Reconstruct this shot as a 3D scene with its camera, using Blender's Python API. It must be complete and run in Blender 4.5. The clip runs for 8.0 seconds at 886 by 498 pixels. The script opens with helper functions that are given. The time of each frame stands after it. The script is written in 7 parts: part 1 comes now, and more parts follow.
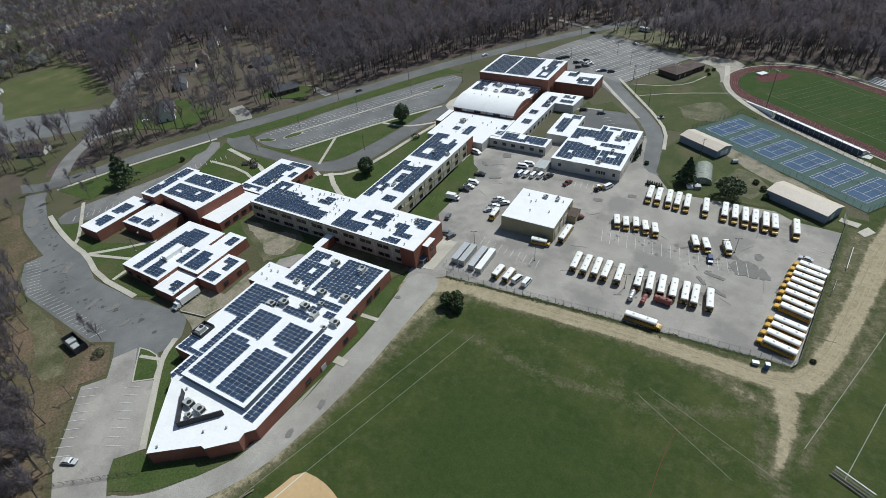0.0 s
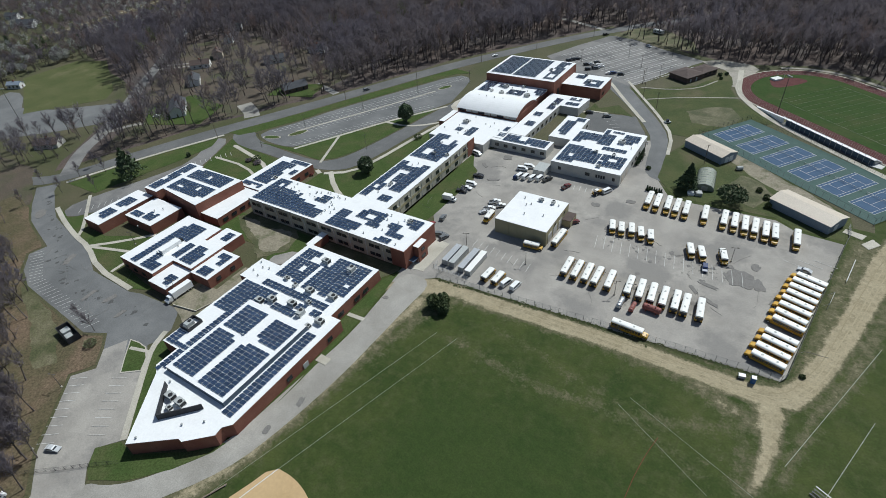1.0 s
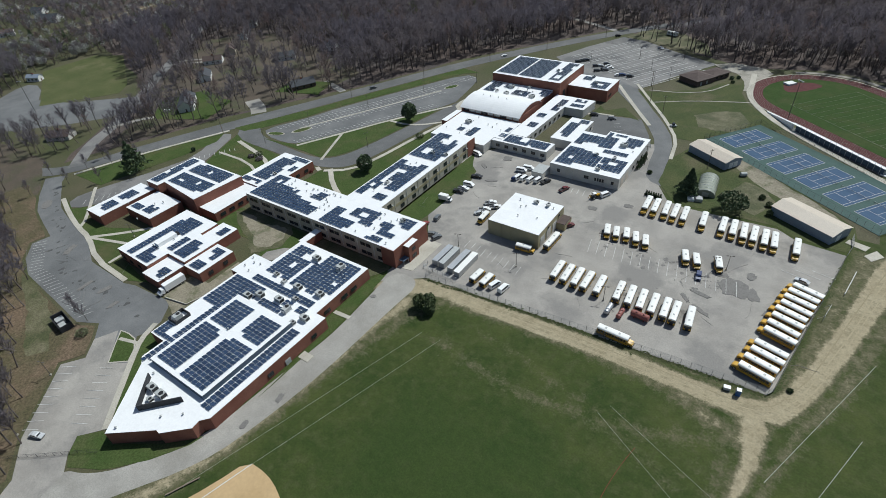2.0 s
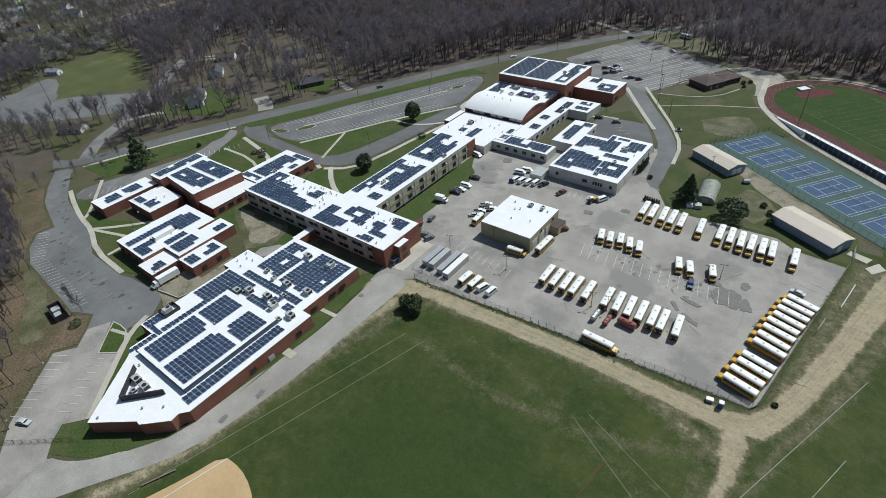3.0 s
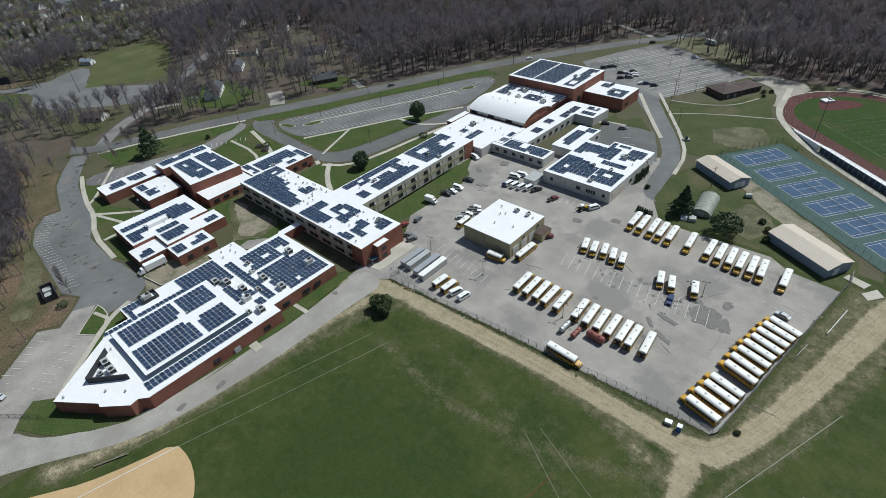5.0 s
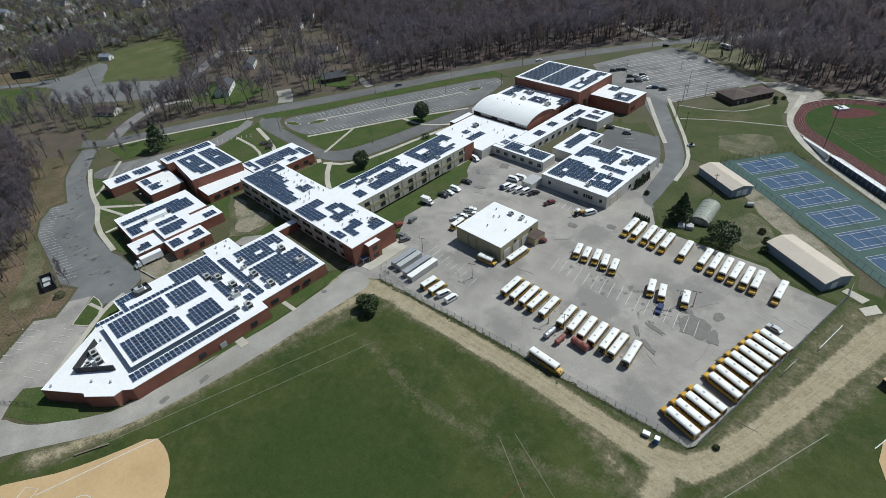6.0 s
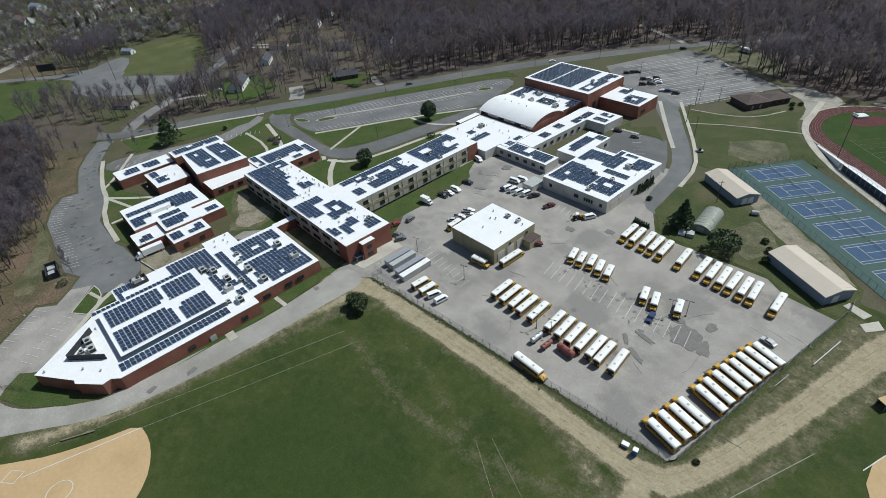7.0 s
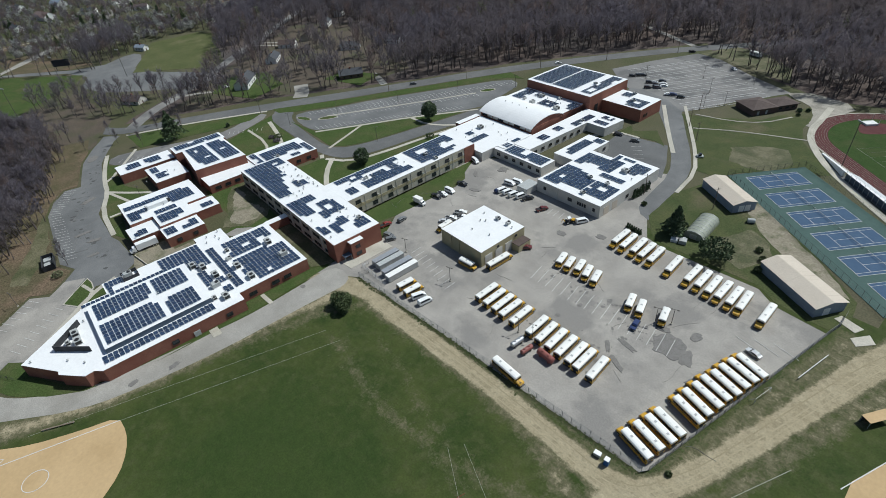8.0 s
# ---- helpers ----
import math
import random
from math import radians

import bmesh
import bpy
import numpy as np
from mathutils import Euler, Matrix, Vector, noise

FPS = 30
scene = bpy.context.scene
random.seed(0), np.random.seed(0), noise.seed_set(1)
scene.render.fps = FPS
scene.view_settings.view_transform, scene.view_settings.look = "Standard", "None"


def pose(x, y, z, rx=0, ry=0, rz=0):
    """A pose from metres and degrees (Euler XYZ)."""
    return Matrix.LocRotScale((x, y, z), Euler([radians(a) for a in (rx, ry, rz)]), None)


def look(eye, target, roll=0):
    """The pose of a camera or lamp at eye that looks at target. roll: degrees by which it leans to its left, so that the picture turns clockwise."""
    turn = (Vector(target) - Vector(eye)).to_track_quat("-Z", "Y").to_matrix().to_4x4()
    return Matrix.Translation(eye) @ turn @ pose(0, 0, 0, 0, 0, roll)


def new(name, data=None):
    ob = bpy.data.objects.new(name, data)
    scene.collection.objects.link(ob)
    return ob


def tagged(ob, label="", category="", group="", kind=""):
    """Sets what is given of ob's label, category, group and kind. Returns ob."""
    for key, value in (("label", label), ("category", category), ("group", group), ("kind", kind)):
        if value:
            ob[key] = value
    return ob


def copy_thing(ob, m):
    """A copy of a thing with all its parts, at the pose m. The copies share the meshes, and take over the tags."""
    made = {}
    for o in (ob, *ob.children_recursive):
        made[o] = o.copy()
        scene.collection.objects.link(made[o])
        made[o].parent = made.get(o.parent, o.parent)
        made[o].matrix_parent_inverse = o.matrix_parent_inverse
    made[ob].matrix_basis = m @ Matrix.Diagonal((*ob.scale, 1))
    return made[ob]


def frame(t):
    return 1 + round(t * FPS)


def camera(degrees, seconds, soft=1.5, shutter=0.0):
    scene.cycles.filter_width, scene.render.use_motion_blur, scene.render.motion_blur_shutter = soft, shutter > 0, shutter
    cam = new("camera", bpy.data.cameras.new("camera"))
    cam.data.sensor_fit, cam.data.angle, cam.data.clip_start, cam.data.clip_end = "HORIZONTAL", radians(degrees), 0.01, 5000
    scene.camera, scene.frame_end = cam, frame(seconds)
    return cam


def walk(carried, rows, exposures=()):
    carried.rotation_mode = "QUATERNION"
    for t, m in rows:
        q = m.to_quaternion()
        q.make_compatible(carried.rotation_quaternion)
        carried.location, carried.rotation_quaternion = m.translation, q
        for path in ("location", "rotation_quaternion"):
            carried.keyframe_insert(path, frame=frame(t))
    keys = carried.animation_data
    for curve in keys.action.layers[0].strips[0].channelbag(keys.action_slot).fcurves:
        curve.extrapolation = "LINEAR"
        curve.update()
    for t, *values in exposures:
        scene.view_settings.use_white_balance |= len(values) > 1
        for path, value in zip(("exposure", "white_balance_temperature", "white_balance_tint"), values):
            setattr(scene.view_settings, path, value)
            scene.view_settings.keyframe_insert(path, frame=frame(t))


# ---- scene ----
cam = camera(80.3, 8.0, soft=0.8)
PATH = [
    (0, (0.251, 0.283, 132.581), (-0.603, 1.615, 131.357), -5.0),
    (0.5, (4.96, 3.622, 132.244), (4.072, 4.934, 131.023), -5.0),
    (1, (9.39, 6.883, 132.004), (8.474, 8.176, 130.784), -5.1),
    (1.5, (13.608, 10.3, 131.445), (12.664, 11.574, 130.226), -5.1),
    (3, (25.892, 20.692, 130.286), (24.866, 21.905, 129.072), -5.1),
    (3.5, (29.997, 24.42, 130.022), (28.944, 25.612, 128.809), -5.1),
    (4, (33.772, 27.967, 129.486), (32.694, 29.139, 128.276), -5.1),
    (4.5, (37.477, 31.95, 128.93), (36.375, 33.1, 127.722), -5.1),
    (6, (48.211, 43.911, 127.865), (47.036, 44.994, 126.663), -5.0),
    (6.5, (51.586, 47.939, 127.545), (50.381, 48.991, 126.345), -5.0),
    (7, (54.82, 52.143, 127.164), (53.591, 53.168, 125.964), -5.0),
    (7.5, (58.006, 56.283, 126.781), (56.756, 57.285, 125.584), -4.9),
    (8, (61.087, 60.704, 126.4), (59.82, 61.686, 125.204), -4.9),
]
walk(cam, [(t, look(eye, target, roll)) for t, eye, target, roll in PATH], exposures=((0.0, -0.11, 6060, 4.6), (8.0, -0.11, 6060, 4.6)))

# ---- world, sun ----
SUN_EL, SUN_AZ = radians(54), radians(16)
world = bpy.data.worlds.new("sky")
scene.world = world
world.use_nodes = True
wn = world.node_tree
sky = wn.nodes.new("ShaderNodeTexSky")
sky.sky_type, sky.sun_disc = "NISHITA", False
sky.sun_elevation, sky.sun_rotation = SUN_EL, SUN_AZ
sky.dust_density, sky.ozone_density = 1.5, 1.5
bg = wn.nodes["Background"]
bg.inputs[1].default_value = 0.068
wn.links.new(sky.outputs[0], bg.inputs[0])
sun_data = bpy.data.lights.new("sun", "SUN")
sun_data.energy, sun_data.angle, sun_data.color = 4.3, radians(0.53), (1.0, 0.98, 0.93)
sun = new("sun", sun_data)
sd = Vector((math.sin(SUN_AZ) * math.cos(SUN_EL), math.cos(SUN_AZ) * math.cos(SUN_EL), math.sin(SUN_EL)))
sun.matrix_world = look(sd * 500, (0, 0, 0))


# ---- materials ----
def mat(name, c1, c2, scale=1.0, rough=0.85, metal=0.0, fine=12.0, bump=0.0, c3=None, big=0.05, cut=(0.42, 0.62), per_object=0.0, spec=0.3, island=0.0, grain=0.17):
    """Two-scale mottled surface: c1 and c2 by noise of `scale` per metre, c3 in large patches of `big` per metre, fine grain on top."""
    m = bpy.data.materials.new(name)
    m.use_nodes = True
    nt = m.node_tree
    N, L = nt.nodes, nt.links
    p = N["Principled BSDF"]
    p.inputs["Roughness"].default_value = rough
    p.inputs["Metallic"].default_value = metal
    p.inputs["Specular IOR Level"].default_value = spec
    geo = N.new("ShaderNodeNewGeometry")

    def tex(s, detail=4.0):
        t = N.new("ShaderNodeTexNoise")
        t.inputs["Scale"].default_value = s
        t.inputs["Detail"].default_value = detail
        t.inputs["Roughness"].default_value = 0.62
        L.new(geo.outputs["Position"], t.inputs["Vector"])
        return t.outputs["Fac"]

    def ramp(fac, a, b):
        r = N.new("ShaderNodeMapRange")
        r.inputs["From Min"].default_value, r.inputs["From Max"].default_value = a, b
        L.new(fac, r.inputs["Value"])
        return r.outputs["Result"]

    def mix(fac, a, b, kind="MIX"):
        x = N.new("ShaderNodeMix")
        x.data_type, x.blend_type = "RGBA", kind
        for sock, v in ((x.inputs["Factor"], fac), (x.inputs["A"], a), (x.inputs["B"], b)):
            if isinstance(v, (int, float)):
                sock.default_value = v
            elif isinstance(v, tuple):
                sock.default_value = (*v, 1.0)
            else:
                L.new(v, sock)
        return x.outputs["Result"]

    col = mix(ramp(tex(scale), 0.32, 0.68), c1, c2)
    if c3:
        col = mix(ramp(tex(big, 6.0), *cut), col, c3)
    speck = ramp(tex(fine, 3.0), 0.3, 0.7)
    g = N.new("ShaderNodeMapRange")
    g.inputs["To Min"].default_value, g.inputs["To Max"].default_value = 1 - grain, 1 + grain
    L.new(speck, g.inputs["Value"])
    col = mix(1.0, col, g.outputs["Result"], "MULTIPLY")
    for amount, node, sock in ((per_object, "ShaderNodeObjectInfo", "Random"), (island, "ShaderNodeNewGeometry", "Random Per Island")):
        if amount:
            o = N.new(node)
            v = N.new("ShaderNodeMapRange")
            v.inputs["To Min"].default_value, v.inputs["To Max"].default_value = 1 - amount, 1 + amount
            L.new(o.outputs[sock], v.inputs["Value"])
            col = mix(1.0, col, v.outputs["Result"], "MULTIPLY")
    L.new(col, p.inputs["Base Color"])
    if bump:
        b = N.new("ShaderNodeBump")
        b.inputs["Strength"].default_value, b.inputs["Distance"].default_value = 0.6, bump
        L.new(tex(fine * 0.5, 4.0), b.inputs["Height"])
        L.new(b.outputs["Normal"], p.inputs["Normal"])
    return m


GROUND = mat("rough_grass", (0.072, 0.070, 0.036), (0.105, 0.090, 0.054), 0.12, fine=1.6, c3=(0.060, 0.066, 0.026), big=0.03, bump=0.2, grain=0.35)
BROWN_GRASS = mat("brown_winter_grass", (0.074, 0.062, 0.046), (0.104, 0.080, 0.060), 0.10, fine=1.4, c3=(0.066, 0.070, 0.034), big=0.04, cut=(0.50, 0.68), bump=0.2, grain=0.35)
LITTER = mat("leaf_litter", (0.086, 0.067, 0.059), (0.118, 0.092, 0.080), 0.10, fine=0.9, c3=(0.082, 0.071, 0.067), big=0.02, bump=0.3, grain=0.4, spec=0.1)
LAWN = mat("lawn_grass", (0.047, 0.074, 0.022), (0.068, 0.091, 0.031), 0.15, fine=1.8, c3=(0.090, 0.088, 0.043), big=0.05, cut=(0.50, 0.70), bump=0.1, grain=0.33, spec=0.06)
TURF = mat("stadium_turf", (0.034, 0.062, 0.018), (0.046, 0.073, 0.023), 0.2, fine=2.0, c3=(0.062, 0.074, 0.030), big=0.06, cut=(0.5, 0.7), grain=0.25, spec=0.05)
WORN = mat("worn_grass", (0.150, 0.135, 0.084), (0.100, 0.096, 0.050), 0.25, fine=1.6, c3=(0.066, 0.072, 0.032), big=0.09, cut=(0.42, 0.6), bump=0.1, grain=0.35)
ASPHALT = mat("worn_asphalt", (0.258, 0.240, 0.218), (0.352, 0.328, 0.295), 0.09, fine=2.2, c3=(0.222, 0.209, 0.193), big=0.04, cut=(0.50, 0.60), bump=0.01, grain=0.12)
ASPHALT_PALE = mat("pale_asphalt", (0.300, 0.284, 0.258), (0.365, 0.346, 0.312), 0.16, fine=2.5, c3=(0.255, 0.240, 0.214), big=0.05, bump=0.02, grain=0.16)
ASPHALT_DARK = mat("dark_asphalt", (0.120, 0.120, 0.120), (0.150, 0.149, 0.146), 0.2, fine=2.5, c3=(0.105, 0.105, 0.104), big=0.04, bump=0.02)
PATCH_DARK = mat("dark_asphalt_stain", (0.070, 0.069, 0.067), (0.095, 0.094, 0.092), 0.7, fine=3.0, grain=0.2)
PATCH = mat("asphalt_patch", (0.155, 0.146, 0.136), (0.195, 0.184, 0.172), 0.7, fine=3.0, grain=0.2)
CONCRETE = mat("concrete", (0.42, 0.39, 0.33), (0.50, 0.465, 0.40), 0.4, fine=3.0, c3=(0.37, 0.345, 0.29), big=0.1, bump=0.01)
CONCRETE_DULL = mat("tan_worn_concrete", (0.31, 0.28, 0.225), (0.36, 0.325, 0.265), 0.4, fine=3.0, c3=(0.27, 0.245, 0.20), big=0.1, bump=0.01)
DIRT = mat("sandy_dirt", (0.330, 0.288, 0.208), (0.405, 0.358, 0.264), 0.12, fine=1.6, c3=(0.265, 0.228, 0.155), big=0.07, cut=(0.46, 0.66), bump=0.05, grain=0.2)
DIRT_DULL = mat("trampled_soil", (0.200, 0.176, 0.128), (0.262, 0.232, 0.172), 0.3, fine=1.4, c3=(0.110, 0.112, 0.062), big=0.16, cut=(0.50, 0.66), bump=0.05, grain=0.25)
GRAVEL = mat("pale_gravel", (0.290, 0.268, 0.228), (0.345, 0.318, 0.272), 0.25, fine=1.8, c3=(0.215, 0.200, 0.165), big=0.12, cut=(0.48, 0.64), bump=0.03, grain=0.22)
CLAY = mat("infield_clay", (0.47, 0.33, 0.175), (0.51, 0.365, 0.200), 0.12, fine=1.0, c3=(0.43, 0.30, 0.155), big=0.06, grain=0.06)
TRACK = mat("red_track", (0.094, 0.040, 0.040), (0.116, 0.051, 0.050), 0.3, fine=2.5, spec=0.05)
COURT_GREEN = mat("green_court", (0.052, 0.092, 0.083), (0.065, 0.108, 0.096), 0.2, fine=2.5, rough=0.75, grain=0.1, spec=0.15)
COURT_BLUE = mat("blue_court", (0.046, 0.086, 0.152), (0.058, 0.101, 0.170), 0.3, fine=2.5, rough=0.75, grain=0.1, spec=0.15)
ASPHALT_MID = mat("grey_asphalt", (0.172, 0.166, 0.160), (0.222, 0.214, 0.204), 0.10, fine=2.2, c3=(0.130, 0.127, 0.124), big=0.04, cut=(0.48, 0.60), bump=0.02, grain=0.16)
ASPHALT_COOL = mat("cool_grey_asphalt", (0.142, 0.143, 0.143), (0.185, 0.185, 0.182), 0.10, fine=2.2, c3=(0.122, 0.123, 0.123), big=0.04, bump=0.02, grain=0.14)
BANK = mat("dry_brown_bank", (0.112, 0.092, 0.058), (0.084, 0.076, 0.042), 0.22, fine=1.3, c3=(0.148, 0.108, 0.074), big=0.05, cut=(0.48, 0.62), bump=0.2, grain=0.4, spec=0.1)
CHALK = mat("faded_chalk", (0.31, 0.315, 0.265), (0.20, 0.21, 0.155), 1.0, fine=3.0, grain=0.3)
MEADOW = mat("pale_meadow_grass", (0.074, 0.088, 0.034), (0.104, 0.108, 0.048), 0.06, fine=1.7, c3=(0.150, 0.138, 0.076), big=0.03, cut=(0.55, 0.72), grain=0.25, spec=0.1)
DRY = mat("dry_green_grass", (0.050, 0.067, 0.025), (0.078, 0.086, 0.036), 0.10, fine=1.7, c3=(0.118, 0.102, 0.064), big=0.035, cut=(0.54, 0.72), grain=0.35, spec=0.1)
PAINT = mat("white_line_paint", (0.62, 0.61, 0.58), (0.48, 0.47, 0.45), 1.0, fine=6.0)
ROOF_WHITE = mat("white_roof_membrane", (0.76, 0.76, 0.76), (0.79, 0.79, 0.788), 0.25, fine=1.5, c3=(0.70, 0.70, 0.692), big=0.12, cut=(0.52, 0.78), rough=0.6, grain=0.04)
COPING = mat("white_metal_coping", (0.78, 0.78, 0.77), (0.82, 0.82, 0.81), 0.5, rough=0.5, grain=0.03)
BRICK = mat("red_brick", (0.214, 0.090, 0.063), (0.270, 0.122, 0.086), 0.6, fine=6.0, c3=(0.20, 0.078, 0.055), big=0.15, bump=0.01)
PANEL_WALL = mat("buff_wall_panel", (0.44, 0.40, 0.31), (0.50, 0.455, 0.36), 0.3, fine=5.0, c3=(0.38, 0.34, 0.27), big=0.15)
CREAM_WALL = mat("cream_wall_panel", (0.47, 0.44, 0.36), (0.53, 0.49, 0.41), 0.3, fine=5.0, c3=(0.42, 0.385, 0.31), big=0.15)
BUFF_BAND = mat("buff_panel_band", (0.40, 0.35, 0.22), (0.45, 0.39, 0.255), 0.3, fine=5.0, c3=(0.36, 0.31, 0.20), big=0.15)
PALE_WALL = mat("pale_block_wall", (0.54, 0.52, 0.48), (0.60, 0.58, 0.54), 0.3, fine=5.0, c3=(0.47, 0.45, 0.41), big=0.15)
TAN_WALL = mat("tan_block_wall", (0.33, 0.29, 0.18), (0.37, 0.325, 0.205), 0.3, fine=5.0)
BLUE_METAL = mat("blue_grey_siding", (0.22, 0.26, 0.32), (0.26, 0.30, 0.36), 0.3, fine=4.0, rough=0.5)
TAN_ROOF = mat("tan_metal_roof", (0.52, 0.45, 0.37), (0.56, 0.49, 0.405), 0.3, fine=4.0, rough=0.5)
BROWN_ROOF = mat("brown_shingle_roof", (0.075, 0.055, 0.050), (0.10, 0.075, 0.066), 0.5, fine=4.0)
BROWN_WALL = mat("brown_wood_wall", (0.10, 0.072, 0.06), (0.13, 0.09, 0.075), 0.5, fine=4.0)
DARK = mat("dark_screen_wall", (0.035, 0.036, 0.04), (0.05, 0.05, 0.055), 1.0)
CLADDING = mat("dark_blue_cladding", (0.07, 0.10, 0.14), (0.09, 0.12, 0.165), 0.5, rough=0.5)
FENCE_GREY = mat("weathered_fence_wire", (0.16, 0.16, 0.155), (0.21, 0.21, 0.20), 1.0, rough=0.6)
STEEL = mat("galvanised_steel", (0.42, 0.43, 0.44), (0.50, 0.51, 0.52), 1.0, rough=0.45, metal=0.6)
HVAC_GREY = mat("grey_unit_paint", (0.36, 0.37, 0.36), (0.43, 0.44, 0.43), 1.0, rough=0.5)
POLE_BROWN = mat("dark_pole", (0.08, 0.072, 0.065), (0.11, 0.10, 0.09), 1.0)
WOOD_POLE = mat("weathered_wood", (0.16, 0.125, 0.095), (0.22, 0.175, 0.135), 1.0, fine=6.0)
BUS_YELLOW = mat("school_bus_yellow", (0.54, 0.30, 0.022), (0.58, 0.33, 0.028), 0.5, rough=0.4, spec=0.5, per_object=0.08, grain=0.06)
BUS_WHITE = mat("white_bus_roof", (0.74, 0.73, 0.69), (0.79, 0.78, 0.745), 0.6, rough=0.45, per_object=0.03, grain=0.03)
BLACK = mat("black_rubber", (0.018, 0.018, 0.018), (0.03, 0.03, 0.03), 2.0, rough=0.7)
TRIM_BLACK = mat("black_trim", (0.02, 0.02, 0.022), (0.03, 0.03, 0.03), 2.0, rough=0.5)
CHROME = mat("wheel_metal", (0.55, 0.55, 0.56), (0.62, 0.62, 0.63), 2.0, rough=0.35, metal=0.8)
GLASS = mat("dark_window_glass", (0.022, 0.026, 0.032), (0.035, 0.04, 0.046), 0.5, rough=0.08, spec=0.6, fine=1.0)
LAMP = mat("lamp_lens", (0.75, 0.74, 0.70), (0.8, 0.79, 0.75), 2.0, rough=0.2)
PV = mat("solar_glass", (0.022, 0.038, 0.074), (0.032, 0.051, 0.094), 0.4, rough=0.18, spec=0.5, per_object=0.22, grain=0.05)
ALU = mat("aluminium_frame", (0.62, 0.63, 0.64), (0.68, 0.69, 0.70), 1.0, rough=0.4, metal=0.5)
BARK = mat("grey_bark", (0.092, 0.078, 0.072), (0.132, 0.112, 0.103), 0.5, fine=3.0, island=0.2, spec=0.1)


def thin(m, share_through):
    """Twigs and leaves finer than the mesh let part of the light through."""
    N, L = m.node_tree.nodes, m.node_tree.links
    p = N["Principled BSDF"]
    back = N.new("ShaderNodeBsdfTranslucent")
    both = N.new("ShaderNodeMixShader")
    both.inputs[0].default_value = share_through
    L.new(p.inputs["Base Color"].links[0].from_socket, back.inputs["Color"])
    L.new(p.outputs[0], both.inputs[1])
    L.new(back.outputs[0], both.inputs[2])
    L.new(both.outputs[0], N["Material Output"].inputs["Surface"])
    return m


TWIG = thin(mat("bare_twigs", (0.172, 0.155, 0.178), (0.220, 0.198, 0.224), 0.03, fine=0.4, c3=(0.212, 0.182, 0.184), big=0.012, island=0.12, spec=0.05, grain=0.1), 0.5)
TWIG_RED = thin(mat("budding_red_twigs", (0.206, 0.158, 0.150), (0.246, 0.188, 0.174), 0.03, fine=0.4, island=0.16, spec=0.05, grain=0.1), 0.5)
BLOSSOM = thin(mat("pale_blossom", (0.36, 0.36, 0.33), (0.44, 0.44, 0.41), 0.5, fine=2.0, island=0.2), 0.3)
BUDS = mat("green_buds", (0.13, 0.14, 0.075), (0.17, 0.18, 0.10), 0.3, fine=2.0, island=0.3)
NEEDLE = mat("evergreen_needles", (0.062, 0.092, 0.046), (0.098, 0.130, 0.068), 0.6, fine=3.0, island=0.35)
SHRUB = mat("shrub_leaves", (0.074, 0.100, 0.042), (0.104, 0.128, 0.058), 0.6, fine=3.0, island=0.4)
WHITE_SIDING = mat("white_siding", (0.66, 0.66, 0.64), (0.72, 0.72, 0.70), 0.6, fine=4.0)
GREY_SHINGLE = mat("grey_shingles", (0.055, 0.058, 0.066), (0.074, 0.077, 0.085), 0.6, fine=4.0)
RED_PAINT = mat("dull_red_tank", (0.22, 0.075, 0.062), (0.27, 0.10, 0.085), 0.6, fine=3.0, rough=0.5)
RED_TAPE = mat("red_marking", (0.150, 0.034, 0.020), (0.105, 0.040, 0.020), 1.2, fine=3.0, grain=0.3)
GREENHOUSE = mat("greenhouse_film", (0.23, 0.25, 0.20), (0.29, 0.30, 0.25), 0.4, rough=0.4)
BLUE_PLASTIC = mat("blue_plastic", (0.03, 0.10, 0.28), (0.045, 0.13, 0.33), 1.0, rough=0.4)


def car_paint(name, c):
    return mat(name, c, tuple(min(1, v * 1.15 + 0.004) for v in c), 0.6, rough=0.3, spec=0.6)


CAR = {"white": car_paint("white_car_paint", (0.74, 0.74, 0.73)), "silver": car_paint("silver_car_paint", (0.45, 0.46, 0.47)),
       "black": car_paint("black_car_paint", (0.018, 0.018, 0.02)), "blue": car_paint("blue_car_paint", (0.02, 0.035, 0.11)),
       "maroon": car_paint("maroon_car_paint", (0.11, 0.022, 0.022)), "grey": car_paint("grey_car_paint", (0.13, 0.135, 0.14)),
       "red": car_paint("red_car_paint", (0.20, 0.03, 0.025))}


# ---- mesh helpers ----
def box(bm, x0, y0, z0, x1, y1, z1):
    v = [bm.verts.new(c) for c in ((x0, y0, z0), (x1, y0, z0), (x1, y1, z0), (x0, y1, z0), (x0, y0, z1), (x1, y0, z1), (x1, y1, z1), (x0, y1, z1))]
    fs = [bm.faces.new([v[i] for i in f]) for f in ((3, 2, 1, 0), (4, 5, 6, 7), (0, 1, 5, 4), (1, 2, 6, 5), (2, 3, 7, 6), (3, 0, 4, 7))]
    return fs


def boxes(*dims):
    bm = bmesh.new()
    for d in dims:
        box(bm, *d)
    return bm


def tube(bm, a, b, r0, r1, sides=6):
    a, b = Vector(a), Vector(b)
    d = (b - a).normalized()
    s = d.orthogonal().normalized()
    u = d.cross(s)
    rings = []
    for p, r in ((a, r0), (b, r1)):
        rings.append([bm.verts.new(p + (s * math.cos(k * 2 * math.pi / sides) + u * math.sin(k * 2 * math.pi / sides)) * r) for k in range(sides)])
    for k in range(sides):
        bm.faces.new((rings[0][k], rings[0][(k + 1) % sides], rings[1][(k + 1) % sides], rings[1][k]))
    bm.faces.new(rings[1])
    bm.faces.new(rings[0][::-1])


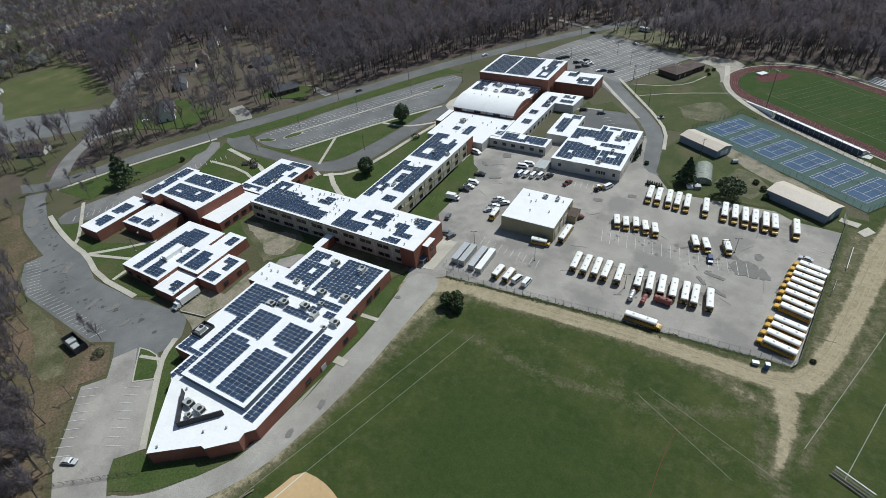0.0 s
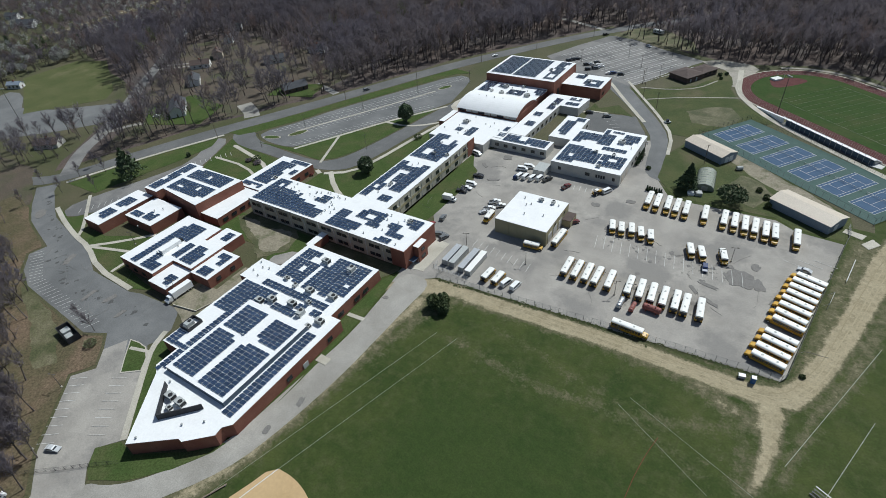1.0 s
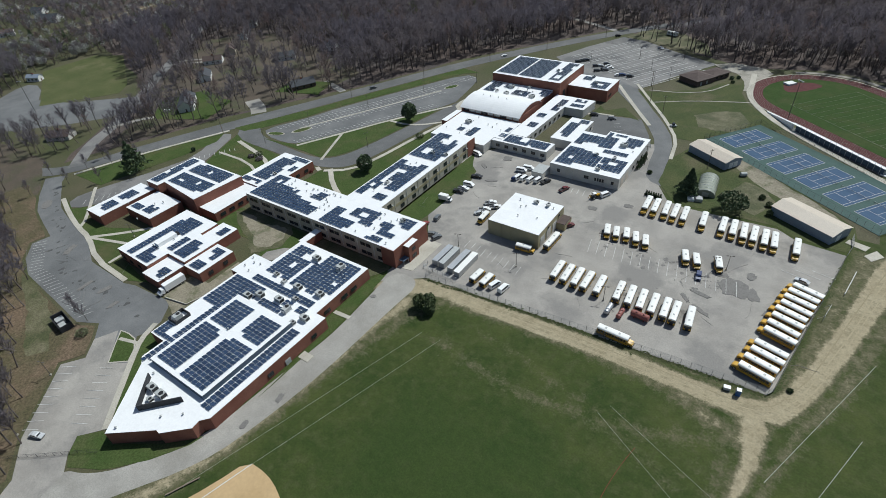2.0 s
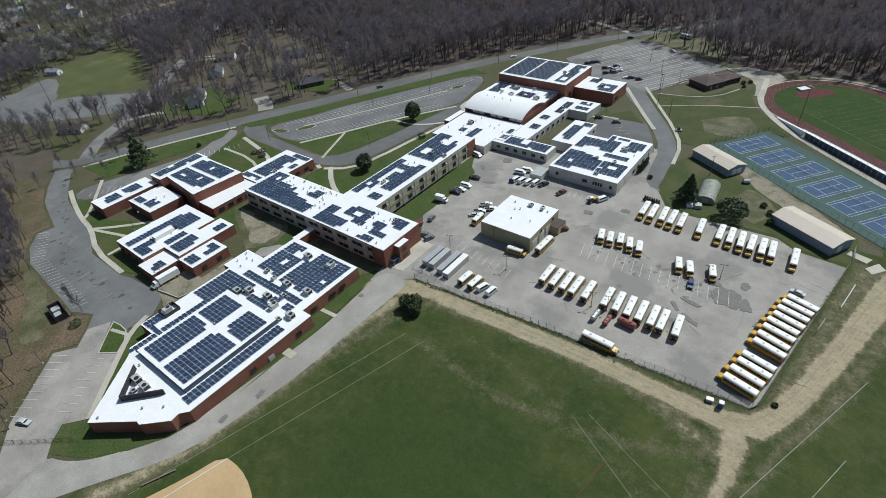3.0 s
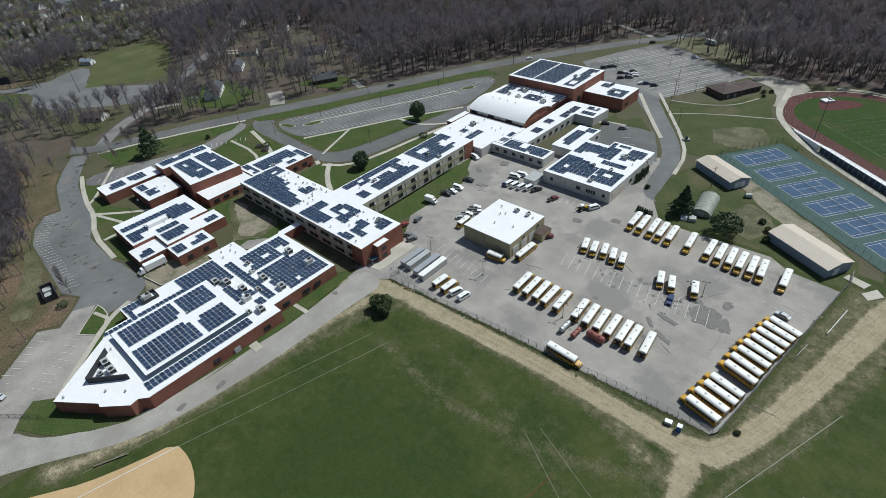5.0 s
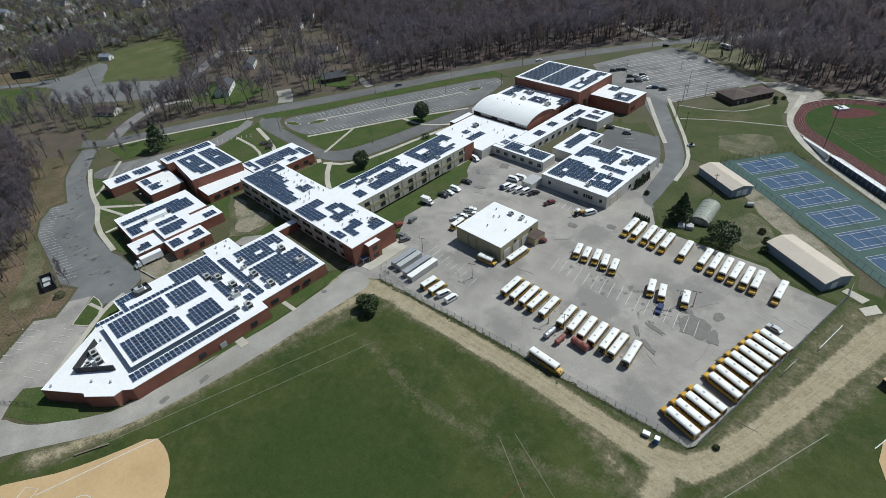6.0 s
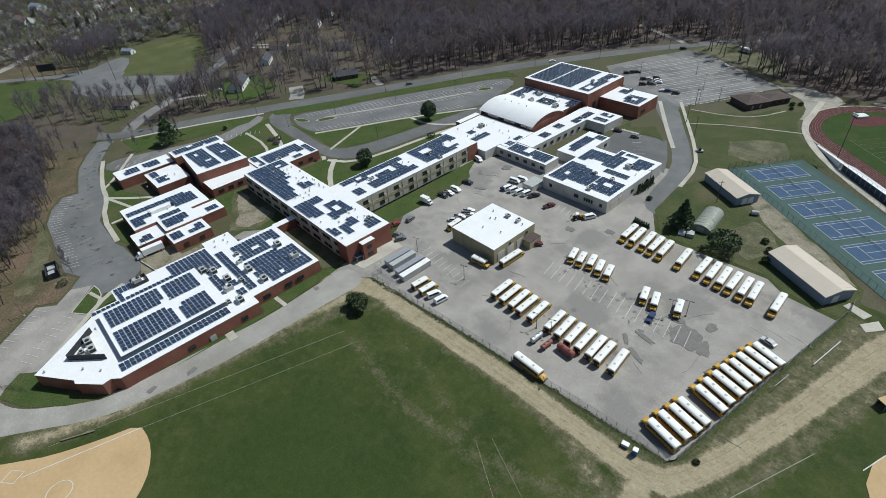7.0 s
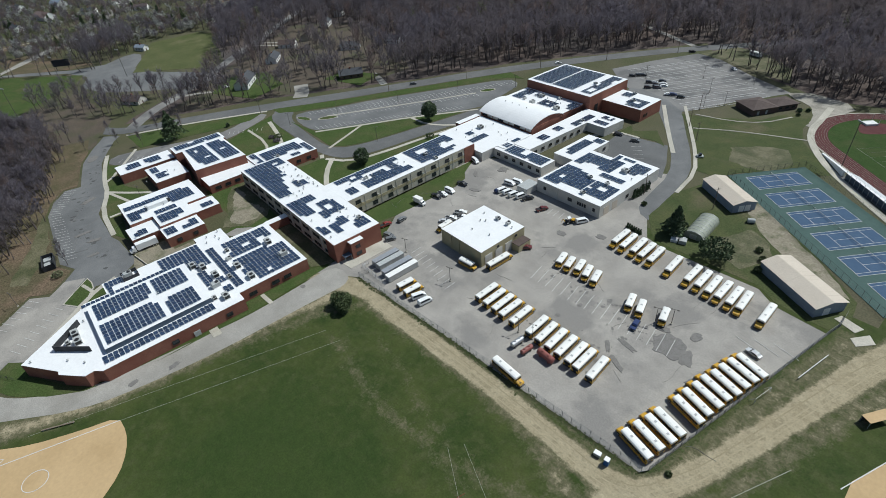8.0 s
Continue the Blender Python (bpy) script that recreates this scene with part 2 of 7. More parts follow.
def mesh_of(name, bm, *materials):
    me = bpy.data.meshes.new(name)
    bmesh.ops.recalc_face_normals(bm, faces=bm.faces[:])
    bm.to_mesh(me)
    bm.free()
    for m in materials:
        me.materials.append(m)
    return me


def part(name, bm, material, parent=None, label=""):
    ob = new(name, mesh_of(name, bm, *(material if isinstance(material, tuple) else (material,))))
    ob.parent = parent
    return tagged(ob, label)


def share(name, me, parent, m):
    """One more object on a mesh that exists."""
    ob = new(name, me)
    ob.parent = parent
    ob.matrix_basis = m
    return ob


def thing(name, x=0, y=0, z=0, rz=0, label="", category="", group="", kind=""):
    e = new(name)
    e.empty_display_size = 0.5
    e.matrix_basis = pose(x, y, z, 0, 0, rz)
    return tagged(e, label, category, group, kind)


def rough_edge(pts, step, amp):
    """The outline with points every `step` metres, pushed about by smooth noise."""
    out = []
    for a, b in zip(pts, pts[1:] + pts[:1]):
        a, b = Vector((*a, 0)), Vector((*b, 0))
        n = max(1, int((b - a).length / step))
        for k in range(n):
            p = a.lerp(b, k / n)
            q = noise.noise_vector(p * 0.11) + 0.6 * noise.noise_vector(p * 0.37)
            out.append((p.x + amp * q.x, p.y + amp * q.y))
    return out


def smooth(pts, rounds=2, closed=True):
    """Corner cutting, for kerb lines that curve."""
    for _ in range(rounds):
        out = [] if closed else [pts[0]]
        pairs = list(zip(pts, pts[1:] + pts[:1])) if closed else list(zip(pts, pts[1:]))
        for a, b in pairs:
            out += [(a[0] * 0.75 + b[0] * 0.25, a[1] * 0.75 + b[1] * 0.25), (a[0] * 0.25 + b[0] * 0.75, a[1] * 0.25 + b[1] * 0.75)]
        if not closed:
            out.append(pts[-1])
        pts = out
    return pts


def slab(pts, z0, z1):
    """An upright prism over an outline."""
    bm = bmesh.new()
    lo = [bm.verts.new((x, y, z0)) for x, y in pts]
    hi = [bm.verts.new((x, y, z1)) for x, y in pts]
    n = len(pts)
    bm.faces.new(hi)
    bm.faces.new(lo[::-1])
    for k in range(n):
        bm.faces.new((lo[k], lo[(k + 1) % n], hi[(k + 1) % n], hi[k]))
    return bm


def ribbon(pts, width, z0, z1, bm=None):
    """A strip of even width along a line, as a low prism."""
    bm = bm or bmesh.new()
    rows = []
    for k, p in enumerate(pts):
        a, b = Vector(pts[max(k - 1, 0)]), Vector(pts[min(k + 1, len(pts) - 1)])
        d = (b - a).normalized()
        n = Vector((-d.y, d.x)) * width / 2
        rows.append([bm.verts.new((p[0] + s * n.x, p[1] + s * n.y, z)) for s, z in ((1, z0), (1, z1), (-1, z1), (-1, z0))])
    for r, q in zip(rows, rows[1:]):
        for k in range(4):
            bm.faces.new((r[k], r[(k + 1) % 4], q[(k + 1) % 4], q[k]))
    bm.faces.new(rows[0][::-1])
    bm.faces.new(rows[-1])
    return bm


LAID = []


def area(name, pts, z, material, label, category="ground"):
    """A piece of the setting that lies on the ground; each lies a hair above the one before."""
    LAID.append(name)
    return tagged(part(name, slab(pts, -0.3, z + 0.0015 * len(LAID)), material), label, category, kind="structure")


# ---- the ground and what is laid on it ----
tagged(part("ground", slab([(-1900, -900), (1100, -900), (1100, 2100), (-1900, 2100)], -3, 0), GROUND), "rough brown and green grass ground reaching the horizon", "ground", kind="structure")
# woodland floor
area("ground_woods", rough_edge([(-328, 106), (-311, 150), (-292, 194), (-262, 246), (-240, 281), (-210, 349), (-162, 421), (-125, 473), (-110, 452), (-98, 448), (-44, 418), (-34, 415), (-14, 412), (4, 416), (24, 422), (53, 412), (125, 353), (200, 290), (700, 300), (700, 1500), (-1500, 1500), (-1500, 420), (-700, 300), (-560, 250), (-400, 205)], 12, 2.5), 0.02, LITTER, "brown leaf litter under bare woods")
area("ground_woods_west", rough_edge([(-320, 74), (-291, 63), (-260, 57), (-236, 43), (-206, 34), (-178, 22), (-163, 15), (-147, 6), (-150, -60), (-420, -60), (-520, 20), (-420, 60)], 7, 2.0), 0.02, LITTER, "brown leaf litter below bare trees")
# playing fields and dirt track: one sheet, whose wear follows the wheel tracks
def wear_material():
    m = bpy.data.materials.new("grass_worn_to_dirt")
    m.use_nodes = True
    N, L = m.node_tree.nodes, m.node_tree.links
    p = N["Principled BSDF"]
    p.inputs["Roughness"].default_value = 0.9
    p.inputs["Specular IOR Level"].default_value = 0.2
    geo = N.new("ShaderNodeNewGeometry")
    at = N.new("ShaderNodeAttribute")
    at.attribute_name = "wear"

    def tex(scale, detail, rough=0.62):
        t = N.new("ShaderNodeTexNoise")
        t.inputs["Scale"].default_value, t.inputs["Detail"].default_value, t.inputs["Roughness"].default_value = scale, detail, rough
        L.new(geo.outputs["Position"], t.inputs["Vector"])
        return t.outputs["Fac"]

    def fit_range(v, a, b, c=0.0, d=1.0):
        r = N.new("ShaderNodeMapRange")
        for k, x in (("From Min", a), ("From Max", b), ("To Min", c), ("To Max", d)):
            r.inputs[k].default_value = x
        L.new(v, r.inputs["Value"])
        return r.outputs["Result"]

    def add(a, b):
        x = N.new("ShaderNodeMath")
        L.new(a, x.inputs[0])
        L.new(b, x.inputs[1])
        return x.outputs[0]

    def mix(f, a, b, kind="MIX"):
        x = N.new("ShaderNodeMix")
        x.data_type, x.blend_type = "RGBA", kind
        for sock, v in ((x.inputs["Factor"], f), (x.inputs["A"], a), (x.inputs["B"], b)):
            if isinstance(v, float):
                sock.default_value = v
            elif isinstance(v, tuple):
                sock.default_value = (*v, 1.0)
            else:
                L.new(v, sock)
        return x.outputs["Result"]

    grass = mix(fit_range(tex(0.05, 6.0), 0.36, 0.64), (0.029, 0.048, 0.010), (0.058, 0.072, 0.019))
    grass = mix(fit_range(tex(0.30, 5.0), 0.48, 0.75), grass, (0.068, 0.076, 0.028))
    deep_green = N.new("ShaderNodeAttribute")
    deep_green.attribute_name = "deep_green"
    deep = add(deep_green.outputs["Fac"], fit_range(tex(0.06, 5.0), 0.25, 0.75, -0.35, 0.35))
    grass = mix(fit_range(deep, 0.2, 0.9, 0.0, 0.75), grass, (0.029, 0.051, 0.011))
    dry = mix(fit_range(tex(0.5, 5.0), 0.35, 0.65), (0.072, 0.074, 0.034), (0.145, 0.130, 0.080))
    soil = mix(fit_range(tex(0.14, 4.0), 0.35, 0.65), (0.300, 0.254, 0.164), (0.356, 0.306, 0.206))
    soil = mix(fit_range(tex(0.7, 3.0), 0.5, 0.85), soil, (0.240, 0.200, 0.128))
    soil = mix(fit_range(tex(0.33, 6.0, 0.7), 0.50, 0.62, 0.0, 0.55), soil, (0.205, 0.176, 0.112))
    wear = add(at.outputs["Fac"], add(fit_range(tex(0.22, 6.0, 0.7), 0.25, 0.75, -0.20, 0.20), fit_range(tex(1.3, 5.0, 0.75), 0.25, 0.75, -0.17, 0.17)))
    col = mix(fit_range(wear, 0.22, 0.46), grass, dry)
    col = mix(fit_range(wear, 0.50, 0.72), col, soil)
    col = mix(1.0, col, fit_range(tex(0.55, 6.0, 0.75), 0.3, 0.7, 0.86, 1.13), "MULTIPLY")
    col = mix(1.0, col, fit_range(tex(1.9, 3.0), 0.3, 0.7, 0.84, 1.14), "MULTIPLY")
    L.new(col, p.inputs["Base Color"])
    b = N.new("ShaderNodeBump")
    b.inputs["Strength"].default_value, b.inputs["Distance"].default_value = 0.5, 0.05
    L.new(tex(1.2, 5.0), b.inputs["Height"])
    L.new(b.outputs["Normal"], p.inputs["Normal"])
    return m


# each wheel track: (x, y, half width) along its line, how worn it is, how softly it fades
WHEEL_TRACKS = [
    ([(-92, 119, 4), (-80, 126, 4), (-70, 128.3, 3.0), (-52, 128.1, 3.0), (-24, 129.8, 3.0), (-5, 130.3, 2.8), (14, 130.1, 2.9), (27, 130, 3.2), (36, 132.5, 3.6), (40.5, 141, 3.1), (44.2, 152, 3.1), (50.9, 177, 3.3), (59, 211, 4.2), (66.5, 232, 5.0), (74, 252, 6)], 1.0, 1.9),
    ([(32, 126, 3.0), (33.4, 114, 1.8), (32, 104, 1.1), (31, 98, 0.2)], 0.95, 2.4),
    ([(-98, 16, 3), (-88.5, 40, 2.0), (-85.4, 60, 1.4), (-83.8, 80, 1.6), (-83, 100, 2.0), (-81, 116, 3.5)], 0.70, 4.2),
    ([(-92, 24, 1.5), (-84.5, 60, 1.5), (-80, 90, 2.0), (-77, 108, 2.5), (-70, 121, 2)], 0.46, 5.0),
    ([(-70, 124, 2), (-46, 126, 2), (-15, 128, 2), (10, 126, 2), (27, 120, 3)], 0.52, 4.0), ([(-70, 131, 1), (-16, 134, 1), (33, 137, 1.5)], 0.44, 2.0), ([(38, 142, 2.4), (49, 204, 4), (53, 220, 5)], 0.42, 2.6),
    ([(-60, 106, 2), (-30, 102, 2), (0, 106, 2.5), (18, 112, 3), (28, 118, 3)], 0.36, 6.0), ([(-50, 118, 1), (-10, 108, 2), (20, 96, 2)], 0.32, 5.0),
    ([(28, 112, 2), (27, 100, 2), (36, 90, 2)], 0.42, 5.0), ([(37, 104, 1), (42, 128, 1), (50, 147, 2), (57, 175, 2), (66, 205, 3), (76, 230, 4)], 0.50, 4.0),
    ([(36, 143, 2.0), (42, 165, 2.4), (47.5, 192, 3), (52, 218, 4)], 0.40, 3.5), ([(62, 196, 3), (72, 206, 4), (90, 210, 4)], 0.5, 6.0), ([(20 + 3 * math.cos(k * 0.7), 104 + 3 * math.sin(k * 0.7), 0.2) for k in range(10)], 0.36, 1.2),
]
nx, ny = 152, 246
gx, gy = np.meshgrid(np.linspace(-104, 124, nx), np.linspace(-66, 303, ny))
wear = np.full(gx.shape, 0.06)
for line, most, soft_edge in WHEEL_TRACKS:
    for (x0, y0, w0), (x1, y1, w1) in zip(line, line[1:]):
        f = np.clip(((gx - x0) * (x1 - x0) + (gy - y0) * (y1 - y0)) / ((x1 - x0) ** 2 + (y1 - y0) ** 2), 0, 1)
        d = np.hypot(x0 + f * (x1 - x0) - gx, y0 + f * (y1 - y0) - gy) - (w0 + f * (w1 - w0))
        wear = np.maximum(wear, most * np.clip(0.60 - d / (2 * soft_edge), 0, 1) / np.where(d < 0, 0.9, 1.0))
wear = np.clip(wear, 0, 1)
me = bpy.data.meshes.new("ground_field")
cell = np.arange(nx * ny).reshape(ny, nx)
quads = np.stack([cell[:-1, :-1], cell[:-1, 1:], cell[1:, 1:], cell[1:, :-1]], -1).reshape(-1, 4)
keep = [q for q in quads.tolist() if not (gy.flat[q[0]] > 232 and gx.flat[q[0]] < 56)]
me.from_pydata(np.stack([gx.ravel(), gy.ravel(), np.full(gx.size, 0.035)], 1).tolist(), [], keep)
me.attributes.new("wear", "FLOAT", "POINT").data.foreach_set("value", wear.ravel().astype(np.float32))
# grass turns darker green towards two spots of the field
deep_green = np.exp(-(((gx + 22) / 34) ** 2 + ((gy - 74) / 26) ** 2)) + 0.5 * np.exp(-(((gx + 50) / 14) ** 2 + ((gy - 60) / 30) ** 2))
me.attributes.new("deep_green", "FLOAT", "POINT").data.foreach_set("value", deep_green.ravel().astype(np.float32))
me.materials.append(wear_material())
tagged(new("ground_field", me), "green playing field crossed by a pale sandy dirt track", "field", kind="structure")
# paving
area("road_bus_yard", [(-98, 119), (-82.4, 130.2), (-40, 133.6), (-16.9, 135), (33.2, 138), (34.3, 139.8), (46.6, 218.9), (30.2, 220.4), (23, 225.4), (3.6, 224.6), (-12, 224), (-20, 226), (-29, 240), (-31, 263), (-39.8, 277), (-90, 250), (-119, 229), (-121, 214), (-109, 210), (-106, 201), (-106.8, 166), (-97, 152)], 0.05, ASPHALT, "worn grey asphalt bus yard with dark repair patches", "asphalt")
area("road_drive", smooth([(-96, 128), (-94.7, 113), (-92.9, 92), (-94, 77), (-95.5, 60), (-96.5, 42), (-105.5, 25.5), (-114, 16), (-124, 12), (-127, -6), (-112, 0), (-103, 15.5), (-90, 35), (-86, 54), (-83.6, 76), (-83.2, 95), (-83, 111), (-82, 128)], 2), 0.05, ASPHALT_PALE, "pale worn service drive curving round the school", "road")
area("road_front_lot", rough_edge([(-316, 92), (-298, 81), (-282.9, 73.6), (-266, 69.5), (-252, 66.4), (-253.5, 59), (-243, 52), (-230.4, 47.6), (-204, 46), (-181, 44.6), (-172.5, 48.7), (-166, 43.5), (-159.7, 37.3), (-164.3, 31), (-153.6, 20.2), (-144.4, 10.6), (-131.8, 3), (-127, -6), (-118, -2), (-121, 12), (-126.2, 15.6), (-130.1, 20.1), (-125.4, 25.7), (-133.4, 33.8), (-144.3, 44.1), (-148.4, 49), (-153.4, 52.5), (-151.4, 56.5), (-152.5, 61.5), (-157, 67), (-160, 70), (-166.6, 69), (-181, 68), (-187, 66.2), (-214, 66.7), (-232.8, 74.2), (-247.5, 76), (-274.2, 81.4), (-283.5, 85.4), (-302.6, 94.7), (-309, 100)], 4, 0.15), 0.05, ASPHALT_COOL, "worn grey asphalt lot and loop road", "road")
area("road_front_bays", [(-162.4, 50.6), (-166, 43.5), (-159.7, 37.3), (-164.3, 31), (-153.6, 20.2), (-144.4, 10.6), (-131.8, 3), (-127, -6), (-118, -2), (-121, 12), (-126.2, 15.6), (-130.1, 20.1), (-125.4, 25.7), (-133.4, 33.8), (-144.3, 44.1), (-150.3, 40), (-156, 45.2)], 0.054, ASPHALT, "pale worn asphalt car park with painted bays", "car park")
area("pavement_island_kerb", [(-150.3, 40.1), (-155.9, 45.3), (-161.8, 51.2), (-157.4, 52), (-153.0, 51.8), (-148.2, 48.9), (-144.5, 44.4)], 0.12, CONCRETE, "pale concrete kerb round the grass triangle", "kerb")
area("ground_island", [(-150.3, 40.7), (-155.7, 45.7), (-161.0, 51.0), (-157.2, 51.6), (-153.2, 51.4), (-148.5, 48.6), (-145.1, 44.5)], 0.14, LAWN, "grass triangle beside the car park", "lawn")
area("road_main", smooth([(-420, 42), (-350, 80), (-327, 88), (-309, 101), (-295.3, 137.2), (-272.2, 182), (-247, 233.4), (-230.1, 269.3), (-199.2, 333.8), (-154.7, 406.1), (-118.5, 456), (-60, 520), (-66, 528), (-124, 467), (-162.5, 415), (-208.9, 343), (-239.4, 277.6), (-257, 241), (-284, 188), (-304, 143.7), (-318, 106), (-335, 95), (-424, 50)], 2), 0.05, ASPHALT_DARK, "grey two-lane road along the woods", "road")
area("road_school_ring", smooth([(-270, 190), (-262, 181), (-255, 176), (-226.6, 175.8), (-196.7, 173.8), (-180.7, 176), (-170.8, 182.3), (-166.7, 196.6), (-163, 227), (-158.5, 262), (-153, 291), (-161, 297), (-165.5, 281), (-169.3, 262), (-174.1, 228.5), (-179.6, 199), (-184.5, 187), (-192.5, 181.5), (-216, 182.5), (-246.6, 186), (-258, 196)], 2), 0.05, ASPHALT_DARK, "dark asphalt drive curving past lawns", "road")
area("road_visitor_lot", smooth([(-252, 194), (-240, 216), (-231.4, 240.4), (-210.1, 282.6), (-189, 325), (-176, 322), (-172, 306), (-169.5, 292), (-166.6, 275), (-188.8, 241.5), (-201.7, 216.5), (-216, 189.5), (-226, 186.5), (-243, 188)], 1), 0.055, ASPHALT_COOL, "grey asphalt visitor car park with painted bays", "car park")
area("road_west_lot", smooth([(-274, 176.3), (-263, 180), (-253.2, 158.5), (-249, 146), (-247, 116), (-257, 98), (-268, 83), (-279, 88), (-276, 102), (-265, 130), (-260, 150)], 1), 0.055, ASPHALT_MID, "grey asphalt staff car park", "car park")
area("road_stadium_lot", [(-146, 383), (-134, 414), (-118, 446), (-103, 445), (-70, 424), (-40, 409), (-56, 381), (-70, 351), (-74.8, 343), (-80, 350), (-100, 352), (-112, 357), (-124, 362)], 0.05, ASPHALT_MID, "large pale grey car park with worn stripes", "car park")
area("road_lane", smooth([(-118, 365), (-112, 345), (-90, 346), (-66.5, 318), (-51.8, 298.2), (-40.2, 276.9), (-37, 252), (-34, 240), (-24, 236), (-27, 246), (-30.3, 263.4), (-33.8, 284.5), (-44.6, 303.5), (-59, 324), (-78, 353)], 1), 0.06, ASPHALT_COOL, "grey asphalt lane beside the school", "road")
area("road_side_lot", [(-80, 272), (-83, 299), (-56.4, 302.5), (-46.8, 285), (-41, 271)], 0.055, ASPHALT_DARK, "dark asphalt side car park", "car park")
area("road_far_corner", smooth([(-426, 99), (-480, 118), (-534, 56), (-540, 62), (-486, 124), (-512, 160), (-492, 166), (-447, 143), (-374, 200), (-366, 172), (-372, 150)], 1), 0.05, ASPHALT_COOL, "grey asphalt lot and lane beyond the trees", "road")
tagged(part("road_street", ribbon(smooth([(-315, 108), (-338, 128), (-351, 150), (-383, 187), (-415, 220), (-438, 247), (-459, 270), (-480, 292), (-504, 319), (-545, 366)], 2, False), 8.5, -0.2, 0.09), ASPHALT_MID), "grey residential street between bare trees", "road", kind="structure")
tagged(part("road_woods_lane", ribbon(smooth([(-129, 461), (-160, 476), (-191, 491), (-240, 516)], 1, False), 4.5, -0.2, 0.09), ASPHALT_PALE), "pale narrow lane into the woods", "road", kind="structure")
tagged(part("ground_greenway", ribbon(smooth([(-648, 20), (-655, 120), (-656, 200), (-662, 260), (-672, 330), (-684, 430)], 1, False), 23, -0.2, 0.085), BANK), "long mown strip of dry grass through the trees", "grass strip", kind="structure")
tagged(part("pavement_greenway", ribbon(smooth([(-649, 20), (-656, 120), (-657, 200), (-663, 260), (-673, 330), (-685, 430)], 1, False), 3.0, -0.2, 0.10), DIRT), "pale worn trail along the grass strip", "footpath", kind="structure")
area("ground_roadside_soil", rough_edge([(-592, 62), (-536, 64), (-497, 118), (-506, 126), (-545, 112), (-600, 92)], 4, 1.5), 0.04, BANK, "bare brown slope above the far road", "soil")
area("ground_clearing", rough_edge([(-117, 448), (-103, 476), (-78, 470), (-58, 452), (-46, 424), (-70, 432)], 4, 1.8), 0.045, WORN, "thin worn grass beside the far car park", "grass")
area("ground_suburb", rough_edge([(-322, 132), (-296, 192), (-262, 258), (-264, 296), (-330, 326), (-420, 346), (-470, 306), (-405, 222), (-352, 165)], 6, 2.0), 0.03, BROWN_GRASS, "thin brown grass of gardens between bare trees", "garden")
# lawns
LAWNS = [
    ([(-132, 153), (-119.5, 153), (-119.5, 226), (-113, 213.3), (-108.4, 209.4), (-106.5, 201), (-107, 166), (-109, 154)], "lawn strip along the classroom wing"),
    ([(-195, 127.5), (-195, 112), (-156, 112), (-149, 103), (-139, 122), (-140, 128)], "green grass of the courtyard"),
    ([(-182, 153), (-182, 172), (-172, 178), (-162, 196), (-158, 227), (-152, 258), (-143, 228), (-142, 153)], "lawn between drive and classroom wing"),
    ([(-243, 184.5), (-218, 187.5), (-190, 237), (-172, 268), (-170.5, 262), (-175.5, 228.5), (-181, 199.5), (-186, 188.5), (-193, 183.2), (-216, 184.2)], "green lawn oval inside the drive"),
    ([(-252, 177), (-262, 181), (-252, 157), (-246, 145), (-206, 143), (-206, 173.5), (-226, 174.6)], "lawn with crossing footpaths"),
    ([(-279, 104), (-304, 103), (-292, 137), (-271, 178), (-265, 168), (-268, 148)], "mown verge beside the road"),
    ([(-271.5, 186), (-245, 234.5), (-228, 270.5), (-197, 335), (-181, 331), (-191, 325.5), (-212, 283), (-233.4, 240.6), (-242, 218), (-254, 196), (-262, 186)], "green verge between road and car park"),
    ([(-283, 88), (-272, 84), (-250, 78), (-234, 76), (-214, 69), (-187, 68), (-178, 72), (-206, 75), (-213, 94), (-235, 84), (-252, 84), (-252, 100), (-268, 84)], "lawn pieces between footpaths"),
    ([(-94, 58), (-95.5, 92), (-100, 92), (-100, 120), (-97, 127), (-95.5, 113), (-93.7, 92)], "narrow grass strip below the brick wall"),
    ([(-130, 20.2), (-125.4, 25.4), (-118, 24.4), (-105, 33), (-97, 41), (-98, 37), (-104, 27.5), (-113, 18.5), (-122, 13.6), (-126, 15.6)], "grass at the corner of the brick wall"),
    ([(-150.5, 57), (-150, 52.5), (-143, 45.5), (-131, 33.5), (-124, 26.5), (-118, 25), (-133, 46), (-136, 48), (-136, 55.5), (-144, 56)], "narrow lawn beside the brick wall"),
    ([(-79, 306), (-70, 315), (-57, 300.5), (-64, 303), (-84, 300), (-84, 312)], "grass bank beside the lane"),
    ([(-72, 343), (-62, 346), (-36, 362), (-24, 396), (-17, 398), (-16.5, 364), (-10, 348), (12, 322), (-18, 299), (-24, 288), (-34, 288), (-44, 307), (-58, 326)], "rough green bank above the tennis courts"),
    ([(-28, 240), (-30, 262), (-22, 290), (-14, 297), (48, 240), (50, 226), (46, 221), (30, 222), (22, 227), (2, 227), (-12, 226), (-20, 229)], "worn green yard round the sheds"),
    ([(-457, 150), (-533, 184), (-533, 230), (-505, 242), (-423, 200), (-410, 186), (-444, 143)], "green meadow beyond the trees"),
    ([(-530, 58), (-475, 112), (-454, 100), (-420, 68), (-395, 44), (-440, 20), (-520, 30)], "green playing field beyond the trees"),
]
for outline, text in LAWNS:
    area("ground_lawn", rough_edge(outline, 4, 0.35), 0.04, MEADOW if "meadow" in text else DRY if "bank" in text or "sheds" in text else LAWN, text, "lawn")
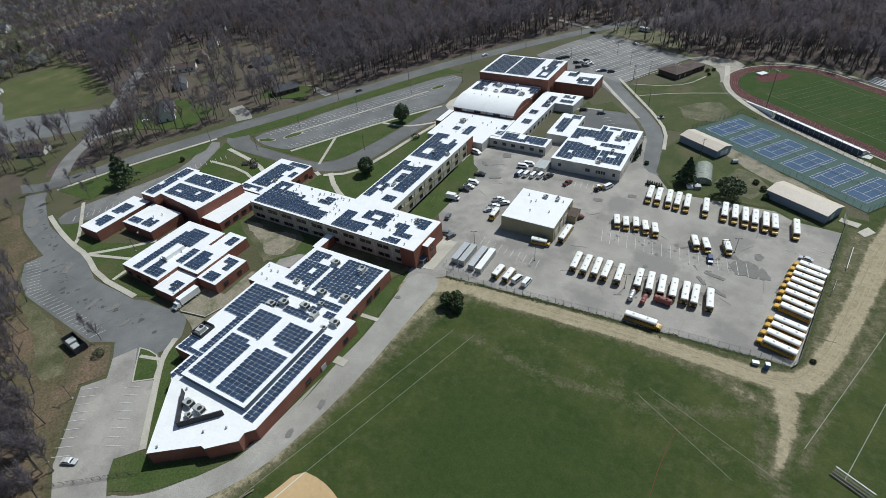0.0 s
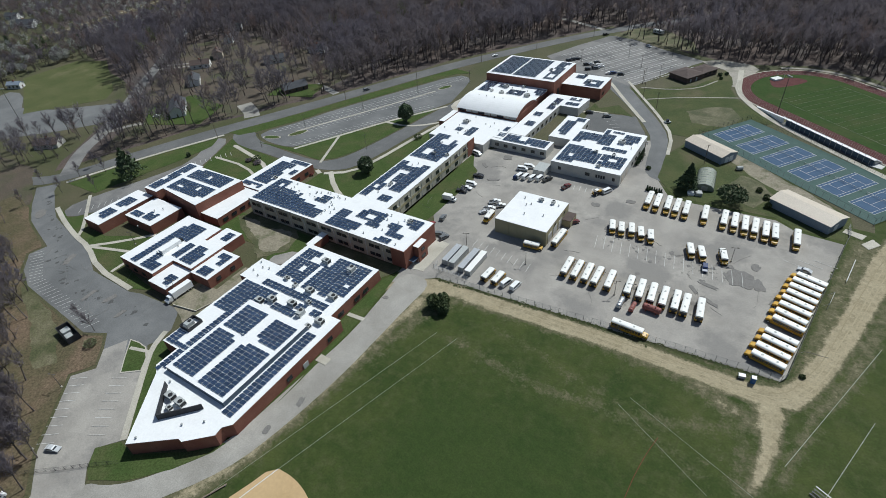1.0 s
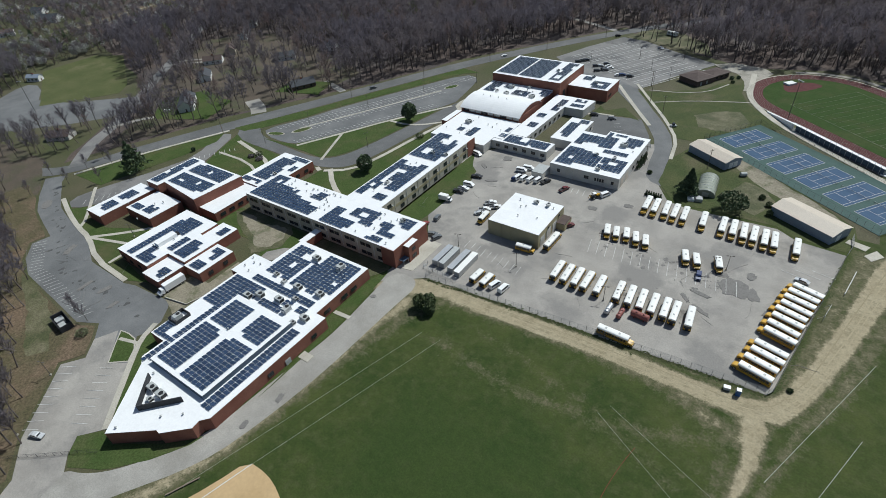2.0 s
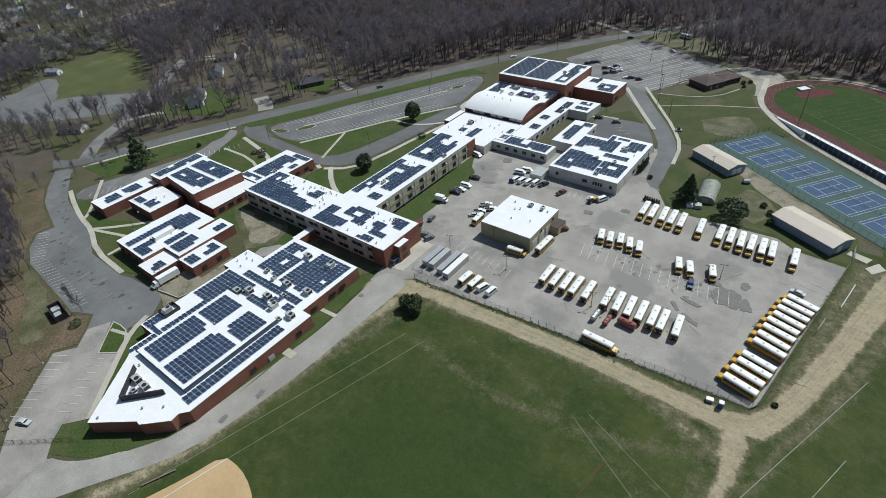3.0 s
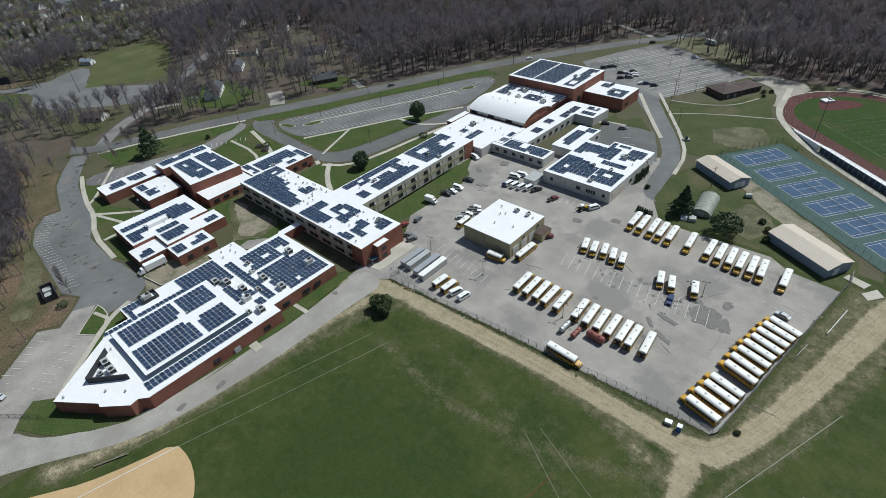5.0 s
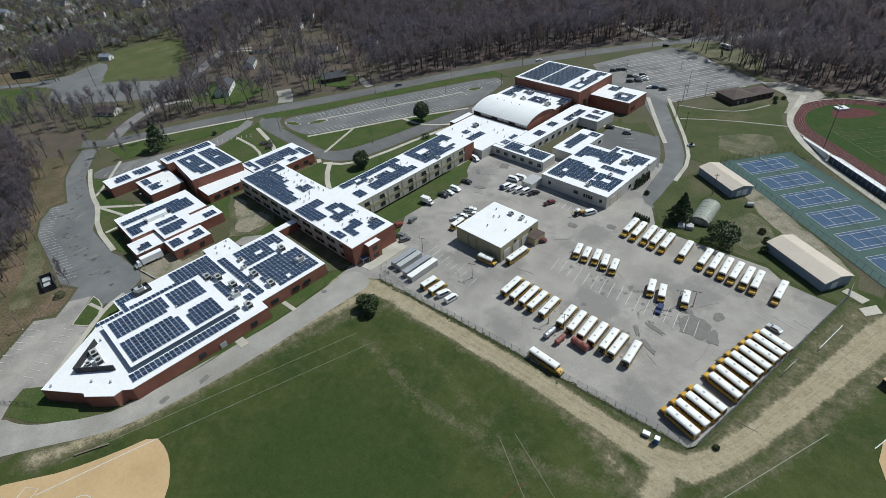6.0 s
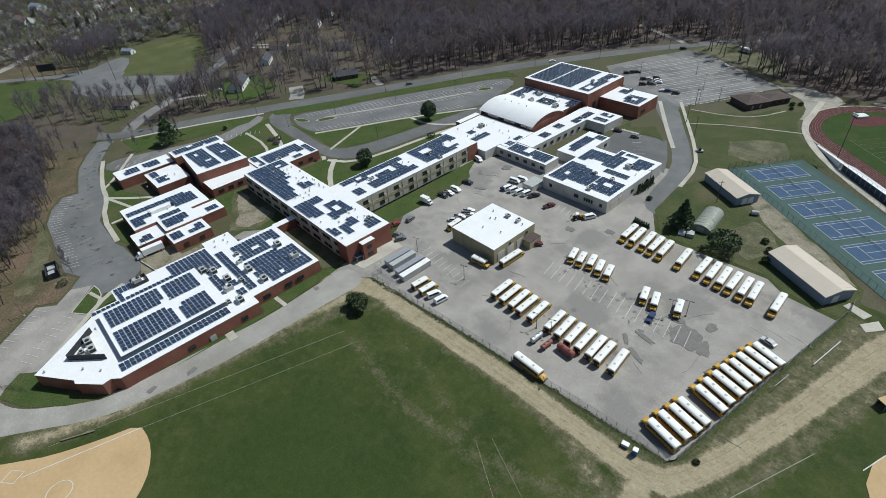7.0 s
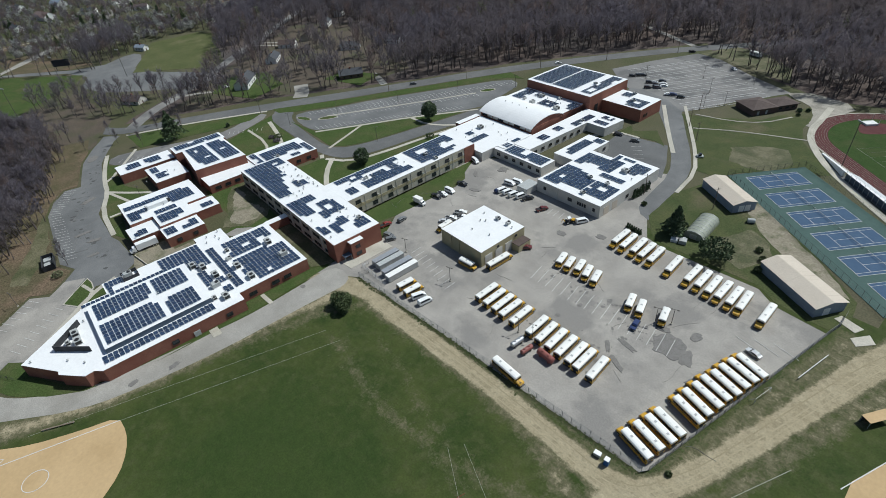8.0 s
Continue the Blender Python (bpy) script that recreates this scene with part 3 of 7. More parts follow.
area("ground_bare_courtyard", rough_edge([(-190, 124), (-180, 118), (-172, 114.5), (-164, 110.5), (-156, 105.5), (-148.5, 116), (-150, 125), (-158, 128.6), (-186, 128.6)], 1.2, 1.4), 0.05, WORN, "trampled dry grass in the courtyard", "soil")
area("ground_bare_courtyard", rough_edge([(-187, 124.6), (-179, 121), (-172, 117.5), (-164, 113.4), (-157, 109.5), (-153, 113), (-151.6, 121), (-155, 125.4), (-164, 126), (-170, 122.5), (-177, 126.4)], 1.0, 1.5), 0.053, DIRT_DULL, "bare sandy soil in the courtyard", "soil")
area("ground_worn_bank", rough_edge([(-33, 320), (-24, 330), (-12, 336), (-5, 322), (-8, 310), (-18, 306), (-27, 307)], 2, 2.2), 0.05, WORN, "bare trampled patch on the grass bank", "soil")
area("ground_worn_bank", rough_edge([(-5, 273), (1, 281), (18, 264), (34, 252), (46, 240), (40, 240), (20, 250), (12, 256), (6, 262)], 2, 0.8), 0.05, DIRT_DULL, "bare soil strip between shed and tennis courts", "soil")
area("ground_worn_yard", rough_edge([(-2, 240), (6, 258), (14, 254), (20, 244), (14, 232), (2, 234)], 2, 1.5), 0.05, WORN, "thin worn grass beside the greenhouse", "soil")
area("ground_worn_alley", rough_edge([(-136, 120), (-101.5, 120), (-97.5, 127), (-99, 128.6), (-136, 128.6)], 2, 0.5), 0.045, WORN, "dry worn grass between two school blocks", "soil")
area("ground_thin_wood", rough_edge([(-300, 82), (-320, 92), (-345, 104), (-430, 96), (-395, 46), (-330, 62)], 6, 2), 0.03, BROWN_GRASS, "brown grass under thin trees", "grass")
area("pavement_courtyard", [(-150, 104), (-143, 108), (-140, 118), (-146, 116), (-151, 110)], 0.07, ASPHALT, "grey paved court", "paving")
area("ground_infield", smooth([(-97, 6), (-92, 13.5), (-87, 21), (-82, 33.5), (-79.3, 42.9), (-72, 43.3), (-65.4, 41.6), (-59.3, 38.2), (-54, 32), (-47, 20), (-46, 6), (-60, -12), (-96, -12)], 1), 0.05, CLAY, "orange-tan clay baseball infield", "infield")
area("ground_infield_east", smooth([(67.2, 168.6), (72.1, 183.4), (77, 192), (90, 190), (100, 170), (86, 150), (74, 155)], 1), 0.05, CLAY, "orange-tan clay baseball infield", "infield")
area("ground_bank", rough_edge([(-318, 84), (-298, 79.5), (-283, 72.4), (-266, 68.4), (-254, 65), (-255, 58.6), (-244, 50.8), (-230.6, 46.4), (-204, 44.8), (-181, 43.2), (-172.5, 47), (-161.6, 38), (-166, 31), (-154.6, 19.4), (-145, 9.6), (-133, 2), (-134, -30), (-170, -30), (-200, -10), (-230, 20), (-262, 36), (-293, 50), (-322, 66)], 4, 0.5), 0.03, BANK, "dry brown grassy bank between woods and car park", "bank")
area("ground_bank_soil", rough_edge([(-178, 26), (-206, 37), (-226, 43), (-232, 46), (-226, 46.6), (-204, 44), (-190, 40), (-176, 31)], 2, 1.6), 0.035, WORN, "bare sandy patch on the bank", "soil")


def patches(name, line, spread, count, size, z, material, label, seed, side=0):
    """Many small ragged flat mounds scattered along a line, joined into one."""
    q = random.Random(seed)
    pts = [Vector(p) for p in line]
    lens = [(b - a).length for a, b in zip(pts, pts[1:])]
    v, t = [], []
    for _ in range(count):
        i = q.choices(range(len(lens)), lens)[0]
        d = (pts[i + 1] - pts[i]).normalized()
        off = q.gauss(0, spread * 0.5) if side == 0 else side * abs(q.gauss(0, spread * 0.6))
        c = pts[i].lerp(pts[i + 1], q.random()) + Vector((-d.y, d.x)) * off
        r = size * (0.35 + q.random() ** 2 * 1.3)
        turn, stretch = q.random() * 6.28, 0.5 + q.random() * 0.6
        k0, n = len(v), 9
        v.append((c.x, c.y, z + 0.02 + q.random() * 0.012))
        for k in range(n):
            a = 6.2832 * k / n
            rr = r * (0.6 + 0.7 * q.random())
            u, w = rr * math.cos(a), rr * math.sin(a) * stretch
            v.append((c.x + u * math.cos(turn) - w * math.sin(turn), c.y + u * math.sin(turn) + w * math.cos(turn), z - 0.012))
            t.append((k0, k0 + 1 + k, k0 + 1 + (k + 1) % n))
    me = bpy.data.meshes.new(name)
    me.from_pydata(v, [], t)
    me.materials.append(material)
    return tagged(new(name, me), label, "ground cover", kind="stuff")


patches("weeds", [(-82, 129.8), (-40, 133.0), (-16.9, 134.4), (33.2, 137.2)], 1.0, 1100, 0.32, 0.115, DRY, "dark weeds along the yard fence", 10, 0)
patches("weeds", [(35.4, 140), (46.4, 213)], 1.0, 400, 0.32, 0.1, DRY, "dark weeds along the yard fence", 11, 0)
patches("oil_stains", [(-36, 184), (0, 182), (16, 179)], 6.0, 90, 0.6, 0.125, PATCH, "dark oil stains on the asphalt", 17, 0)
patches("oil_stains", [(-40, 160), (8, 158)], 8.0, 60, 0.7, 0.125, PATCH, "dark oil stains on the asphalt", 18, 0)
patches("oil_stains", [(-246, 66), (-212, 56), (-180, 57), (-163, 60)], 5.0, 44, 0.7, 0.105, PATCH_DARK, "dark stains on the loop road", 19, 0)
patches("oil_stains", [(-300, 90), (-262, 74), (-240, 68)], 3.0, 30, 0.7, 0.105, PATCH_DARK, "dark stains on the loop road", 20, 0)
area("ground_ramp", rough_edge([(-166, 71), (-152, 66), (-147, 60), (-145, 92), (-149, 101), (-156, 99), (-155.5, 84), (-166, 84)], 3, 0.4), 0.06, DIRT_DULL, "worn soil and grass behind the loading block", "soil")
tagged(part("wall_retaining", ribbon([(-163, 70), (-152, 72), (-147, 88)], 0.35, -0.2, 0.7), CONCRETE), "low concrete retaining wall", "wall", kind="structure")

RUT = mat("packed_wheel_rut", (0.318, 0.271, 0.178), (0.348, 0.298, 0.199), 0.3, fine=1.5, grain=0.12, spec=0.1)
RUT_DARK = mat("damp_wheel_rut", (0.258, 0.218, 0.140), (0.284, 0.242, 0.158), 0.3, fine=1.5, grain=0.12, spec=0.1)
rut_rng = random.Random(6)
ruts = thing("ground_ruts", label="pale and dark wheel ruts along the dirt track", category="wheel ruts", kind="structure")
RUT_LINE = [Vector(p[:2]) for p in WHEEL_TRACKS[0][0][2:-1]]
for off in (-1.7, -0.2, 1.3):
    line = []
    for k, p in enumerate(RUT_LINE):
        d = (RUT_LINE[min(k + 1, len(RUT_LINE) - 1)] - RUT_LINE[max(k - 1, 0)]).normalized()
        n = Vector((-d.y, d.x)) * (off + rut_rng.gauss(0, 0.3))
        line.append((p.x + n.x, p.y + n.y))
    part("wheel_rut", ribbon(smooth(line, 2, False), 0.18 + 0.22 * rut_rng.random(), -0.1, 0.05 + 0.001 * off), RUT if rut_rng.random() < 0.6 else RUT_DARK, ruts)


def cracks(name, x0, y0, x1, y1, count, seed, label):
    """Fine wandering cracks in paving, joined into one."""
    q = random.Random(seed)
    bm = bmesh.new()
    for _ in range(count):
        x, y, a = q.uniform(x0, x1), q.uniform(y0, y1), q.random() * 6.28
        line = [(x, y)]
        for _ in range(q.randrange(3, 7)):
            a += q.gauss(0, 0.22)
            x, y = x + 1.6 * math.cos(a), y + 1.6 * math.sin(a)
            line.append((x, y))
        ribbon(line, 0.03 + 0.04 * q.random(), 0.05, 0.132, bm)
    return tagged(part(name, bm, PATCH), label, "asphalt cracks", kind="stuff")


cracks("asphalt_cracks", -60, 142, 38, 212, 20, 31, "dark cracks across the bus yard")
cracks("asphalt_cracks", -118, 170, -45, 222, 12, 32, "dark cracks across the yard")
cracks("asphalt_cracks", -245, 48, -165, 70, 26, 33, "dark cracks across the loop road")
cracks("asphalt_cracks", -136, 380, -60, 430, 12, 34, "dark cracks across the far lot")

# footpaths
PATHS = [
    ([(-283, 86.5), (-265, 81), (-247, 77), (-234, 75.5), (-214, 68.5), (-188, 67.5)], 2.2), ([(-234, 75.5), (-222, 86), (-213, 96)], 1.8), ([(-232, 76), (-206, 84)], 1.6),
    ([(-206, 70), (-207, 90), (-212, 95)], 1.6), ([(-279, 101.5), (-251, 82.5), (-247, 78)], 1.6), ([(-153.5, 60), (-150.6, 52.4), (-144.2, 45.4), (-132.6, 33.6), (-125, 26)], 2.0), ([(-158, 48.6), (-149, 51.2)], 1.3),
    ([(-306, 103), (-293, 138), (-271, 182)], 2.0), ([(-251, 160), (-226, 160), (-206, 152)], 1.6), ([(-253, 175), (-222, 168), (-208, 160), (-206, 146)], 2.4),
    ([(-180, 173), (-168, 180), (-163, 196), (-159.5, 227), (-153, 262)], 2.2), ([(-178, 176), (-166, 165), (-150, 156)], 2.6), ([(-182, 172), (-186, 174)], 2.2),
    ([(-216, 187.2), (-201, 214.5), (-188, 239.5), (-166, 273)], 1.8), ([(-203, 212), (-190, 181)], 1.5), ([(-187.5, 238), (-173, 238), (-161, 246), (-152, 258)], 1.8), ([(-232, 204.6), (-208, 249.5), (-187, 291.6)], 1.2),
    ([(-86, 348), (-64.5, 316.5), (-50.3, 297)], 2.2), ([(-76, 354), (-57, 326), (-43, 305), (-32.5, 285.5), (-29.5, 264)], 1.8), ([(-57.7, 329.5), (-38, 341), (-8, 351.5)], 1.0), ([(-66, 347), (-48, 350), (-34, 358), (-26, 375)], 1.0),
    ([(-16, 400), (-13.8, 380), (-12.6, 365.8), (-10, 355.7), (-2.4, 341.7), (8.9, 326.8), (24.9, 311.3), (38, 299.8), (49.7, 289.6), (75.4, 268.4)], 3.2), ([(-100, 98.5), (-93, 99)], 1.6), ([(-95.5, 78), (-91, 78)], 3.0), ([(-72, 301), (-85, 300), (-92, 287)], 1.6),
]
for line, w in PATHS:
    tagged(part("pavement", ribbon(smooth(line, 1, False), w, -0.2, 0.16 + 0.002 * PATHS.index((line, w))), GRAVEL if w == 1.0 else CONCRETE), "pale gravel footpath" if w == 1.0 else "pale concrete footpath", "footpath", kind="structure")
area("pavement_plaza", smooth([(-166, 276), (-163, 296), (-155, 305), (-151, 296), (-152, 270), (-158, 268)], 1), 0.12, CONCRETE, "pale concrete forecourt", "paving")
area("pavement_stadium_gate", rough_edge([(-42, 409), (-31, 416), (-12, 412), (-5, 404), (-10, 390), (-13.4, 368), (-16.6, 368), (-18.6, 384), (-25, 396), (-36, 402)], 2, 0.9), 0.07, GRAVEL, "pale gravel apron by the track", "paving")
area("pavement_shed", [(46.6, 230.4), (53.4, 228.5), (52, 225), (45.5, 227.5)], 0.12, CONCRETE, "pale concrete pad beside the shed", "paving")
area("pavement_gate", [(51.8, 221.8), (55.4, 227.1), (57.8, 224), (54.1, 219.2)], 0.1, CONCRETE, "worn concrete slab at the yard gate", "paving")
for x, y, w, h, a in ((-184.5, 300, 5.5, 2.4, 62), (-229, 203.5, 6.5, 2.6, 62), (-240, 192.5, 6, 2.2, 20)):
    ring = [(x + w * math.cos(k * 0.524) * math.cos(radians(a)) - h * math.sin(k * 0.524) * math.sin(radians(a)), y + w * math.cos(k * 0.524) * math.sin(radians(a)) + h * math.sin(k * 0.524) * math.cos(radians(a))) for k in range(12)]
    area("pavement_island_kerb", ring, 0.13, CONCRETE, "pale concrete island kerb", "kerb")
    area("ground_island", [(x + 0.86 * (p - x), y + 0.86 * (q - y)) for p, q in ring], 0.15, LAWN, "small grass island in the car park", "lawn")
area("pavement_main_door", [(-97, 130), (-89, 131), (-89, 151), (-95.5, 151)], 0.08, CONCRETE, "pale concrete apron at the school end", "paving")
# asphalt repairs
for k, (x, y, w, h, a) in enumerate([(16, 181, 9, 10, 8), (7, 172, 7, 1.8, -10), (20, 190, 3, 4, 0), (22, 180, 4, 7, 25), (11, 186, 5, 2.5, 30), (-46, 205, 4, 3, 0), (-33, 214, 4, 3, 10), (-35, 190, 4, 2.5, 0), (3, 167.5, 5, 1.6, -50), (9, 163.5, 7, 1.8, -25), (-93, 112, 2.2, 1.6, 0), (-200, 57, 2, 7, 8), (-190, 60, 2.5, 6, -12), (-178, 57, 2, 5, 5), (-232, 66, 3, 8, 30), (-88, 62, 1.8, 3.5, 10), (-90, 50, 2, 3, 10), (-108, 216, 2, 5, 50), (-97, 205, 6, 2, 20), (-285, 79, 5, 9, 60), (28, 172, 3, 3, 0), (-101, 228, 5, 5, 20)]):
    c, s = math.cos(radians(a)), math.sin(radians(a))
    q = random.Random(k)
    ring = [(math.copysign(abs(math.cos(b)) ** 0.6, math.cos(b)), math.copysign(abs(math.sin(b)) ** 0.6, math.sin(b))) for b in (6.2832 * n / 20 for n in range(20))]
    ring = [(u * w / 2 * f, v * h / 2 * f) for u, v, f in ((u, v, 0.75 + 0.4 * q.random()) for u, v in ring)]
    pts = [(x + c * u - s * v, y + s * u + c * v) for u, v in ring]
    area("road_patch", rough_edge(pts, 0.8, 0.15), 0.066, PATCH, "dark asphalt repair patch", "asphalt patch")


# ---- school blocks ----
def school_block(name, pts, h, label, wall=BRICK, coping=COPING, roof=ROOF_WHITE, z0=-0.3, lip=0.35):
    t = thing(name, label=label, category="building")
    part("wall", slab(pts, z0, h), wall, t)
    bm = bmesh.new()
    f = bm.faces.new([bm.verts.new((x, y, h)) for x, y in pts])
    if f.normal.z < 0 or sum(a[0] * b[1] - b[0] * a[1] for a, b in zip(pts, pts[1:] + pts[:1])) < 0:
        f.normal_flip()
    bm.normal_update()
    inner = bmesh.ops.inset_region(bm, faces=[f], thickness=0.4, depth=0.0)
    ring = inner["faces"]
    loop = [v.co.copy() for v in f.verts]
    bmesh.ops.delete(bm, geom=[f], context="FACES_ONLY")
    up = bmesh.ops.extrude_face_region(bm, geom=ring)
    bmesh.ops.translate(bm, verts=[g for g in up["geom"] if isinstance(g, bmesh.types.BMVert)], vec=(0, 0, lip))
    part("coping", bm, coping, t, "white metal roof edge")
    part("roof", slab([(v.x, v.y) for v in loop], h - 0.1, h + 0.1), roof, t, "white membrane roof")
    return t


def rect(x0, y0, x1, y1):
    return [(x0, y0), (x1, y0), (x1, y1), (x0, y1)]


front = school_block("school_building", [(-118.2, 24.8), (-106.2, 33.6), (-104.6, 33.4), (-97.8, 39.6), (-98.2, 42.2), (-96.1, 44.5), (-96.1, 91.4), (-100.6, 91.4), (-100.9, 119.2), (-137.4, 119.2), (-137.6, 103), (-148, 103), (-148, 91.4), (-144.4, 91.4), (-144.4, 54.8), (-136.6, 54.8), (-136.6, 47), (-133.6, 45)], 5.0, "low red brick school block with white roof and solar panels")
raised = school_block("raised_roof_section", rect(-131, 47.4, -103, 82.4), 7.0, "raised flat roof section with dark blue cladding", wall=CLADDING, z0=5.1)
main = school_block("classroom_block", rect(-185, 129.3, -96, 150.8), 8.5, "two-storey buff and brick classroom block with white roof", wall=PANEL_WALL)
wing = school_block("classroom_wing", rect(-140.4, 150.9, -120.3, 227), 8.4, "long two-storey cream classroom wing with dark windows", wall=CREAM_WALL)
entry = school_block("entrance_wing", [(-206.5, 139.8), (-185.1, 139.8), (-185.1, 171.5), (-206.5, 171.5)], 5.0, "low brick entrance wing with white roof")
west_link = school_block("covered_corridor", rect(-203.4, 114, -190.2, 139.7), 4.4, "low white-roofed corridor building")
high = school_block("auditorium", [(-231, 115.8), (-202, 112.8), (-199.6, 138.4), (-232, 138.4)], 9.2, "tall red brick auditorium with white roof")
high2 = school_block("brick_hall", rect(-242, 112.6, -232.1, 140.2), 8.4, "narrow tall brick side block with white roof")
low1 = school_block("west_brick_block", rect(-249.6, 84.5, -237, 112.5), 5.0, "low brick block with white roof")
low2 = school_block("west_brick_annex", rect(-234, 95.6, -213.6, 112.2), 4.8, "low brick annex with white roof")
cafe = school_block("cafeteria_block", [(-203.2, 75), (-180, 74.6), (-180, 84.2), (-168.4, 84.2), (-168.4, 99.8), (-180, 99.8), (-180, 108.6), (-203.2, 108.6)], 5.6, "red brick cafeteria block with stepped white roof")
cafe_annex = school_block("kitchen_annex", rect(-179.9, 99.9, -169.8, 111.2), 4.6, "low brick kitchen annex with white roof")
cafe_low = school_block("store_block", rect(-168.3, 83.4, -157.8, 99.7), 4.6, "low red brick store block with white roof")
dock = school_block("loading_block", rect(-179.9, 72, -168.5, 84.1), 4.2, "lower brick loading block with pale roof")
link = school_block("link_corridor", rect(-140, 119.3, -136.6, 129.2), 3.8, "narrow link corridor with white roof")
tower = school_block("stair_tower", rect(-99.8, 135, -93.2, 141), 7.4, "square brick stair tower with white cap")
low_n = school_block("north_classrooms", [(-149, 227.1), (-114.8, 227.1), (-114.8, 238), (-110, 238), (-110, 259.6), (-149, 259.6)], 4.8, "low white-roofed connecting classrooms", wall=PALE_WALL)
midb = school_block("shop_corridor", rect(-114.7, 235.4, -82.8, 245.4), 4.6, "low pale corridor block with solar panels", wall=PALE_WALL)
corr = school_block("rear_corridor", [(-109.8, 245.5), (-99.4, 245.5), (-98, 290.6), (-86.6, 290.6), (-85.3, 306), (-96, 306), (-109.8, 306)], 4.8, "long low rear corridor building with white roof", wall=PALE_WALL)
small = school_block("small_classroom_block", rect(-88.2, 251, -75.6, 279), 4.8, "small pale classroom block with white roof", wall=PALE_WALL)
metal = school_block("workshop_building", [(-75.6, 224.2), (-41.6, 224.2), (-41.6, 268.6), (-62.6, 269), (-62.6, 263.5), (-75, 263.5)], 5.9, "large pale workshop building with white roof", wall=PALE_WALL)
back = school_block("rear_gym_block", rect(-155.2, 286.8, -112.6, 305.8), 7.0, "brick rear block with white roof and units")
theatre = school_block("theatre_building", rect(-155.4, 306, -108.4, 342.6), 12.0, "tall red brick theatre building with big solar roof")
annex = school_block("music_annex", rect(-108.2, 318, -83, 338.4), 7.0, "red brick annex with white roof")
garage = school_block("bus_garage", rect(-76.3, 167.2, -53.3, 191), 6.9, "tan block bus garage with flat white roof", wall=TAN_WALL)
shelter = school_block("garage_lean_to", rect(-53.2, 183.5, -49.3, 190.2), 3.2, "small lean-to with brown roof beside the garage", wall=TAN_WALL, roof=BROWN_ROOF, coping=BROWN_ROOF)
tower2 = school_block("white_roofed_stair", rect(-152.6, 243, -149.1, 259), 5.4, "brick stair block with white cap")
side_shed = school_block("tool_store", rect(-82, 217.5, -76, 226), 3.0, "pale grey flat-roofed store", wall=PALE_WALL, roof=HVAC_GREY, coping=HVAC_GREY)

# arched gymnasium
gym = thing("gymnasium", label="gymnasium with white barrel roof and brick ends", category="building")
part("wall", slab(rect(-150.5, 261, -111.8, 286.7), -0.3, 7.0), BRICK, gym)
bm = bmesh.new()
prof = []
for k in range(17):
    a = math.pi * (0.24 + 0.52 * k / 16)
    prof.append((273.8 - 13.6 * math.cos(a) / math.cos(math.pi * 0.24), 6.9 + 3.5 * (math.sin(a) - math.sin(math.pi * 0.24)) / (1 - math.sin(math.pi * 0.24))))
ring0 = [bm.verts.new((-151.0, y, z)) for y, z in prof]
ring1 = [bm.verts.new((-111.4, y, z)) for y, z in prof]
for k in range(16):
    bm.faces.new((ring0[k], ring1[k], ring1[k + 1], ring0[k + 1]))
bmesh.ops.recalc_face_normals(bm, faces=bm.faces[:])
up = bmesh.ops.extrude_face_region(bm, geom=bm.faces[:])
bmesh.ops.translate(bm, verts=[g for g in up["geom"] if isinstance(g, bmesh.types.BMVert)], vec=(0, 0, 0.35))
part("roof", bm, ROOF_WHITE, gym, "white barrel-vaulted membrane roof")
for x0, x1 in ((-150.2, -149.8), (-112.4, -112.0)):
    bm = bmesh.new()
    a = [bm.verts.new((x0, y, z)) for y, z in prof]
    b = [bm.verts.new((x1, y, z)) for y, z in prof]
    bm.faces.new(a)
    bm.faces.new(b[::-1])
    for k in range(17):
        j = (k + 1) % 17
        bm.faces.new((a[k], b[k], b[j], a[j]))
    part("gable_wall", bm, BRICK, gym, "curved brick end wall")
for k in range(9):
    x = -149 + k * 4.15
    part("panel", boxes((x, 260.86, 5.2, x + 3.7, 261.1, 6.7)), PALE_WALL if k % 3 else GLASS, gym)


# ---- windows and doors of the school ----
WIN = mesh_of("window_frame", boxes((-1.25, -0.06, 0, 1.25, 0.06, 0.12), (-1.25, -0.06, 1.5, 1.25, 0.06, 1.62), (-1.25, -0.06, 0.12, -1.13, 0.06, 1.5), (1.13, -0.06, 0.12, 1.25, 0.06, 1.5), (-0.06, -0.06, 0.12, 0.06, 0.06, 1.5)), TRIM_BLACK)
PANE = mesh_of("pane", boxes((-1.13, -0.03, 0.12, -0.06, 0.02, 1.5), (0.06, -0.03, 0.12, 1.13, 0.02, 1.5)), GLASS)
STRIP = mesh_of("vertical_fin", boxes((-0.18, -0.12, 0, 0.18, 0.14, 8.2)), PALE_WALL)


def window(parent, x, y, z, rz, sx=1.0, sz=1.0):
    w = share("window", WIN, parent, pose(x, y, z, 0, 0, rz) @ Matrix.Diagonal((sx, 1, sz, 1)))
    share("pane", PANE, w, Matrix())


part("spandrel", boxes((-120.34, 151.4, 3.2, -120.2, 219.9, 4.6)), BUFF_BAND, wing, "buff panel band between the storeys")
for k in range(8):  # wing, facing the yard
    y = 156.0 + k * 8.75
    for z in (1.0, 5.0):
        window(wing, -120.24, y, z, 90, 1.08, 1.2)
    part("air_unit", boxes((-120.2, y + 1.5, 5.2, -119.7, y + 2.2, 5.7)), HVAC_GREY, wing)
    part("pier", boxes((-120.36, y + 3.6, 0, -120.15, y + 3.8, 8.2)), PALE_WALL, wing)
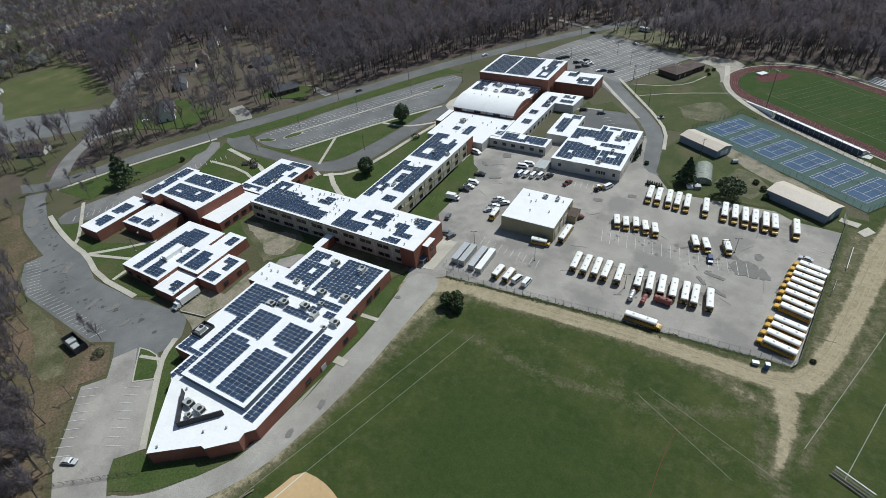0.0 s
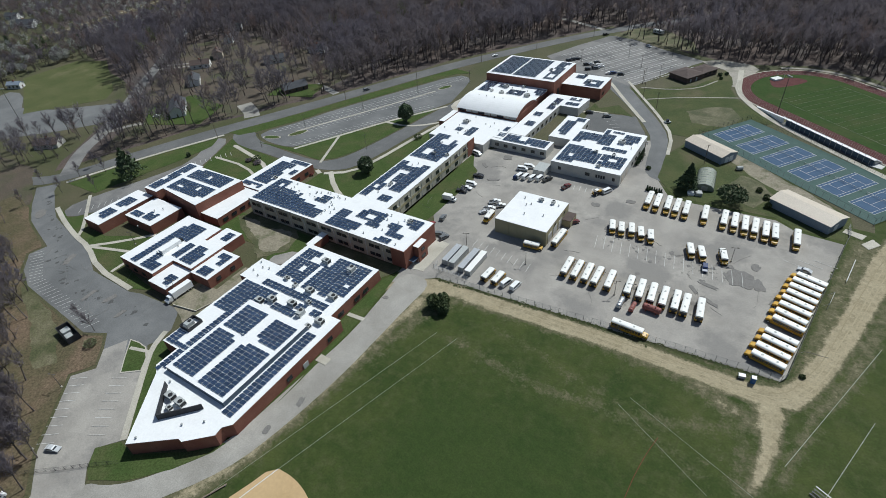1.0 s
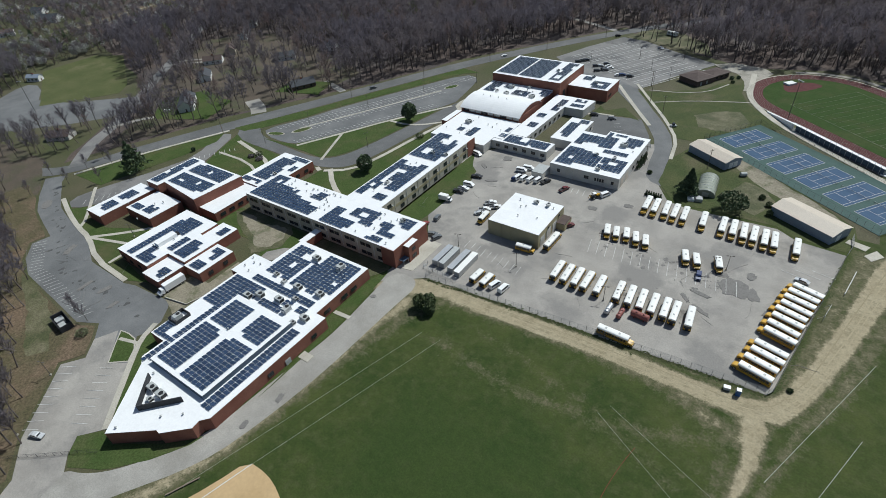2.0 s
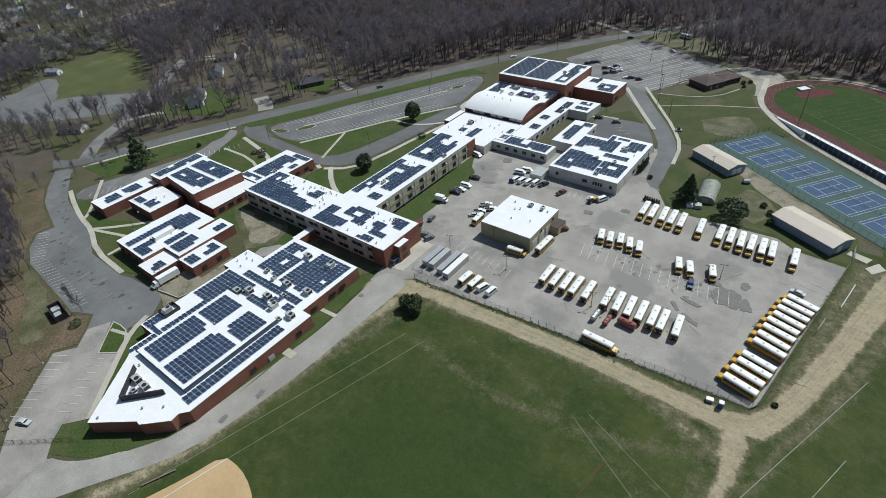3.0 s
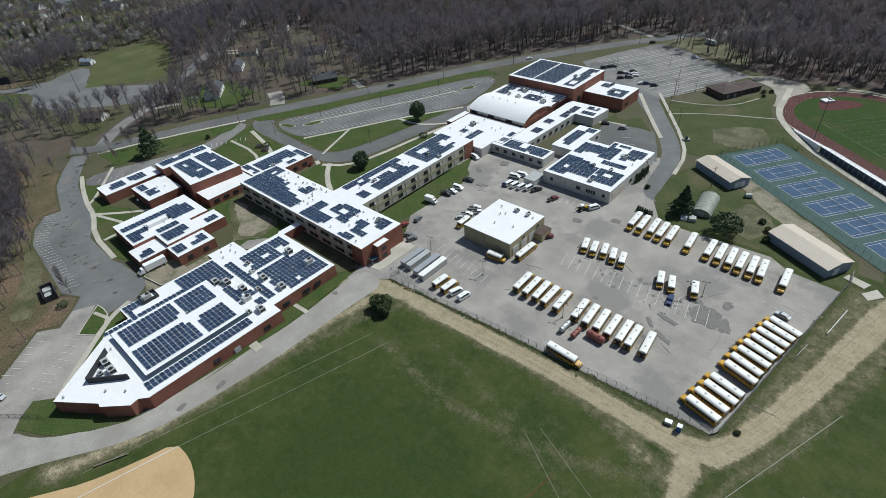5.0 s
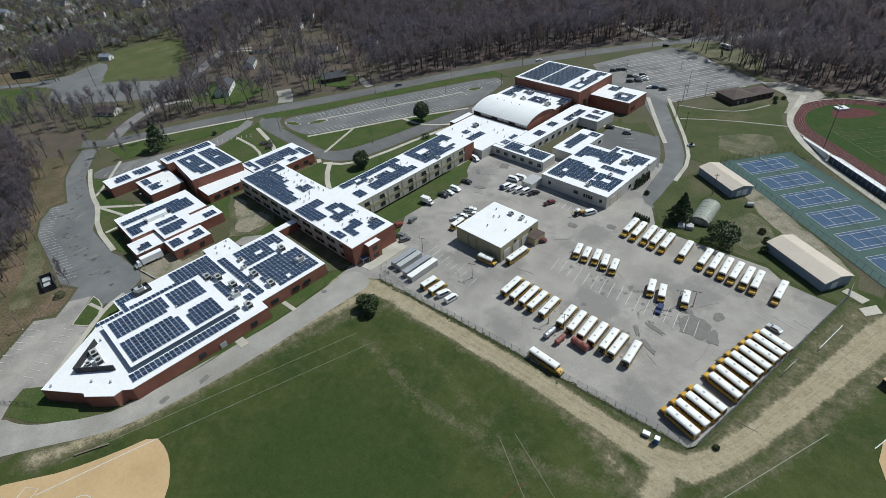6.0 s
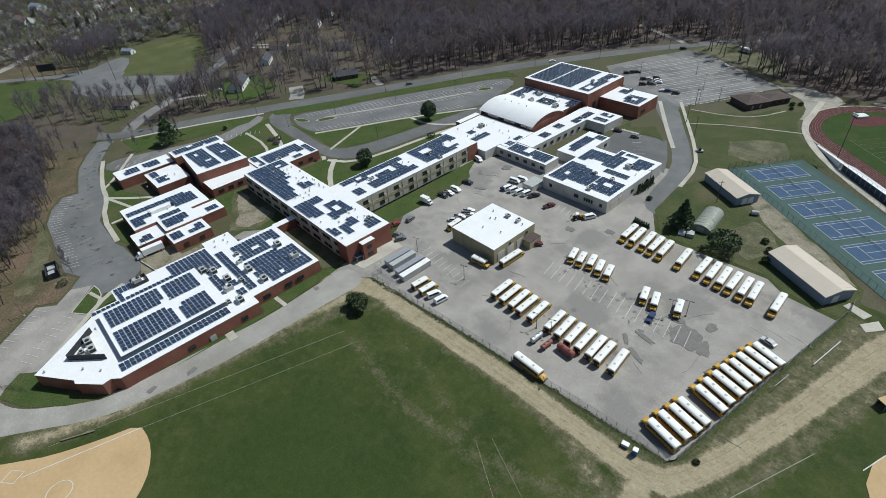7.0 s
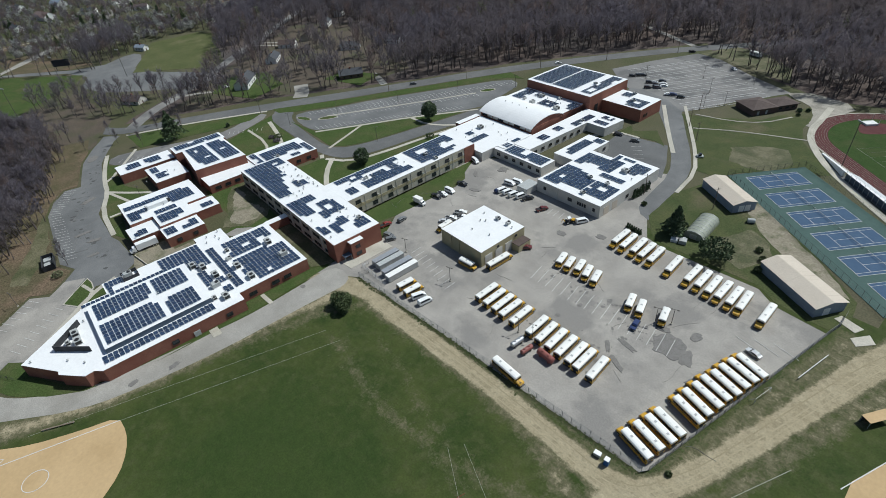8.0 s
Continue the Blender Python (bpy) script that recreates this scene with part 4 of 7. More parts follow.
for k in range(10):  # classroom block, shaded side
    x = -180.5 + k * 8.7
    for z in (1.2, 5.3):
        for d in (-1.45, 1.45):
            window(main, x + d, 129.24, z, 0)
    share("fin", STRIP, main, pose(x + 4.3, 129.25, 0))
part("end_wall", boxes((-95.98, 129.3, -0.2, -95.82, 150.8, 8.5)), BRICK, main, "red brick end wall")
part("end_wall", boxes((-102.5, 129.1, -0.2, -95.8, 129.28, 8.5)), BRICK, main, "red brick end wall")
part("end_wall", boxes((-120.28, 220, -0.2, -120.1, 227, 8.4)), BRICK, wing, "red brick end bay")
window(tower, -93.15, 138, 1.0, 90)
window(tower, -93.15, 138, 4.4, 90, 0.8)
part("canopy", boxes((-96.8, 131.5, 2.5, -93.5, 134.8, 2.75)), CLADDING, tower, "dark blue entrance canopy")
for y in (131.7, 134.6):
    part("post", boxes((-93.8, y - 0.08, 0.05, -93.64, y + 0.08, 2.5)), STEEL, tower)
for y in (96, 105, 110):
    window(front, -100.55, y, 1.3, 90, 1.2)
for y in (66, 85):
    window(front, -95.98, y, 1.2, 90, 0.9)
part("door", boxes((-96.05, 72, 0, -95.9, 74.2, 2.2)), HVAC_GREY, front, "grey steel door")
for x, y in ((-195, 171.6), (-189, 171.6)):
    window(entry, x, y, 1.2, 0)
for y in (147, 153, 160, 166):
    window(entry, -185.0, y, 1.3, 90)
for y in (118, 123, 128, 133):
    window(west_link, -190.1, y, 1.4, 90, 1.1)
for y in (88, 95):
    window(cafe_low, -157.7, y, 1.4, 90, 0.8)
for x in (-200, -194, -188):
    window(cafe, x, 74.66, 1.4, 0, 0.9)
for k in range(6):
    window(midb, -111 + k * 5.2, 235.3, 1.6, 0, 0.9)
for k in range(7):
    window(corr, -99.2 + 0.2 * k, 250 + k * 5.6, 1.4, 90, 0.9)
for y in (255, 262, 269, 275):
    window(small, -75.5, y, 1.5, 90, 0.8)
for x, sx in ((-71, 0.6), (-57, 0.9), (-52.6, 0.35), (-51.4, 0.35), (-50.2, 0.35), (-49.0, 0.35), (-44.5, 0.5)):
    window(metal, x, 224.15, 2.2, 0, sx)
for y in (229, 235):
    part("roller_door", boxes((-41.65, y - 1.9, 0, -41.52, y + 1.9, 4.0)), TAN_ROOF, metal, "tan roller door")
for y in (244, 250, 256):
    window(metal, -41.5, y, 1.6, 90, 0.8)
part("pilaster", boxes((-64.2, 223.9, 0, -63.6, 224.15, 5.9)), PALE_WALL, metal)
for x in (-115, -112.5):
    window(annex, -82.9, 322 + (x + 115), 2, 90, 0.5)
part("door", boxes((-108.32, 311, 0, -108.2, 314, 6)), TRIM_BLACK, theatre, "tall dark doorway")
for y in (171, 176.5, 182):
    part("roller_door", boxes((-53.3, y - 1.9, 0, -53.18, y + 1.9, 4.4)), PALE_WALL, garage, "pale roller door")
for x in (-66, -70.5):
    part("pilaster", boxes((x, 166.95, 0, x + 0.4, 167.15, 6.9)), TAN_WALL, garage)
for y in (176, 186):
    window(garage, -53.15, y, 4.9, 90, 0.5, 0.6)

# ---- solar arrays ----
bm = boxes((-0.90, -0.655, -0.05, 0.90, 0.655, 0.0))
for f in bm.faces:
    f.material_index = 1
top = max(bm.faces, key=lambda f: f.calc_center_median().z)
bmesh.ops.inset_region(bm, faces=[top], thickness=0.03)
top.material_index = 0
SOLAR = mesh_of("solar_panel", bm, PV, ALU)
TILT_PV = pose(0, 0, 0.27, -7)


def solar_array(x0, y0, x1, y1, z, holes=(), fill=(1.04, 1.06)):
    """Tilted panels in rows over a rectangle of roof, but for the holes (rectangles)."""
    nx, ny = max(1, round((x1 - x0) / 1.99)), max(1, round((y1 - y0) / 1.55))
    dx, dy = (x1 - x0) / nx, (y1 - y0) / ny
    a = thing("solar_array", x0, y0, z + 0.1, 0, "dark blue solar panels in tilted rows on the white roof", "solar panels", "rooftop solar arrays")
    for i in range(nx):
        for j in range(ny):
            x, y = x0 + (i + 0.5) * dx, y0 + (j + 0.5) * dy
            if any(h[0] < x < h[2] and h[1] < y < h[3] for h in holes):
                continue
            share("solar_panel", SOLAR, a, pose(x - x0, y - y0, 0) @ TILT_PV @ Matrix.Diagonal((fill[0] * dx / 1.99, fill[1] * dy / 1.55, 1, 1)))


SOLAR_FRONT = [((-143.2, 74.9, -126, 91), [(-128, 74, -120, 84)]), ((-143.8, 55.4, -139.6, 61.2), ()), ((-139.6, 55.6, -132.3, 57.4), ()), ((-135.9, 57.6, -131.9, 75), ()), ((-135.7, 45.8, -131.9, 55.4), [(-134.2, 45, -131, 48)]),
               ((-102.4, 45.6, -98.3, 82), ()), ((-136.2, 91.9, -104.4, 95.2), ()), ((-123.3, 84, -112.3, 87.2), ()), ((-115, 88, -111, 91), ()), ((-108.2, 88, -104, 91.2), ()),
               ((-135.4, 98.2, -122.8, 110.8), [(-129.8, 105.2, -128, 107.2), (-131, 97, -127, 99.8)]), ((-135.2, 111, -126.8, 117), [(-129, 111, -126, 114)]),
               ((-121.2, 97.4, -102.6, 117.8), [(-124, 111.3, -120, 118), (-111.8, 112, -108, 115.6), (-113.6, 105.6, -112, 107.4), (-106.4, 105.6, -105, 107.2), (-118, 95, -113.5, 99.6), (-108, 96.5, -102, 101)])]
SOLAR_RAISED = [((-129.3, 68.9, -118.6, 80.2), ()), ((-114.6, 69.4, -104.2, 79.8), [(-115, 69, -112.6, 71)]), ((-129.5, 49, -119.2, 67.6), [(-121, 65.4, -119, 68)]), ((-116.4, 48.6, -104.4, 67.6), [(-117, 65.8, -114, 68)])]
SOLAR_MAIN = [((-183.8, 130.6, -144.6, 140.2), [(-151, 137, -144, 141), (-158, 138.6, -150, 141)]), ((-183.8, 140.4, -175.6, 149.4), [(-180, 143.5, -177.6, 146.5)]), ((-175.4, 140.4, -163, 143.6), [(-168, 141.5, -166, 144)]), ((-155, 141.6, -148, 147.2), [(-155.5, 145, -152.5, 148)]),
              ((-138, 130.2, -122.4, 136.7), [(-124.6, 130, -122, 132)]), ((-138, 136.9, -132.3, 142.4), ()), ((-129, 139.8, -116.2, 147.2), [(-124.2, 142, -121, 144.6), (-129.2, 145.4, -126.8, 147.4)]), ((-121.6, 136.9, -115, 139.7), ()), ((-112, 130.2, -104.4, 133.5), [(-112.2, 132, -110, 133.6)]), ((-109.6, 134.8, -101.6, 137.8), ()), ((-112, 137.9, -106, 143.2), [(-112.2, 137.6, -110, 139.6)]), ((-105.4, 142.8, -99, 149.2), [(-105.6, 142.6, -103, 144.6)])]
SOLAR_WING = [((-139.6, 155.2, -135.5, 190.2), [(-138.4, 163, -136.4, 165.4)]), ((-135.4, 161.4, -132.8, 168), ()), ((-129.6, 164, -123, 190.2), [(-130, 186.4, -127.6, 190.4)]), ((-133.2, 171, -129.7, 179), ()), ((-135.4, 182, -129.7, 186.3), ()), ((-129.4, 155, -123.4, 159.7), ()),
              ((-139.6, 195.6, -131.7, 223.4), [(-135.7, 199.5, -131.4, 206), (-133.6, 214, -131, 218.6)]), ((-131.6, 195.6, -123.2, 219.5), [(-131.8, 213.8, -127.5, 219.6), (-125.4, 216.4, -123, 219.6)])]
SOLAR_REST = [
    (5.0, (-202.6, 146, -192, 167.2), [(-195, 150, -191, 154), (-194, 158, -191, 162)]), (5.0, (-197.6, 167.8, -186, 170.8), ()), (5.0, (-205.4, 141.2, -192.6, 144.6), [(-198, 140, -195.6, 143)]), (5.0, (-189.6, 158, -186.4, 163), ()),
    (8.4, (-241, 114.2, -235, 139), [(-242, 122, -238, 124.4), (-238, 130, -235, 132)]), (9.2, (-229.6, 128.6, -203.6, 137.4), [(-217, 132, -214.6, 134), (-229.8, 136, -226, 138)]), (9.2, (-229.8, 117.2, -204, 126.6), [(-226, 119.6, -222.6, 122.6), (-214, 122, -212, 124.6), (-207, 117, -203, 119)]),
    (5.0, (-246.6, 88.6, -239.8, 96), [(-247, 88, -244.6, 90)]), (5.0, (-247, 98.6, -240, 106.6), [(-242, 98, -239, 101)]), (4.8, (-232.6, 97.4, -225.4, 101), ()), (4.8, (-224, 98, -217.4, 103.6), [(-221.6, 101.6, -219, 104)]),
    (5.6, (-197.4, 76, -193.4, 95), ()), (5.6, (-197.4, 95, -185.6, 105.6), [(-198, 102, -195, 106)]), (5.6, (-190.4, 75.8, -186.4, 84.4), ()), (5.6, (-186.4, 75.8, -181.6, 80.4), ()), (5.6, (-183.6, 86, -179.8, 95.4), ()), (5.6, (-178.2, 85.6, -170.6, 96.2), [(-172.4, 93.6, -170, 97)]),
    (4.6, (-166.2, 84.4, -160, 89), ()), (4.6, (-166, 95, -160, 98.2), ()), (4.6, (-163, 91.4, -160, 95), ()), (4.6, (-175.6, 104, -171.4, 109.4), ()), (4.2, (-174.8, 73.8, -169.8, 79.2), [(-175, 73, -173, 75)]),
    (12.0, (-153.6, 308.6, -139, 340.8), ()), (12.0, (-138, 308.6, -122.6, 340.8), ()), (12.0, (-117.6, 309, -110.6, 341), [(-116, 312, -113, 318), (-118.6, 322, -115, 328), (-113, 331, -110, 336)]),
    (7.0, (-152.6, 289, -145.4, 304.6), [(-148, 294, -145, 297)]), (7.0, (-133.4, 289.6, -123, 297.4), [(-129, 292.6, -126.4, 295)]), (7.0, (-118, 294, -111.4, 303.6), [(-119, 294, -115.4, 297)]), (7.0, (-143, 298, -137, 303), ()), (7.0, (-96, 319.4, -85, 330.6), [(-92, 324, -89, 328), (-97, 319, -94, 322)]), (7.0, (-104, 330, -98, 336), ()),
    (4.8, (-103.6, 283, -99.2, 300), [(-102, 288, -98.6, 291)]), (4.8, (-107, 271.6, -102.2, 277), ()), (4.8, (-106, 258, -101, 264), ()), (4.8, (-96, 293, -88, 297), ()), (4.8, (-96, 300, -89, 304), [(-92, 301, -90, 305)]),
    (4.6, (-108.6, 236.8, -84.4, 244.4), [(-101, 240.6, -96, 245), (-94, 236, -92, 239)]), (4.6, (-113.6, 240, -109.4, 244.6), ()), (4.8, (-86, 255, -80.4, 273), [(-86.6, 255, -84, 258)]), (4.8, (-82, 273.6, -76.8, 278), ()),
    (5.9, (-74.2, 226.4, -66, 244.6), [(-70.6, 233, -68.6, 235)]), (5.9, (-66, 229.4, -59.4, 243.4), [(-62, 241.6, -59, 244)]), (5.9, (-59.4, 229.4, -55.4, 240.4), ()), (5.9, (-55, 228.6, -43.2, 240.8), [(-51.6, 234, -48, 237.4), (-55.4, 233, -52.6, 235)]), (5.9, (-74.2, 248.6, -67.8, 260.6), [(-70, 248, -67, 251)]), (5.9, (-67.8, 252.6, -62, 260.6), ()), (5.9, (-62, 250, -55.2, 262.6), ()), (5.9, (-62, 262.8, -59.6, 267.6), ()), (5.9, (-51.4, 255, -43.4, 265.6), [(-46, 254, -43, 258), (-51.6, 254, -49, 257)]), (5.9, (-57.6, 245, -45.6, 248.6), ()), (5.9, (-58.4, 265, -52.4, 267.2), ()), (4.8, (-130.8, 229, -126.4, 244), ()), (4.8, (-138.4, 236.8, -134.4, 241), ()), (4.8, (-113.4, 246.6, -110.6, 252), ()),
]
for r, h in SOLAR_FRONT:
    solar_array(*r, 5.0, h, (1.0, 0.96))
for r, h in SOLAR_RAISED:
    solar_array(*r, 7.0, h, (1.0, 0.96))
for r, h in SOLAR_MAIN:
    solar_array(*r, 8.5, h)
for r, h in SOLAR_WING:
    solar_array(*r, 8.4, h)
for z, r, h in SOLAR_REST:
    solar_array(*r, z, h)


# ---- roof units ----
def roof_unit(w, d, h):
    t = thing("rooftop_unit", label="grey boxy rooftop air unit on a curb", category="air conditioner", group="rooftop units")
    part("curb", boxes((-w / 2 - 0.1, -d / 2 - 0.1, 0, w / 2 + 0.1, d / 2 + 0.1, 0.25)), COPING, t)
    bm = boxes((-w / 2, -d / 2, 0.25, w / 2, d / 2, h))
    bmesh.ops.bevel(bm, geom=bm.edges[:], offset=0.06, segments=1, affect="EDGES")
    part("casing", bm, HVAC_GREY, t)
    bm = bmesh.new()
    tube(bm, (w * 0.18, 0, h), (w * 0.18, 0, h + 0.18), min(w, d) * 0.32, min(w, d) * 0.32, 12)
    part("fan_ring", bm, TRIM_BLACK, t)
    part("hood", boxes((-w / 2 - 0.45, -d * 0.35, 0.7, -w / 2, d * 0.35, h * 0.8)), STEEL, t)
    part("grille", boxes((w / 2, -d * 0.4, 0.5, w / 2 + 0.03, d * 0.4, h * 0.85)), TRIM_BLACK, t)
    return t


big_unit, mid_unit = roof_unit(3.0, 2.2, 1.9), roof_unit(1.8, 1.5, 1.3)
BIG = [(-122, 113, 5), (-109.9, 113.8, 5), (-128.6, 84.4, 5), (-125, 87.1, 5), (-116.6, 88.9, 5), (-110.5, 86.8, 5), (-115.8, 97.2, 5), (-105.9, 98.6, 5), (-101.5, 87, 5), (-141.9, 64, 5), (-120.3, 41.4, 5), (-115.6, 41.4, 5), (-137.6, 299.2, 7), (-135.3, 287.9, 7), (-119, 290, 7), (-50.5, 255.1, 5.9), (-136.9, 247.5, 4.8)]
MID = [(-129, 98.4, 5), (-123, 96.8, 5), (-103.7, 83.6, 5), (-117.1, 38.6, 5), (-112, 92.5, 5), (-50, 240.7, 5.9), (-58.9, 240.6, 5.9), (-53, 227.6, 5.9), (-192, 152, 5), (-131, 168, 8.4), (-129, 202, 8.4), (-122, 203, 8.4), (-64.3, 187.4, 6.9), (-59, 187.7, 6.9), (-118, 324, 12), (-93, 326, 7), (-101, 290, 4.8), (-143, 290, 7), (-127, 303, 7), (-105, 147, 8.5), (-98.6, 336, 7)]
for unit, spots in ((big_unit, BIG), (mid_unit, MID)):
    for k, (x, y, z) in enumerate(spots):
        m = pose(x, y, z + 0.1, 0, 0, 90 * (k % 4 == 1))
        if k:
            copy_thing(unit, m)
        else:
            unit.matrix_basis = m
vent = thing("roof_vent", label="small grey metal roof vent pipe", category="vent", group="roof vents")
bm = bmesh.new()
tube(bm, (0, 0, 0), (0, 0, 0.6), 0.18, 0.18, 8)
part("pipe", bm, STEEL, vent)
bm = bmesh.new()
tube(bm, (0, 0, 0.6), (0, 0, 0.85), 0.38, 0.16, 8)
part("cowl", bm, HVAC_GREY, vent)
rv = random.Random(5)
SPOTS = [(-71.6, 186.7, 6.9), (-68.9, 181.9, 6.9), (-67.1, 183.2, 6.9), (-56.2, 186.9, 6.9), (-66.7, 175.3, 6.9), (-59, 177.3, 6.9), (-119.2, 69.1, 7), (-126, 45, 5), (-109, 37, 5), (-104, 41, 5), (-117, 27.6, 5), (-143, 99, 5), (-145, 96, 5), (-146, 101, 5), (-141, 94.6, 5), (-140, 99.6, 5)]
SPOTS += [(-172 + rv.random() * 26, 142.6 + rv.random() * 7, 8.5) for _ in range(18)] + [(-146 + rv.random() * 6, 132 + rv.random() * 17, 8.5) for _ in range(10)] + [(-118 + rv.random() * 17, 131 + rv.random() * 17, 8.5) for _ in range(16)]
SPOTS += [(-132.5 + rv.random() * 2, 157 + rv.random() * 62, 8.4) for _ in range(12)] + [(-238 + rv.random() * 24, 90 + rv.random() * 18, 5) for _ in range(4)] + [(-192.4 + rv.random() * 6, 76 + rv.random() * 18, 5.6) for _ in range(5)] + [(-148 + rv.random() * 34, 230 + rv.random() * 26, 4.8) for _ in range(12)]
SPOTS += [(x, 273.8, 10.5) for x in (-143, -138, -132.6, -127)] + [(-150 + rv.random() * 36, 288 + rv.random() * 14, 7) for _ in range(8)] + [(-71 + rv.random() * 28, 240 + rv.random() * 24, 5.9) for _ in range(8)]
for k, (x, y, z) in enumerate(SPOTS):
    if k:
        copy_thing(vent, pose(x, y, z + 0.1))
    else:
        vent.matrix_basis = pose(x, y, z + 0.1)
# screen walls on the pointed roof
scr = thing("roof_screen", label="dark angled screen wall round roof machinery", category="screen")
part("wall", ribbon([(-125.6, 43.6), (-117, 34.6)], 0.3, 5.1, 7.3), DARK, scr)
part("wall", ribbon([(-117, 34.6), (-108.2, 43.8)], 0.3, 5.1, 7.3), DARK, scr)
pit = thing("roof_screen", label="low dark screen round a rooftop unit", category="screen")
for d in ((-144.0, 61.6, 5.1, -143.8, 67.4, 6.5), (-139.4, 61.6, 5.1, -139.2, 67.4, 6.5), (-143.8, 61.6, 5.1, -139.4, 61.8, 6.5), (-143.8, 67.2, 5.1, -139.4, 67.4, 6.5)):
    part("wall", boxes(d), DARK, pit)
cooler = thing("roof_duct", -188.6, 89.6, 5.7, 0, "long pale rooftop duct casing", "duct")
part("casing", boxes((-1.5, -5, 0, 1.5, 4, 1.7)), COPING, cooler)
part("outlet", boxes((-0.9, 4, 0.2, 0.9, 5.4, 1.3)), TRIM_BLACK, cooler)


# ---- vehicles ----
def wheel(parent, x, y, r, w):
    bm = bmesh.new()
    tube(bm, (x, y - w / 2, r), (x, y + w / 2, r), r, r, 12)
    t = part("wheel", bm, BLACK, parent)
    bm = bmesh.new()
    tube(bm, (x, y - w / 2 - 0.02, r), (x, y + w / 2 + 0.02, r), r * 0.55, r * 0.55, 8)
    part("rim", bm, CHROME, t)


def extrude_x(profile, x0, x1):
    """A closed (y, z) profile run along x."""
    bm = bmesh.new()
    a = [bm.verts.new((x0, y, z)) for y, z in profile]
    b = [bm.verts.new((x1, y, z)) for y, z in profile]
    bm.faces.new(a)
    bm.faces.new(b[::-1])
    n = len(profile)
    for k in range(n):
        bm.faces.new((a[k], b[k], b[(k + 1) % n], a[(k + 1) % n]))
    return bm


def extrude_y(profile, half, top=None):
    """A closed (x, z) side profile with half width; verts above z=top[0] are drawn in by top[1]."""
    bm = bmesh.new()
    rows = []
    for s in (-1, 1):
        rows.append([bm.verts.new((x, s * (half - (top[1] if top and z > top[0] else 0)), z)) for x, z in profile])
    a, b = rows
    bm.faces.new(a)
    bm.faces.new(b[::-1])
    n = len(profile)
    for k in range(n):
        bm.faces.new((a[k], b[k], b[(k + 1) % n], a[(k + 1) % n]))
    return bm


def school_bus(length, panes, label, hood=1.7, group="parked school buses", tall=3.1):
    """Front towards +x, the middle of its length at the origin."""
    t = thing("school_bus", label=label, category="school bus", group=group)
    x0, x1 = -length / 2, length / 2 - hood
    s = tall / 3.1
    part("body", extrude_x([(-1.22, 0.5), (1.22, 0.5), (1.22, 2.52 * s), (-1.22, 2.52 * s)], x0, x1), BUS_YELLOW, t)
    part("roof", extrude_x([(1.225, 2.52 * s), (1.17, 2.8 * s), (0.95, 3.0 * s), (0.5, 3.1 * s), (-0.5, 3.1 * s), (-0.95, 3.0 * s), (-1.17, 2.8 * s), (-1.225, 2.52 * s)], x0 + 0.02, x1 + 0.05), BUS_WHITE, t, "white painted roof")
    bm = extrude_y([(x1, 0.55), (x1 + hood, 0.55), (x1 + hood, 1.25 * s), (x1 + hood * 0.85, 1.5 * s), (x1, 1.72 * s)], 1.02)
    bmesh.ops.bevel(bm, geom=bm.edges[:], offset=0.12, segments=2, affect="EDGES")
    part("bonnet", bm, BUS_YELLOW, t)
    part("windscreen", boxes((x1 + 0.01, -1.08, 1.76 * s, x1 + 0.06, 1.08, 2.55 * s)), GLASS, t)
    # large window and black door: the tail's shade is put into their colour
    part("rear_window", boxes((x0 - 0.03, -1.1, 1.5 * s, x0 + 0.02, 1.1, 2.45 * s)), GLASS, t)
    part("rear_door", boxes((x0 - 0.025, -0.55, 0.7, x0 + 0.02, 0.55, 1.48 * s)), TRIM_BLACK, t)
    w = (x1 - x0 - 0.9) / panes
    pane = mesh_of("side_window", boxes((0.04, -0.02, 0, w - 0.05, 0.02, 0.86 * s)), GLASS)
    for side in (-1, 1):
        for k in range(panes):
            share("side_window", pane, t, pose(x0 + 0.45 + k * w, side * 1.225, 1.56 * s))
        part("rub_rail", boxes((x0 + 0.1, side * 1.235 - 0.02, 1.18 * s, x1 - 0.1, side * 1.235 + 0.02, 1.34 * s)), TRIM_BLACK, t)
        for x in (x0 + length * 0.24, x1 + hood * 0.35):
            wheel(t, x, side * 1.0, 0.5, 0.42)
        part("headlight", boxes((x1 + hood - 0.02, side * 0.75 - 0.16, 0.85, x1 + hood + 0.03, side * 0.75 + 0.16, 1.1)), LAMP, t)
    part("front_bumper", boxes((x1 + hood, -1.1, 0.45, x1 + hood + 0.14, 1.1, 0.72)), TRIM_BLACK, t)
    part("rear_bumper", boxes((x0 - 0.14, -1.2, 0.45, x0, 1.2, 0.72)), TRIM_BLACK, t)
    for x in ((x0 + length * 0.22, x0 + length * 0.6) if length > 9 else (x0 + length * 0.4,)):
        part("roof_hatch", boxes((x - 0.32, -0.32, 3.08 * s, x + 0.32, 0.32, 3.18 * s)), HVAC_GREY, t, "grey roof hatch")
    return t


def place_all(template, spots):
    for k, (x, y, a) in enumerate(spots):
        if k:
            copy_thing(template, pose(x, y, 0.09, 0, 0, a))
        else:
            template.matrix_basis = pose(x, y, 0.09, 0, 0, a)


